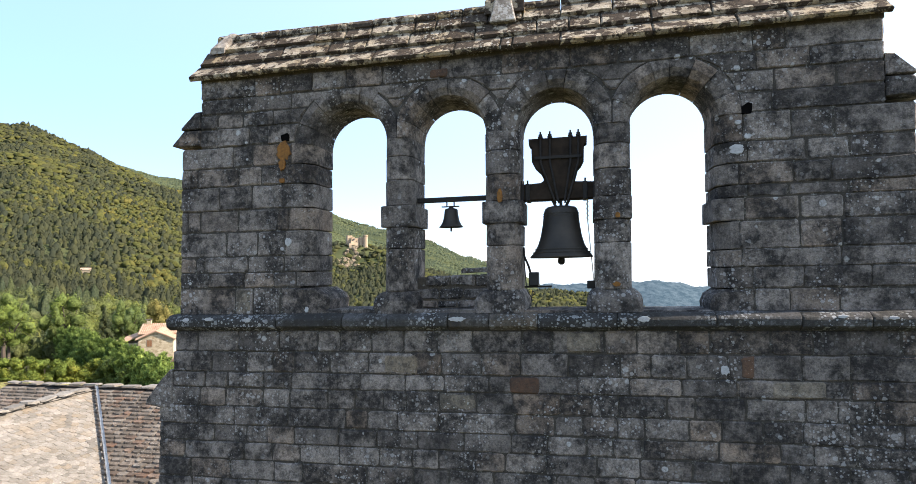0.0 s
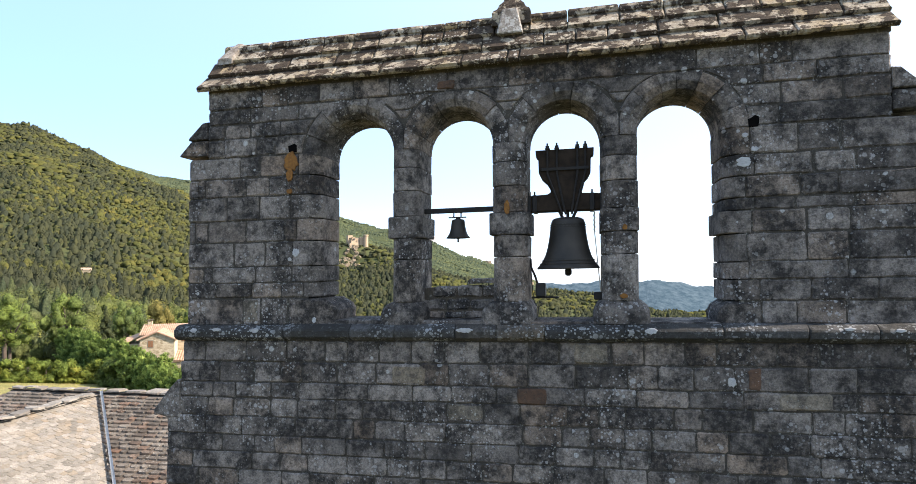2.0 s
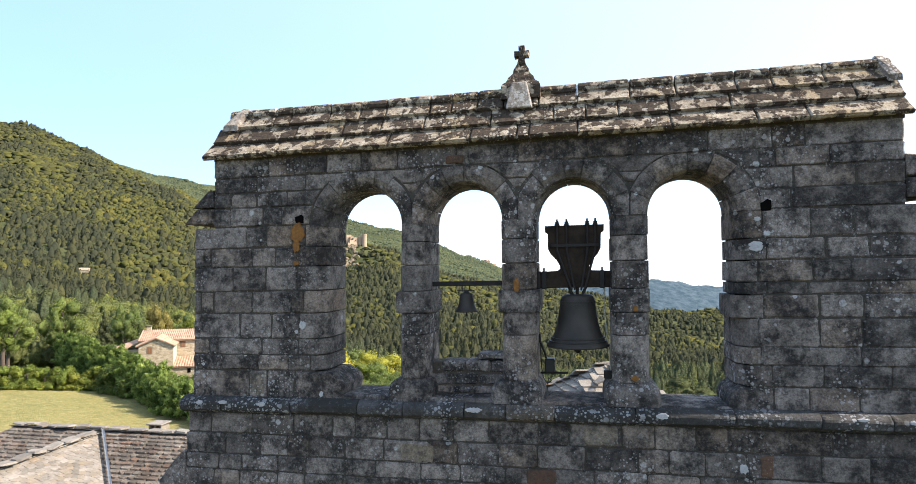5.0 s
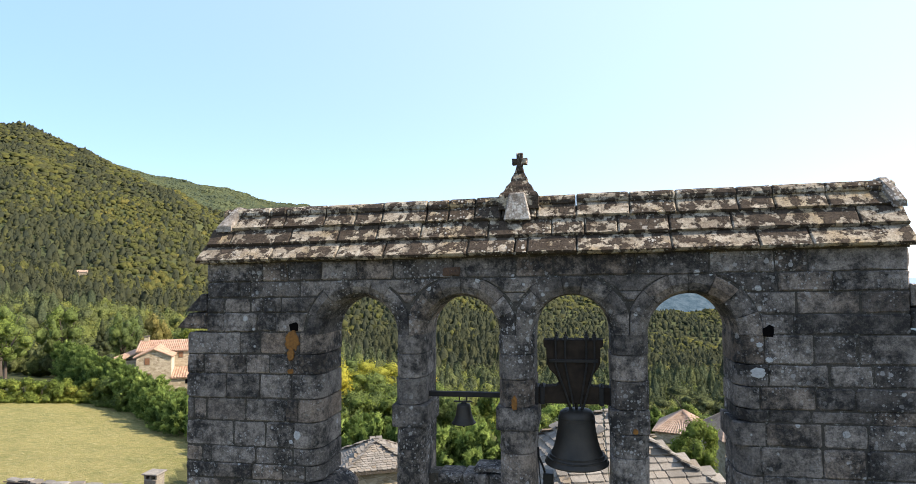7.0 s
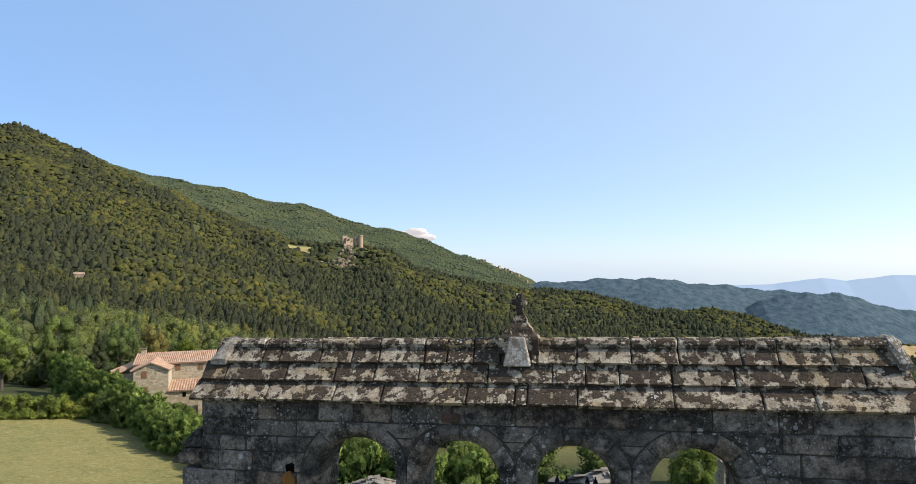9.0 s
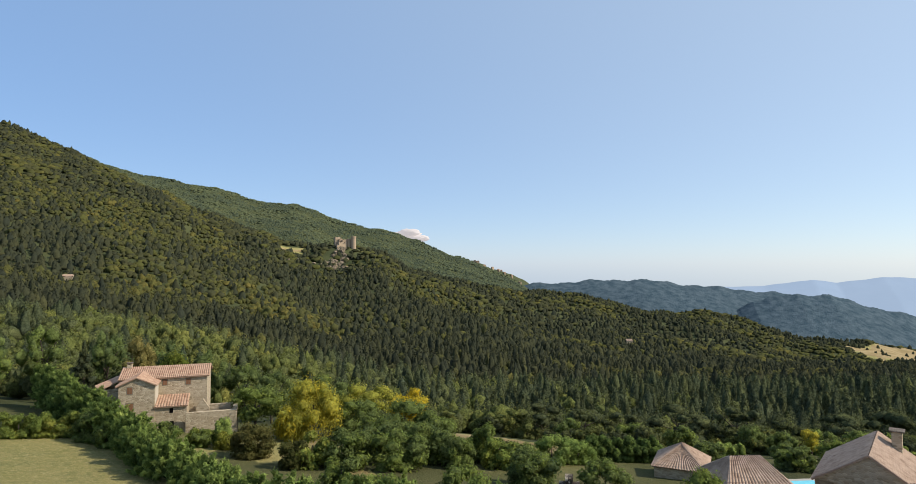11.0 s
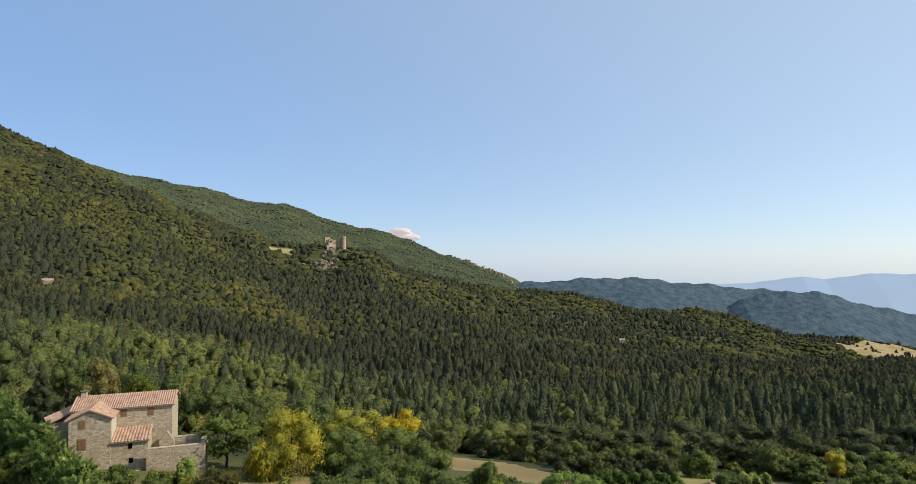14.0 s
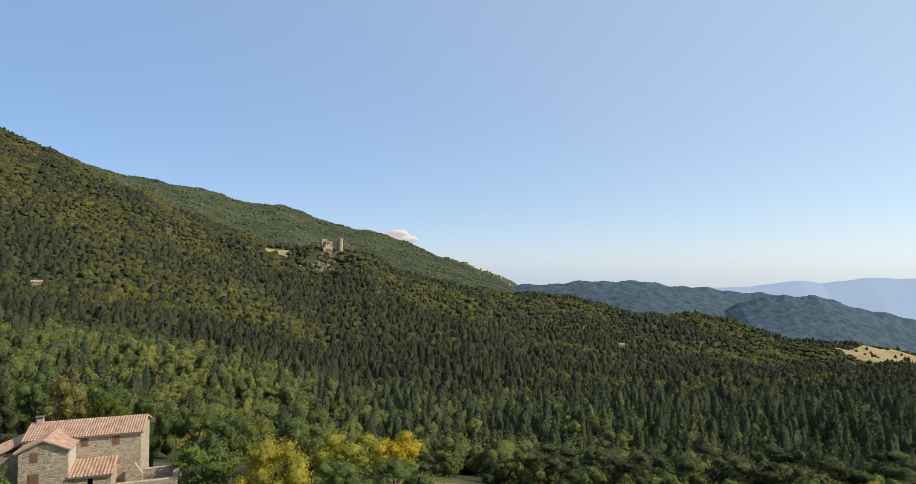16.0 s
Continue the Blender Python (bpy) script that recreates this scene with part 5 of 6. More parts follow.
# ---- trees and hedges ----
def crown_mesh(blobs, per, size, tint, material, seed, aspect=1.3, up=0.25, fill=0.55, hang=0.0):
    """Leaf sprays on a cluster of lumps (x, y, z, rx, rz)."""
    rng = np.random.default_rng(seed)
    C, N, S, TI, O = [], [], [], [], []
    for x, y, z, rx, rz in blobs:
        d = rng.normal(size=(per, 3))
        d /= np.linalg.norm(d, axis=1, keepdims=True)
        r = rng.uniform(fill, 1.12, (per, 1))
        C.append(np.array([x, y, z]) + d * r * np.array([rx, rx, rz]) - np.array([0, 0, 1]) * hang * rz * rng.uniform(0, 1, (per, 1)) ** 2)
        N.append(d + np.array([0, 0, up]) + rng.normal(0, 0.45, (per, 3)))
        o = d + np.array([0, 0, 0.2]) + rng.normal(0, 0.22, (per, 3))
        O.append(o / np.linalg.norm(o, axis=1, keepdims=True))
        S.append(size * rng.uniform(0.6, 1.4, per))
        TI.append(np.full(per, tint + rng.normal(0, 0.1)) + rng.normal(0, 0.06, per))
    q = np.array(blobs)
    # hearts tinted darker than the sprays, painting the shade inside the crown
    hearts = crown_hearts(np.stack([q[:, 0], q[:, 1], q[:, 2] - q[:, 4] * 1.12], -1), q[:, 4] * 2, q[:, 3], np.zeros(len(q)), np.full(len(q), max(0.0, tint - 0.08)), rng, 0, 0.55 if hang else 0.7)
    down = np.array([0, 0, -1.0]) + rng.normal(0, 0.3, (per * len(blobs), 3)) if hang else None
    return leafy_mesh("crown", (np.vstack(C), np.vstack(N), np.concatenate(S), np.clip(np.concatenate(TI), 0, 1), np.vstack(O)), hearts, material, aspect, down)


def trunk_into(bm, base, top, r0, r1, seed, bends=3, sides=8):
    """A tapered, slightly crooked stem in one sweep."""
    rr = random.Random(seed)
    a, b = Vector(base), Vector(top)
    q = (b - a).to_track_quat("Z", "Y").to_matrix()
    rings = []
    for k in range(bends + 1):
        p = a.lerp(b, k / bends) + (Vector((rr.uniform(-1, 1), rr.uniform(-1, 1), 0)) * r0 * 0.5 if k else Vector((0, 0, 0)))
        r = r0 + (r1 - r0) * k / bends
        rings.append([bm.verts.new(p + q @ Vector((r * math.cos(2 * math.pi * i / sides), r * math.sin(2 * math.pi * i / sides), 0))) for i in range(sides)])
    for lo, hi in zip(rings, rings[1:]):
        for i in range(sides):
            j = (i + 1) % sides
            bm.faces.new((lo[i], lo[j], hi[j], hi[i]))
    bm.faces.new(rings[-1])
    return bm


seeds = iter(range(100, 4000))


def tree(name, x, y, h, r, material, tint, label, category="tree", form="round", density=1.0, size=0.42, group="", stem=0.22):
    """A tree or shrub: forked trunk and a crown of many leaf sprays in uneven lumps."""
    s = next(seeds)
    rr = random.Random(s)
    z = float(land(x, y))
    ob = thing(name, (x, y, z), label, category, group)
    bm = fresh()
    r0 = max(0.06, 0.03 * h)
    trunk_into(bm, (x, y, z - 0.3), (x, y, z + h * 0.55), r0, r0 * 0.5, s)
    part("trunk", bm, M_BARK, ob)
    for k in range(5 if form == "round" else 0):
        a = k * 1.26 + rr.uniform(0, 0.8)
        part("limb", trunk_into(fresh(), (x, y, z + h * rr.uniform(0.2, 0.5)), (x + math.cos(a) * r * 0.65, y + math.sin(a) * r * 0.65, z + h * rr.uniform(0.5, 0.85)), r0 * 0.45, r0 * 0.12, s + k, 2, 6), M_BARK, ob)
    blobs = []
    if form == "cone":
        n = int(16 * density) + 6
        for k in range(n):
            f = (k + 0.5) / n
            a = k * 2.4
            q = r * (1 - f) * 0.62
            blobs.append((x + math.cos(a) * q, y + math.sin(a) * q, z + h * (0.08 + 0.88 * f), max(0.25, r * (1 - f) * 0.55 + 0.15), h * 0.09))
    else:
        low = {"round": stem, "shrub": 0.02, "willow": 0.08}[form]
        n = int((15 if form != "willow" else 20) * density) + 4
        for k in range(n):
            a, e = k * 2.4 + rr.uniform(-0.5, 0.5), rr.uniform(-0.9, 1)
            q = math.sqrt(max(0, 1 - e * e)) * rr.uniform(0.5, 0.85)
            c = low + (1 - low) * 0.5
            if form == "shrub":
                c = 0.44
            blobs.append((x + math.cos(a) * q * r, y + math.sin(a) * q * r, z + h * (c + 0.36 * (1 - low) * e), r * rr.uniform(0.26, 0.44), h * rr.uniform(0.11, 0.18) * (1.5 if form == "willow" else 1.25 if form == "shrub" else 1)))
    if form == "shrub":      # leafy to the ground
        for k in range(6):
            a = k * 1.05 + rr.uniform(-0.3, 0.3)
            blobs.append((x + math.cos(a) * r * 0.55, y + math.sin(a) * r * 0.55, z + h * 0.15, r * rr.uniform(0.36, 0.48), h * 0.17))
    me = crown_mesh(blobs, int(160 * (0.42 / size) ** 1.2), size * 0.55, tint, material, s, 2.4 if form == "willow" else 1.4, hang=1.3 if form == "willow" else 0.0)
    crown = new("crown", me)
    crown.parent = ob
    crown.matrix_parent_inverse = ob.matrix_world.inverted()
    return ob


OAK = "dark evergreen holm oak with a broad rounded crown"
tree("willow", -33.6, 70.6, 8.6, 4.4, M_YELLOW, 0.58, "yellow-green willow with drooping sprays in the garden", form="willow", size=0.26)
tree("willow", -35.6, 67.6, 4.6, 2.2, M_YELLOW, 0.58, "small yellowing willow beside the track", form="willow", size=0.34)
tree("maple", -32.1, 86.7, 7.8, 4.8, M_YELLOW, 0.44, "green maple starting to turn yellow", size=0.42)
tree("maple", -28.0, 98.6, 7.6, 3.9, M_YELLOW, 0.85, "bright yellow autumn maple beyond the garden", size=0.42)
tree("maple", -43.3, 72.4, 7.0, 3.9, M_GARDEN, 0.5, "mid-green broad tree behind the terrace", size=0.42)
for x, y, h, r in ((-22.9, 78.3, 6.5, 4.0), (-28.7, 75.1, 6.2, 3.6), (-18.0, 75.5, 5.2, 3.0), (-25.0, 69.5, 4.4, 2.2), (-22.2, 67.4, 4.8, 2.3), (-19.4, 65.6, 4.8, 2.4), (-16.8, 64.0, 4.6, 2.3), (-14.2, 62.6, 4.2, 2.2), (-11.8, 61.0, 3.8, 2.0)):
    tree("bay_tree", x, y, h, r, M_GARDEN, 0.4, "dark green bushy bay trees beside the lane", form="shrub", group="shrubs beside the lane", size=0.34)
for x, y, h, r, t in ((-9.2, 66.0, 4.8, 2.0, 0.5), (-11.0, 68.3, 2.6, 2.4, 0.45), (-5.0, 64.3, 3.2, 2.4, 0.4), (-14.8, 64.0, 2.6, 2.0, 0.38), (-8.0, 72.5, 2.2, 2.0, 0.35)):
    tree("laurel", x, y, h, r, M_GARDEN, t, "leafy green laurel bush in the garden", "bush", "shrub", group="garden bushes")
for x, y, h, r in ((-1.6, 70.0, 3.6, 2.6), (1.6, 71.6, 3.8, 2.4)):
    tree("thuja", x, y, h, r, M_HEDGE, 0.6, "feathery bright green thuja in the garden", "bush", "shrub", size=0.36)
for k in range(6):
    tree("hedge_bush", 3.6 + k * 1.5, 75.0 + k * 0.25, 3.6, 1.4, M_HEDGE, 0.25, "clipped dark conifer hedge", "hedge", "shrub", group="dark clipped hedge", density=0.6)
tree("tamarisk", 10.6, 43.8, 5.7, 2.0, M_GARDEN, 0.55, "grey-green feathery tamarisk in front of the tiled roof", form="shrub", size=0.26, density=1.4)
tree("sapling", 40.2, 104.4, 4.6, 1.7, M_YELLOW, 0.6, "yellowing young tree on the lawn", size=0.32, density=0.6)
for x, y in ((22.0, 85.9), (23.2, 86.1), (24.4, 86.3)):
    tree("box_bush", x, y, 2.6, 0.9, M_HEDGE, 0.85, "bright green clipped bush", "bush", "shrub", group="bright clipped bushes", density=0.5)
tree("smoke_bush", -34.1, 55.8, 3.9, 2.4, M_BROWN, 0.4, "brown-leaved bush by the garden track", "bush", "shrub", size=0.34)
tree("shrub", -40.9, 60.6, 3.6, 1.2, M_HEDGE, 0.75, "light green shrub under the terrace wall", "bush", "shrub", size=0.34)
tree("shrub", -27.7, 52.9, 3.2, 1.7, M_BROWN, 0.15, "dark brownish bush at the lawn edge", "bush", "shrub", size=0.34)
tree("shrub", -39.2, 58.4, 2.2, 1.2, M_YELLOW, 0.3, "yellow-green shrub at the terrace foot", "bush", "shrub", size=0.3)
tree("birch", -68.8, 80.7, 13.0, 2.9, M_BROWN, 1.0, "tall tree with thin orange-brown autumn leaves", size=0.36, density=0.8)
tree("ash_tree", -61.9, 80.0, 10.6, 2.8, M_YELLOW, 0.15, "yellow-green tree behind the farmhouse", size=0.4)
tree("blue_spruce", -83.4, 85.1, 11.4, 3.3, M_WOODS, 0.12, "dark blue-green spruce behind the hedge", form="cone", size=0.3)
for x, y, h, r, t in ((-87.3, 94.5, 15, 4.0, 0.3), (-76.0, 92.0, 12, 3.6, 0.42), (-70.0, 90.5, 13, 3.4, 0.2), (-61.4, 88.0, 11.6, 3.4, 0.3), (-54.6, 88.5, 9.5, 3.9, 0.36), (-48.0, 86.0, 9, 3.6, 0.3), (-41.0, 92.0, 9, 4.0, 0.4), (-95.0, 88.0, 14, 4.0, 0.42), (-102.0, 82.0, 13, 4.2, 0.35), (-94.0, 76.0, 10, 3.6, 0.5)):
    tree("oak", x, y, h, r, M_GARDEN, t, "tall green woodland oak behind the farmhouse", group="trees behind the farmhouse", size=0.36)
for x, y, h, r in ((-5.1, 114.2, 7.5, 5.2), (3.4, 119.9, 7.5, 5.6), (10.9, 118.2, 6.8, 5.0), (21.5, 119.2, 9.0, 6.8), (33.3, 123.5, 9.5, 6.4), (43.0, 128.4, 8.0, 5.4), (55.9, 133.0, 9.5, 6.6), (67.2, 136.0, 11, 6.6), (78, 132, 10, 6)):
    tree("holm_oak", x, y, h, r, M_WOODS, 0.24, OAK, group="holm oaks along the valley", size=0.46, stem=0.05)
for x, y, h, r, t in ((30.7, 102.6, 5, 2.8, 0.38), (33.7, 98.1, 4.2, 2.2, 0.3), (31.7, 91.5, 2.6, 1.6, 0.3), (50, 110, 5, 3, 0.4), (58, 104, 5, 3, 0.35), (18.5, 98.5, 4.4, 2.6, 0.42), (10.5, 100.0, 4.6, 2.8, 0.35), (0.5, 101.0, 4.6, 3.0, 0.4), (46, 116, 5, 3, 0.5)):
    tree("shrub", x, y, h, r, M_GARDEN, t, "leafy green bush beyond the gardens", "bush", "shrub", group="bushes beyond the gardens", size=0.5)
scatter = random.Random(77)
spots_taken = [(-13, 84, 5), (-16, 96, 8), (-9, 91, 8), (-20, 101, 7), (-3, 86, 6), (-10, 79, 7), (-6, 73, 4), (13, 66.5, 5), (15.4, 49.2, 5), (27.6, 54.5, 8), (24.5, 44, 6), (23.5, 62.5, 6), (30, 92, 9), (40, 100, 4), (-16, 101, 9), (-31, 62.5, 8.5), (-28, 68, 4), (33, 89, 6), (0, 68, 5), (5, 72, 5), (11, 73, 5), (0, 62, 4), (6, 64, 5)]
for k in range(150):
    v = scatter.uniform(58, 126)
    x, y = at_uv(scatter.uniform(-0.3, 0.82) * v, v)
    if any(math.hypot(x - a, y - b) < c for a, b, c in spots_taken):
        continue
    spots_taken.append((x, y, 2.1))
    h = scatter.uniform(2.2, 4.6) + (1.6 if v > 105 else 0)
    tree("shrub", x, y, h, h * scatter.uniform(0.55, 0.8), M_GARDEN if v < 82 else M_WOODS, scatter.choice((0.22, 0.3, 0.36, 0.42, 0.5, 0.6)), "leafy green bush in the rough gardens", "bush", "shrub", group="bushes in the rough gardens", size=0.5, density=0.6)
for x, y, h, r, t in ((-46.0, 56.5, 3.0, 1.9, 0.45), (-50.5, 54.0, 3.4, 2.0, 0.35), (-54.5, 55.5, 3.6, 2.1, 0.4), (-42.5, 58.5, 2.4, 1.5, 0.5)):
    tree("laurel", x, y, h, r, M_GARDEN, t, "leafy green bush at the foot of the farmhouse", "bush", "shrub", group="bushes by the farmhouse", size=0.36)
tree("hazel", -69.4, 50.0, 8.0, 2.3, M_YELLOW, 0.42, "yellow-green hazel at the meadow edge", form="shrub", size=0.3)
for k in range(8):
    tree("bramble", -68.5 + k * 1.45, 49.0 + k * 1.15, 3.0 + 0.4 * math.sin(k * 3), 1.7, M_GARDEN, 0.62, "low straggly bramble hedge along the meadow", "bush", "shrub", group="low meadow hedge", size=0.3, density=0.6)


def cypress(x, y, h, r):
    """One plant of the tall hedge: plumes of feathery sprays reaching up and out from a heart coloured dark as inner
    shade.
    """
    s = next(seeds)
    rng = np.random.default_rng(s)
    z = float(land(x, y))
    ob = thing("cypress", (x, y, z), "tall feathery green cypress in an unclipped hedge", "hedge", "tall cypress hedge")
    part("trunk", trunk_into(fresh(), (x, y, z - 0.3), (x, y, z + h * 0.8), 0.16, 0.05, s), M_BARK, ob)
    plumes, per = 90, 72
    th, f = rng.uniform(0, 6.283, plumes), rng.uniform(0.02, 1, plumes) ** 0.85
    wide = r * np.sqrt(np.clip(1 - f ** 2.4, 0.03, 1))
    root = np.stack([x + 0.5 * wide * np.cos(th), y + 0.5 * wide * np.sin(th), z + h * 0.88 * f], -1)
    aim = np.stack([np.cos(th), np.sin(th), rng.uniform(0.45, 1.0, plumes) + 0.9 * f], -1) + rng.normal(0, 0.18, (plumes, 3))
    aim /= np.linalg.norm(aim, axis=1, keepdims=True)
    reach = rng.uniform(0.8, 1.5, plumes) * (0.6 + 0.25 * r)
    t = rng.uniform(0, 1, (plumes, per))
    c = root[:, None] + aim[:, None] * (t * reach[:, None])[..., None] + rng.normal(0, 1, (plumes, per, 3)) * (0.15 * (1 - t) + 0.05)[..., None]
    c[..., 2] -= 0.22 * t ** 2
    out = 0.7 * (c - (root + aim * 0.3 * reach[:, None])[:, None]) + 0.7 * np.stack([np.cos(th), np.sin(th), np.full(plumes, 0.55)], -1)[:, None] + rng.normal(0, 0.2, (plumes, per, 3))
    out = (out / np.linalg.norm(out, axis=2, keepdims=True)).reshape(-1, 3)
    nor = out + rng.normal(0, 0.5, out.shape)
    # tint climbs along each plume: shade painted at its root, light at its tip
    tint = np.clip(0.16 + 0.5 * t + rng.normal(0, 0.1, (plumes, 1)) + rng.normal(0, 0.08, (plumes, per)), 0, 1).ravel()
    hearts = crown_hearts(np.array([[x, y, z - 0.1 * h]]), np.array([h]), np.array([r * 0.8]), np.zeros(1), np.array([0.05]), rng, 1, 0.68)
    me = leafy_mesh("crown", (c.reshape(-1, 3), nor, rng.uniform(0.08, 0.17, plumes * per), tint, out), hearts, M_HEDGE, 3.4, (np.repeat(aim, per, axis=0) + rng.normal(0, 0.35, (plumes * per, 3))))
    crown = new("crown", me)
    crown.parent = ob
    crown.matrix_parent_inverse = ob.matrix_world.inverted()


for k in range(26):
    f = k / 25
    cypress(-84 + 71 * f + math.sin(k * 7) * 0.5, 77.5 - 49 * f + math.sin(k * 5) * 0.5, max(2.0, 7.0 - 5.9 * f) + 0.5 * math.sin(k * 2.3), 2.2 + 0.35 * math.sin(k * 4.1))

for k in range(8):
    cypress(-19 + 2.3 * k, 29.0 + 0.45 * k + 0.4 * math.sin(k * 3), 5.2 + 0.5 * math.sin(k * 2.1), 2.0)
for x, y, h, r, t in ((3.5, 37, 2.6, 1.7, 0.42), (-0.5, 41, 3.4, 2.2, 0.35), (8.0, 38.5, 2.0, 1.5, 0.38), (-8, 45, 4, 2.6, 0.4), (-14, 41, 3.6, 2.2, 0.5), (17, 41, 4, 2.4, 0.35), (-20, 47, 3.4, 2.2, 0.42), (4, 52, 4, 2.6, 0.38), (-3, 55, 4, 2.6, 0.33)):
    tree("laurel", x, y, h, r, M_GARDEN, t, "leafy green laurel bush behind the church", "bush", "shrub", group="bushes behind the church")

# ---- buildings ----
def house_wall_material():
    """Coursed rubble seen from afar: stones of several tans with pale joints."""
    n = Nodes("rubble house wall")
    sep = n.node("ShaderNodeVectorMath")
    sep.operation = "MULTIPLY"
    n.t.links.new(n.pos, sep.inputs[0])
    sep.inputs[1].default_value = (1, 1, 2.0)
    v = n.t.nodes.new("ShaderNodeTexVoronoi")
    v.inputs["Scale"].default_value = 2.5
    n.t.links.new(sep.outputs[0], v.inputs["Vector"])
    e = n.t.nodes.new("ShaderNodeTexVoronoi")
    e.feature = "DISTANCE_TO_EDGE"
    e.inputs["Scale"].default_value = 2.5
    n.t.links.new(sep.outputs[0], e.inputs["Vector"])
    pick = n.node("ShaderNodeSeparateColor", Color=v.outputs["Color"]).outputs[0]
    c = n.mix(pick, (0.27, 0.21, 0.135), (0.48, 0.4, 0.29))
    c = n.mix(n.ramp(n.noise(0.6, 5), 0.4, 0.7, 0.0, 0.5), c, (0.4, 0.33, 0.23))
    c = n.mix(n.ramp(e.outputs["Distance"], 0.0, 0.06, 1.0, 0.0), c, (0.4, 0.34, 0.25))
    return n.done(c, 0.95, n.ramp(e.outputs["Distance"], 0.0, 0.14), 0.45, 0.05, spec=0.1)


M_HOUSE = house_wall_material()


def placed(local, at, turn):
    """Move a bmesh built on local axes to its place."""
    bmesh.ops.transform(local, matrix=pose(*at, 0, 0, turn), verts=local.verts[:])
    return local


def wall_outline(points, y0, y1, at, turn, name, parent, material=None, label=""):
    return part(name, placed(prism_into(fresh(), points, y0, y1), at, turn), material or M_HOUSE, parent, label)


def tiled(parent, at, turn, a, b, c, d, pitch=0.26, name="roof", rowlen=0.42, thick=0.12, material=None):
    """A canal-tiled slope between the ridge a-b and the eave d-c (local corners): rounded columns of lapped tiles."""
    a, b, c, d = (Vector(p) for p in (a, b, c, d))
    n = max(2, int((c - d).length / pitch))
    bm = fresh()
    up = (b - a).cross(d - a).normalized()
    if up.z < 0:
        up = -up
    for k in range(n):
        f0, f1 = k / n, (k + 1) / n
        rows = max(2, int((d - a).length / rowlen))
        for r in range(rows):
            g0, g1 = r / rows, min(1.0, (r + 1.12) / rows)
            lift = 0.03
            strip = []
            for g, hgt in ((g0, 0.0), (g1, lift)):
                l0, l1 = a.lerp(b, f0).lerp(d.lerp(c, f0), g), a.lerp(b, f1).lerp(d.lerp(c, f1), g)
                strip.append([bm.verts.new(l0.lerp(l1, t) + up * (math.sin(t * math.pi) * 0.085 + hgt)) for t in (0.02, 0.25, 0.5, 0.75, 0.98)])
            for i in range(4):
                bm.faces.new((strip[0][i], strip[0][i + 1], strip[1][i + 1], strip[1][i]))
    slab = [v for p in (a, b, c, d) for v in (p,)]
    low = [bm.verts.new(p - up * thick) for p in slab]
    top = [bm.verts.new(p - up * 0.005) for p in slab]
    bm.faces.new(top)
    bm.faces.new(low[::-1])
    for i in range(4):
        j = (i + 1) % 4
        bm.faces.new((top[j], top[i], low[i], low[j]))
    placed(bm, at, turn)
    bmesh.ops.recalc_face_normals(bm, faces=bm.faces[-6:])
    return tagged(part(name, bm, material or M_TILE_FAR, parent, "faded terracotta canal tile roof"), kind="stuff")


def opening(parent, at, turn, x, y, z, w, h, material, name="window", depth=0.1):
    """A shuttered window set in the wall with its own stone frame."""
    win = part(name, placed(boxed(x - w / 2 - 0.09, x + w / 2 + 0.09, y - 0.02, y + 0.1, z - h / 2 - 0.09, z + h / 2 + 0.11), at, turn), M_RUBBLE_MORTAR, parent, "window with brown wooden shutters")
    for s in (-1, 1):
        xa, xb = sorted((x + s * 0.012, x + s * w / 2))
        part("shutter", placed(boxed(xa, xb, y - 0.05, y, z - h / 2, z + h / 2, 0.01), at, turn), material, win)
    return win


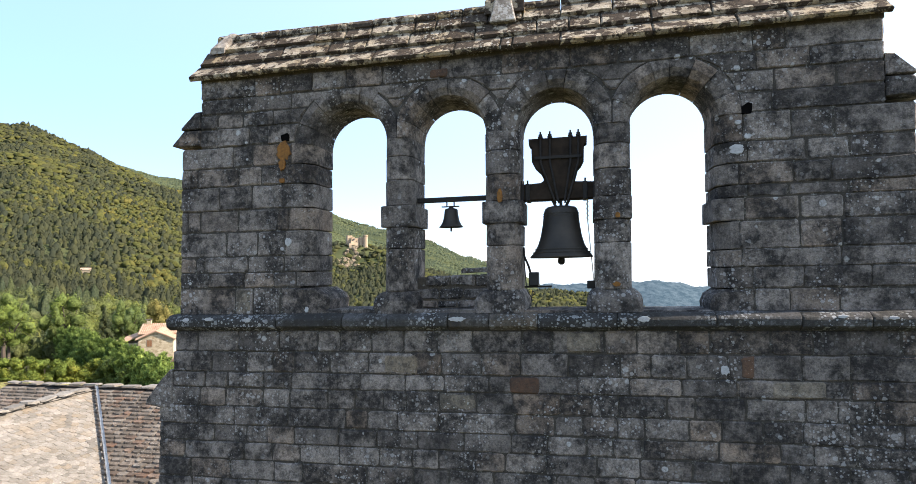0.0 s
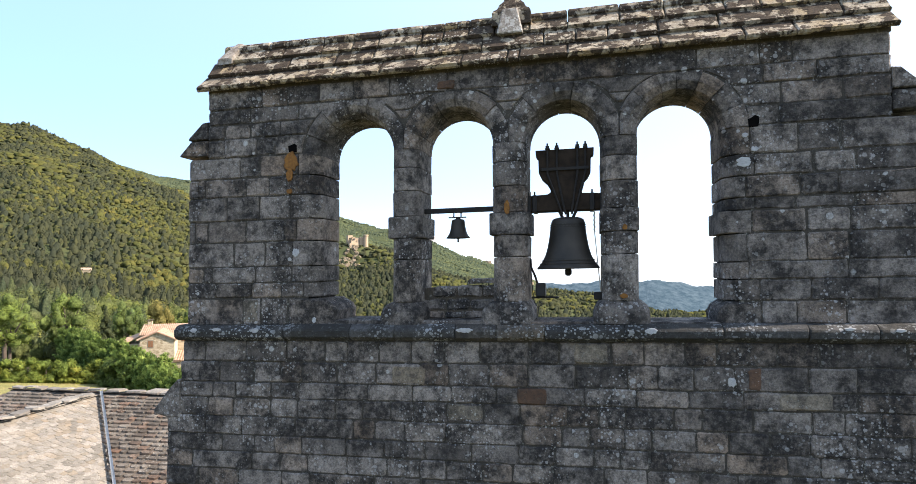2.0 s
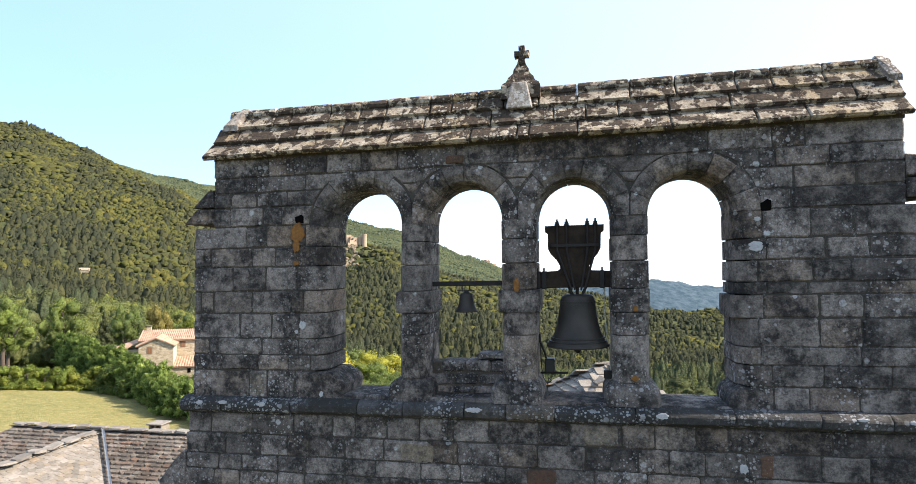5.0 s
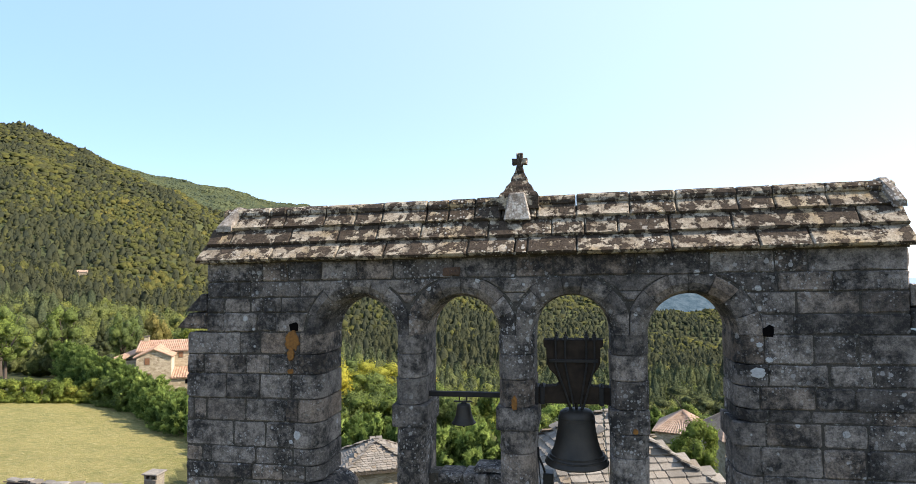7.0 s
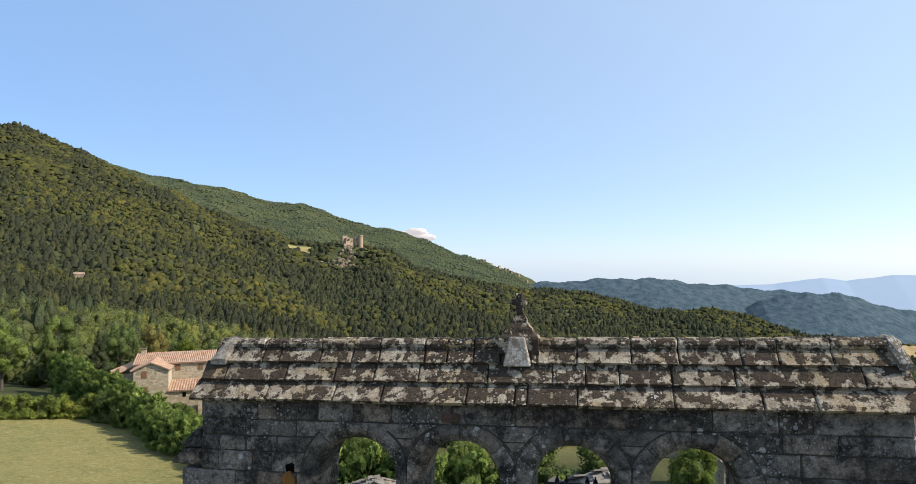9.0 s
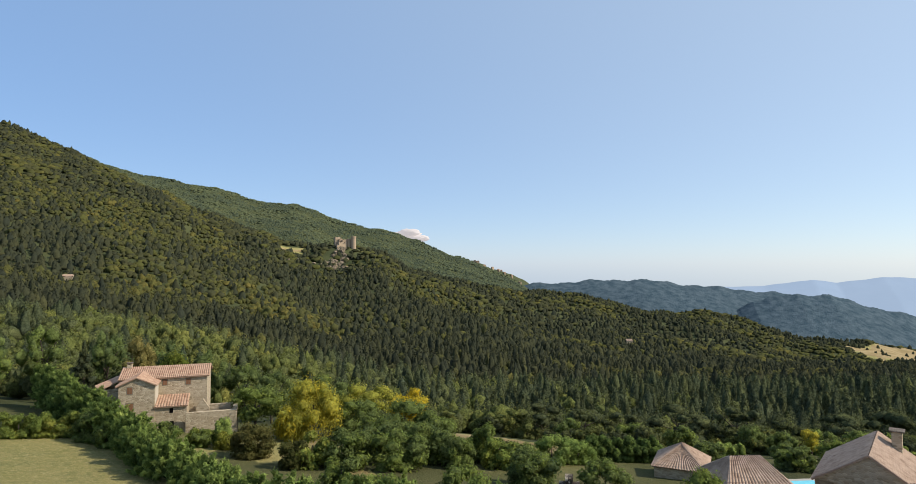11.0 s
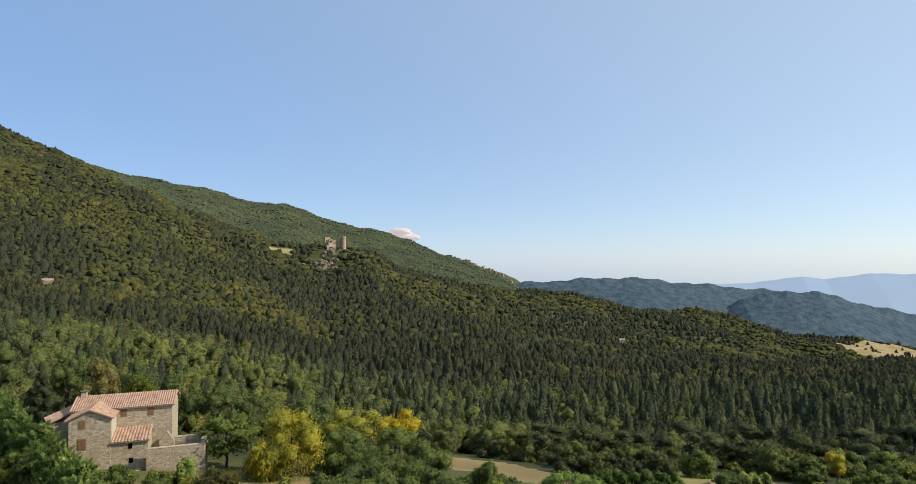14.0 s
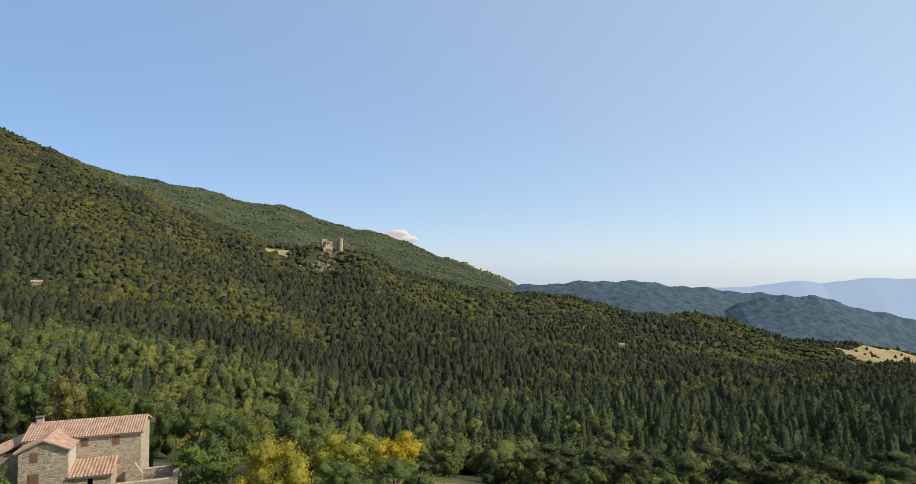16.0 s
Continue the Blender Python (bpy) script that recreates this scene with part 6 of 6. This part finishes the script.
def farmhouse():
    at, turn = (-56.4, 61.6, -9.5), 29
    ob = thing("farmhouse", at, "two-storey rubble stone farmhouse with terracotta tile roofs", "house")
    W = lambda pts, y0, y1, name="wall": wall_outline(pts, y0, y1, at, turn, name, ob)
    # front gabled block
    e, p = 9.3, 10.3
    W([(-0.4, 0), (3.95, 0), (3.95, e), (1.75, p), (-0.4, e)], 2.4, 2.9)
    W([(-0.4, 0), (0.1, 0), (0.1, e), (-0.4, e)], 2.9, 5.4)
    wall_outline([(3.45, 0), (3.95, 0), (3.95, e), (3.45, e)], 2.9, 5.4, at, turn, "wall", ob, M_PLASTER, "pale rendered side wall")
    tiled(ob, at, turn, (1.75, 2.1, p + 0.14), (1.75, 8.2, p + 0.14), (-0.75, 8.2, e), (-0.75, 2.1, e))
    tiled(ob, at, turn, (1.75, 2.1, p + 0.14), (1.75, 8.2, p + 0.14), (4.3, 8.2, e), (4.3, 2.1, e))
    # long main block
    e2, p2 = 9.75, 10.75
    W([(-1.0, 0), (10.2, 0), (10.2, e2), (-1.0, e2)], 5.4, 5.9)
    W([(-1.0, 0), (10.2, 0), (10.2, e2), (-1.0, e2)], 10.9, 11.4)
    for x in (-1.0, 9.7):
        bm = fresh()
        prism_into(bm, [(5.9, 0), (10.9, 0), (10.9, e2), (8.4, p2), (5.9, e2)], 0, 0.5)
        bmesh.ops.transform(bm, matrix=Matrix(((0, 1, 0, x), (1, 0, 0, 0), (0, 0, 1, 0), (0, 0, 0, 1))), verts=bm.verts[:])
        bmesh.ops.reverse_faces(bm, faces=bm.faces[:])
        part("wall", placed(bm, at, turn), M_HOUSE, ob)
    tiled(ob, at, turn, (-1.1, 8.4, p2 + 0.15), (10.5, 8.4, p2 + 0.15), (10.5, 5.1, e2 - 0.05), (-1.1, 5.1, e2 - 0.05))
    tiled(ob, at, turn, (-1.1, 8.4, p2 + 0.15), (10.5, 8.4, p2 + 0.15), (10.5, 11.7, e2 - 0.05), (-1.1, 11.7, e2 - 0.05))
    # lean-to in front
    W([(3.95, 0), (7.9, 0), (7.9, 6.25), (3.95, 6.25)], 2.5, 2.9)
    W([(7.4, 0), (7.9, 0), (7.9, 6.5), (7.4, 6.5)], 2.9, 5.4)
    tiled(ob, at, turn, (3.9, 5.4, 7.3), (8.0, 5.4, 7.3), (8.1, 2.2, 6.3), (3.9, 2.2, 6.3), 0.34)
    # small wing to the side
    W([(-3.9, 0), (-1.0, 0), (-1.0, 8.4), (-3.9, 8.4)], 6.0, 9.0, "wing_wall")
    tiled(ob, at, turn, (-2.0, 10.4, 9.45), (-1.05, 6.2, 9.45), (-3.3, 5.3, 8.5), (-4.6, 8.6, 8.5), 0.36)
    for x, z, w, h in ((0.95, 8.7, 0.6, 0.85), (0.95, 6.4, 0.8, 1.15)):
        opening(ob, at, turn, x, 2.4, z, w, h, M_SHUTTER)
    for x, z, w, h in ((4.75, 9.05, 0.55, 0.75), (7.75, 9.0, 0.6, 0.8)):
        opening(ob, at, turn, x, 5.4, z, w, h, M_SHUTTER)
    # vents are black panels on the wall, coloured as the shade within
    for x, z in ((6.0, 5.7), (6.1, 4.0)):
        part("vent_window", placed(boxed(x - 0.22, x + 0.22, 2.46, 2.6, z - 0.3, z + 0.3), at, turn), M_DARK, ob)
    ch = part("chimney", placed(boxed(-0.5, 0.1, 8.0, 8.6, 10.3, 11.3, 0.02), at, turn), M_HOUSE, ob)
    part("chimney_cap", placed(boxed(-0.6, 0.2, 7.9, 8.7, 11.5, 11.58, 0.02), at, turn), M_LAUZE_OLD, ch)
    for x in (-0.48, -0.02):
        part("cap_leg", placed(boxed(x, x + 0.1, 8.05, 8.55, 11.3, 11.5), at, turn), M_HOUSE, ch)
    # buttress and stepped terrace wall
    part("terrace_wall", placed(boxed(7.9, 14.4, 1.2, 1.75, 0.0, 5.5, 0.03), at, turn), M_HOUSE, ob, "stone terrace wall beside the farmhouse")
    part("terrace_wall", placed(boxed(13.85, 14.4, 1.76, 5.6, 0.0, 5.9, 0.03), at, turn), M_HOUSE, ob, "stone terrace wall beside the farmhouse")
    part("terrace_wall", placed(boxed(10.2, 13.84, 5.2, 5.7, 0.0, 5.6, 0.03), at, turn), M_HOUSE, ob, "stone terrace wall beside the farmhouse")
    part("parapet", placed(prism_into(fresh(), [(8.9, 4.6), (10.6, 4.6), (10.6, 5.4), (9.8, 6.6), (8.9, 5.5)], 4.2, 4.8), at, turn), M_HOUSE, ob, "small stone gable over a dark doorway")
    part("buttress", placed(boxed(6.6, 7.2, 1.3, 2.55, 0, 3.0, 0.04), at, turn), M_HOUSE, ob)


farmhouse()


def lauze_slope(parent, at, turn, width, run, rise, material, inside=None, single=0, row=0.17, name="roof_slab", wlo=0.22, whi=0.46, seed=1, thick=0.02):
    """Stone slates on a slope: eave along local x at y=0, climbing to y=run. The first ones are pieces of their own, the rest one mesh."""
    rr = random.Random(seed)
    bm_all = fresh()
    length = math.hypot(run, rise)
    n = int(length / row)
    ang = math.atan2(rise, run)
    tilt = Matrix.Rotation(ang - thick / row, 4, "X")
    place = pose(*at, 0, 0, turn)
    made = 0
    for k in range(n):
        s = k * row
        x = -rr.uniform(0, 0.3)
        while x < width:
            w = rr.uniform(wlo, whi)
            cx, cy, cz = x + w / 2, s * math.cos(ang), s * math.sin(ang)
            if inside is None or inside(cx, cy):
                t = rr.uniform(0.7, 1.05) * thick
                bm = fresh() if made < single else bm_all
                e = rr.uniform(0.02, 0.06)
                o = [(x + 0.004, e), (x + e * 1.3, 0), (x + w - e * 1.3, rr.uniform(-0.012, 0.012)), (x + w - 0.004, e), (x + w - 0.01, 0.36), (x + 0.01, 0.36)]
                lo = [bm.verts.new((px, py - 0.03, -t)) for px, py in o]
                hi = [bm.verts.new((px + (cx - px) * 0.03, py - 0.03 + 0.01 * (py < 0.1), 0.0)) for px, py in o]
                bm.faces.new(hi)
                bm.faces.new(lo[::-1])
                for i in range(6):
                    j = (i + 1) % 6
                    bm.faces.new((lo[i], lo[j], hi[j], hi[i]))
                m = place @ Matrix.Translation((0, cy, cz + t + rr.uniform(0, 0.006))) @ tilt @ Matrix.Translation((cx, 0, 0)) @ Matrix.Rotation(rr.uniform(-0.02, 0.02), 4, "Y") @ Matrix.Rotation(rr.uniform(-0.03, 0.03), 4, "Z") @ Matrix.Translation((-cx, 0, 0))
                for v in lo + hi:
                    v.co = m @ v.co
                if made < single:
                    part(name, bm, M_LAUZE_PIECE, parent)
                made += 1
            x += w
    if bm_all.verts:
        tagged(part("slate_covering", bm_all, material, parent), kind="stuff")
    else:
        bm_all.free()


def deck(parent, at, turn, width, run, rise, material=None, points=None):
    """Boards under the slates."""
    bm = fresh()
    pts = points or [(0, 0), (width, 0), (width, run), (0, run)]
    k = rise / run
    top = [bm.verts.new((x, y, y * k - 0.02)) for x, y in pts]
    low = [bm.verts.new((x, y, y * k - 0.16)) for x, y in pts]
    bm.faces.new(top)
    bm.faces.new(low[::-1])
    for i in range(len(pts)):
        j = (i + 1) % len(pts)
        bm.faces.new((low[i], low[j], top[j], top[i]))
    part("roof_deck", placed(bm, at, turn), material or M_MORTAR, parent)


def slab_into(bm, w, d, t, rr, m):
    """A rough flat stone with broken corners."""
    o = [(sx * w / 2 * rr.uniform(0.86, 1.0) + cx, sy * d / 2 * rr.uniform(0.8, 1.05)) for sx, sy, cx in ((-1, -0.5, 0), (-0.7, -1, 0), (0.6, -1, 0.02), (1, -0.4, 0), (1, 0.6, 0), (0.5, 1, 0), (-0.6, 1, 0), (-1, 0.5, 0))]
    lo = [bm.verts.new(m @ Vector((x, y, 0))) for x, y in o]
    hi = [bm.verts.new(m @ Vector((x * 0.95, y * 0.93, t + rr.uniform(-0.006, 0.006)))) for x, y in o]
    bm.faces.new(lo[::-1])
    bm.faces.new(hi)
    for i in range(8):
        j = (i + 1) % 8
        bm.faces.new((lo[i], lo[j], hi[j], hi[i]))


def presbytery():
    """The slated house beside the church: a main range and a wing that meets it in a lead-lined valley."""
    ob = thing("village_house", (-11, 4, 0), "stone village house with overlapping stone slate roofs", "house")
    k = 0.47
    zr, yr, xr = 6.5, 6.0, -10.5      # ridge heights and lines
    run = 5.2
    # main slope, facing south
    lauze_slope(ob, (-13.2, yr - run, zr - run * k), 0, 8.0, run, run * k, M_LAUZE_OLD, lambda x, y: (x - 13.2 > xr + (run - y) - 0.2) or (x - 13.2 < xr - (run - y) + 0.1), 0, 0.135, seed=3, wlo=0.15, whi=0.34, thick=0.036)
    deck(ob, (-13.2, yr - run, zr - run * k), 0, 8.0, run, run * k)
    # north slope
    lauze_slope(ob, (-5.2, yr + run, zr - run * k), 180, 8.0, run, run * k, M_LAUZE_OLD, None, 0, 0.22, seed=4)
    deck(ob, (-5.2, yr + run, zr - run * k), 180, 8.0, run, run * k)
    # wing: east slope, pale in the sun, and west slope
    wl = 9.5
    lauze_slope(ob, (xr + run, yr - wl, zr - 0.05 - run * k), 90, wl, run, run * k, M_LAUZE, lambda x, y: (run - y) < wl - x + 0.25 and 2.0 < x, 290, 0.095, seed=5, wlo=0.14, whi=0.25, thick=0.011)
    deck(ob, (xr + run, yr - wl, zr - 0.05 - run * k), 90, wl, run, run * k, None, [(0, 0), (wl - run, 0), (wl, run), (0, run)])
    lauze_slope(ob, (xr - run, yr, zr - 0.05 - run * k), -90, wl, run, run * k, M_LAUZE, lambda x, y: (run - y) < x + 0.1, 0, 0.22, seed=6)
    deck(ob, (xr - run, yr, zr - 0.05 - run * k), -90, wl, run, run * k, None, [(run, 0), (wl, 0), (wl, run), (0, run)])
    # ridge slabs
    rr = random.Random(9)
    x = -13.25
    while x < -5.2:
        w = rr.uniform(0.3, 0.6)
        bm = fresh()
        slab_into(bm, w, rr.uniform(0.2, 0.3), rr.uniform(0.025, 0.05), rr, pose(x + w / 2, yr + rr.uniform(-0.04, 0.04), zr + 0.03 + rr.uniform(0, 0.03), rr.uniform(-7, 7), rr.uniform(-4, 4), rr.uniform(-6, 6)))
        part("ridge_slab", bm, M_LAUZE_PIECE, ob)
        x += w
    y = yr - 0.3
    while y > yr - wl:
        w = rr.uniform(0.35, 0.7)
        bm = fresh()
        slab_into(bm, w, rr.uniform(0.3, 0.42), rr.uniform(0.03, 0.055), rr, pose(xr, y - w / 2, zr - 0.01 + rr.uniform(0, 0.03), rr.uniform(-3, 3), rr.uniform(-7, 7), 90 + rr.uniform(-6, 6)))
        part("ridge_slab", bm, M_LAUZE_PIECE, ob)
        y -= w
    # lead valley
    bm = fresh()
    a, b = Vector((xr + 0.1, yr - 0.1, zr + 0.02)), Vector((xr + run, yr - run, zr - run * k + 0.06))
    side = Vector((0.7, 0.7, 0)) * 0.032
    q = [bm.verts.new(p + s + Vector((0, 0, h))) for p in (a, b) for s, h in ((-side, 0.05), (Vector((0, 0, 0)), 0.03), (side, 0.05))]
    bm.faces.new((q[0], q[3], q[4], q[1]))
    bm.faces.new((q[1], q[4], q[5], q[2]))
    bmesh.ops.solidify(bm, geom=bm.faces[:], thickness=0.012)
    part("valley_flashing", bm, M_ZINC, ob, "grey metal flashing in the roof valley")
    part("wall", boxed(-12.8, -5.6, 1.4, yr + 4.6, -2.0, 4.25), M_HOUSE, ob)
    part("wall", boxed(-14.9, -6.1, -3.2, 1.39, -2.0, 4.2), M_HOUSE, ob)
    ch = part("chimney", boxed(-10.98, -10.56, 8.4, 8.8, 5.0, 5.84, 0.02), M_RUBBLE, ob)
    part("chimney_cap", boxed(-11.03, -10.51, 8.35, 8.85, 5.97, 6.015, 0.012), M_LAUZE, ch)
    for x in (-10.98, -10.8, -10.62):
        part("cap_leg", boxed(x, x + 0.06, 8.42, 8.78, 5.84, 5.97), M_RUBBLE, ch)
    # the old house stands a little askew to the church
    here = Matrix.Translation((xr, yr, 0))
    ob.matrix_world = here @ Matrix.Rotation(radians(2.0), 4, "Z") @ here.inverted() @ ob.matrix_world


presbytery()


def hip_slates(name, label, x, y, w, d, z, rise, turn, material, floor, seed, row=0.2, sizes=(0.16, 0.34, 0.026)):
    """A small building under a hipped stone-slate roof."""
    ob = thing(name, (x, y, floor), label, "house")
    for side in range(4):
        ww, dd = (w, d) if side % 2 == 0 else (d, w)
        ang = turn + 90 * side
        c, s = math.cos(radians(ang)), math.sin(radians(ang))
        ox, oy = x - c * ww / 2 + s * dd / 2, y - s * ww / 2 - c * dd / 2
        run = dd / 2
        lauze_slope(ob, (ox, oy, z - rise), ang, ww, run, rise, material, lambda a, b, ww=ww, run=run: b / run * ww / 2 - 0.06 < a < ww - b / run * ww / 2 + 0.06, 0, row, seed=seed + side, wlo=sizes[0], whi=sizes[1], thick=sizes[2])
        deck(ob, (ox, oy, z - rise), ang, ww, run, rise, None, [(0, 0), (ww, 0), (ww / 2, run)])
    part("wall", placed(boxed(-w / 2 + 0.3, w / 2 - 0.3, -d / 2 + 0.3, d / 2 - 0.3, floor - z, -rise - 0.02), (x, y, z), turn), M_HOUSE, ob)
    return ob


hip_slates("apse_house", "stone house with a hipped slate roof behind the gable", 2.6, 11.8, 5.2, 5.0, 7.75, 1.7, 20, M_LAUZE, -2, 31, 0.25, (0.3, 0.75, 0.05))
hip_slates("stone_shed", "small stone building with a pale hipped slate roof", -7.66, 19.3, 3.4, 3.2, 4.2, 0.95, 28, M_LAUZE, -4, 41, 0.13)


def tiled_house(name, label, x, y, w, d, eave, peak, turn, floor, hip=0.0, chimney=None):
    ob = thing(name, (x, y, floor), label, "house")
    at = (x, y, 0)
    wall_outline([(-w / 2, floor), (w / 2, floor), (w / 2, eave), (-w / 2, eave)], -d / 2, d / 2, at, turn, "wall", ob)
    for s in (-1, 1):
        tiled(ob, at, turn, (-w / 2 + hip - 0.2, 0, peak + 0.1), (w / 2 - hip + 0.2, 0, peak + 0.1), (w / 2 + 0.25, s * (d / 2 + 0.25), eave), (-w / 2 - 0.25, s * (d / 2 + 0.25), eave), 0.3, material=M_TILE_OLD)
    for s in (-1, 1):
        if hip:
            tiled(ob, at, turn, (s * (w / 2 - hip), -0.01, peak + 0.1), (s * (w / 2 - hip), 0.01, peak + 0.1), (s * (w / 2 + 0.25), d / 2 + 0.25, eave), (s * (w / 2 + 0.25), -d / 2 - 0.25, eave), 0.3, material=M_TILE_OLD)
        else:
            bm = fresh()
            prism_into(bm, [(-d / 2, eave - 0.3), (d / 2, eave - 0.3), (d / 2, eave), (0, peak), (-d / 2, eave)], 0, 0.4)
            bmesh.ops.transform(bm, matrix=Matrix(((0, 1, 0, (w / 2 - 0.4) if s > 0 else -w / 2), (1, 0, 0, 0), (0, 0, 1, 0), (0, 0, 0, 1))), verts=bm.verts[:])
            bmesh.ops.reverse_faces(bm, faces=bm.faces[:])
            part("gable_wall", placed(bm, at, turn), M_HOUSE, ob)
    if chimney:
        ch = part("chimney", placed(boxed(chimney[0] - 0.5, chimney[0] + 0.5, chimney[1] - 0.4, chimney[1] + 0.4, eave, peak + 0.6, 0.03), at, turn), M_HOUSE, ob)
        part("chimney_cap", placed(boxed(chimney[0] - 0.7, chimney[0] + 0.7, chimney[1] - 0.6, chimney[1] + 0.6, peak + 0.75, peak + 0.87, 0.02), at, turn), M_LAUZE_OLD, ch)
        for s in (-1, 1):
            part("cap_leg", placed(boxed(chimney[0] + s * 0.4 - 0.08, chimney[0] + s * 0.4 + 0.08, chimney[1] - 0.3, chimney[1] + 0.3, peak + 0.6, peak + 0.75), at, turn), M_HOUSE, ch)
    return ob


tiled_house("cottage", "low cottage with a pale tiled roof among the gardens", 13.3, 67.0, 5.6, 5.4, -6.8, -4.9, 75, -12, 2.5)
tiled_house("cottage", "low tiled outbuilding beside the pool", 15.4, 49.2, 5.4, 5.0, -2.4, -0.6, 15, -9, 1.5)
tiled_house("village_house", "village house with a weathered tiled roof and chimney", 27.6, 54.5, 9.0, 8.0, -3.1, -0.35, 62, -10, 0.0, (3.0, -1.6))
tiled_house("village_house", "lower tiled house beside the larger one", 24.5, 44.0, 7.0, 6.0, -2.4, -0.6, 20, -9, 0.0)
tiled_house("far_cottage", "lone pale cottage on the wooded hillside", -373, 379, 7, 5, 8.0, 9.6, 30, 3)
x, y = at_uv(0.29 * 790, 790)
tiled_house("far_cottage", "red-roofed house among the valley woods", x, y, 8, 6, float(land(x, y)) + 5.2, float(land(x, y)) + 7.2, 15, float(land(x, y)) - 1)
# hamlet on the saddle
for k in range(9):
    v = 2690 + 25 * math.sin(k * 3)
    u = (0.03 + 0.009 * k + 0.004 * math.sin(k * 5)) * v
    x, y = at_uv(u, v)
    z = float(land(x, y)) + 5 + 2 * math.sin(k * 2.1)
    ob = thing("hamlet_house", (x, y, z), "pale stone house in a distant hamlet", "house", "hamlet on the saddle")
    part("wall", placed(boxed(-6 - k % 3, 6, -4, 4, -22, 6), (x, y, z), 20 * k), M_CASTLE, ob)
    part("roof", placed(prism_into(fresh(), [(-7 - k % 3, 5.6), (7, 5.6), (7, 6), (0, 9), (-7 - k % 3, 6)], -4.5, 4.5), (x, y, z), 20 * k), M_TILE_FAR, ob)

# pool terrace
pool = thing("swimming_pool", (23.5, 62.0, -7.3), "turquoise swimming pool with pale stone edging", "pool")
gz = float(land(23.5, 62))
part("coping", placed(boxed(-4.2, 4.2, -2.6, 2.6, -0.6, 0.12, 0.02), (23.5, 62.5, gz), 15), M_PAVING, pool)
part("water", placed(boxed(-3.6, 3.6, -2.0, 2.0, 0.1, 0.135), (23.5, 62.5, gz), 15), M_POOL, pool)
# shed with an orange door
shed = thing("garden_shed", (-2.2, 22.5, 0), "small stone shed with an orange wooden door", "shed")
sz = float(land(-2.2, 22.5))
part("wall", placed(boxed(-1.2, 1.2, -1, 1, -0.5, 2.1), (-2.2, 23.0, sz), 10), M_PLASTER, shed)
part("door", placed(boxed(-1.1, -0.1, -1.05, -0.98, 0, 1.8), (-2.2, 23.0, sz), 10), M_DOOR, shed)
part("roof", placed(prism_into(fresh(), [(-1.4, 2.05), (1.4, 2.05), (1.4, 2.15), (-1.4, 2.55)], -1.2, 1.2), (-2.2, 23.0, sz), 10), M_LAUZE_OLD, shed)

# ---- castle on its knoll ----
cx, cy = at_uv(-196, 1030)
cz = float(land(cx, cy)) + 1.0
castle = thing("castle", (cx, cy, cz), "ruined ochre stone castle on a wooded knoll", "castle")


def rough_block(w, d, h, x, y, z, seed, crumble=2.0):
    """A ruined block with a broken top."""
    rr = random.Random(seed)
    bm = fresh()
    n = 7
    top = [(w / 2 - w * k / n, h + rr.uniform(-crumble, crumble * 0.4)) for k in range(n + 1)]
    prism_into(bm, [(-w / 2, -14), (w / 2, -14)] + top, -d / 2, d / 2)
    return placed(bm, (x, y, z), 42)


part("tower", rough_block(9, 8, 14.5, cx - 14.5, cy, cz, 1, 0.8), M_CASTLE, castle, "square ruined tower")
part("wall", rough_block(7, 6, 11, cx - 7.5, cy - 1, cz, 5, 1.6), M_CASTLE, castle)
part("keep", rough_block(12, 10, 9.5, cx + 1, cy - 3, cz, 2, 2.2), M_CASTLE, castle)
part("curtain_wall", rough_block(14, 4, 5.5, cx - 1, cy - 9, cz, 3, 1.2), M_CASTLE, castle)
part("annex", rough_block(10, 8, 2, cx - 5, cy - 14, cz - 2, 4, 1), M_CASTLE, castle)
part("wall", rough_block(8, 5, 11.5, cx + 9, cy - 2, cz, 7, 1.5), M_CASTLE, castle)
bm = turned_into(fresh(), [(4.6, -14), (4.1, 12), (4.7, 12.4), (4.7, 15.0), (3.8, 15.1)], 20, (cx + 16.5, cy - 2, cz))
part("round_tower", bm, M_CASTLE, castle, "round crenellated corner tower")
# castle windows: black boxes coloured as shaded openings, nothing cut out
for k, (dx, dz) in enumerate(((-13, 9), (0, 9), (3, 4), (-4, 4))):
    part("window", placed(boxed(-0.5, 0.5, -0.3, 0.3, -0.8, 0.8), (cx + dx, cy - 9.2 if k else cy - 4.2, cz + dz), 42), M_DARK, castle)


def outcrop(u, v, w, h, seed):
    rr = random.Random(seed)
    x, y = at_uv(u, v)
    z = float(land(x, y))
    bm = fresh()
    bmesh.ops.create_icosphere(bm, subdivisions=2, radius=1.0)
    for q in bm.verts:
        k = 1 + rr.uniform(-0.3, 0.3)
        q.co = Vector((q.co.x * w * k, q.co.y * w * 0.6 * k, q.co.z * h * k))
    tagged(mesh_object("rock_outcrop", placed(bm, (x, y, z + 1), 10), M_ROCK), "pale ochre rock outcrop below the castle", "rock", "rocks under the castle")


for k in range(78):
    rr = random.Random(500 + k)
    f = k / 78
    outcrop(-197 + rr.uniform(-9, 9) * (0.7 + 2.2 * f) + (rr.uniform(-50, 80) if f > 0.72 else 0), 1008 - 88 * f, rr.uniform(1.6, 5.5) * (0.7 + 0.5 * f), rr.uniform(1.8, 4.2), k)
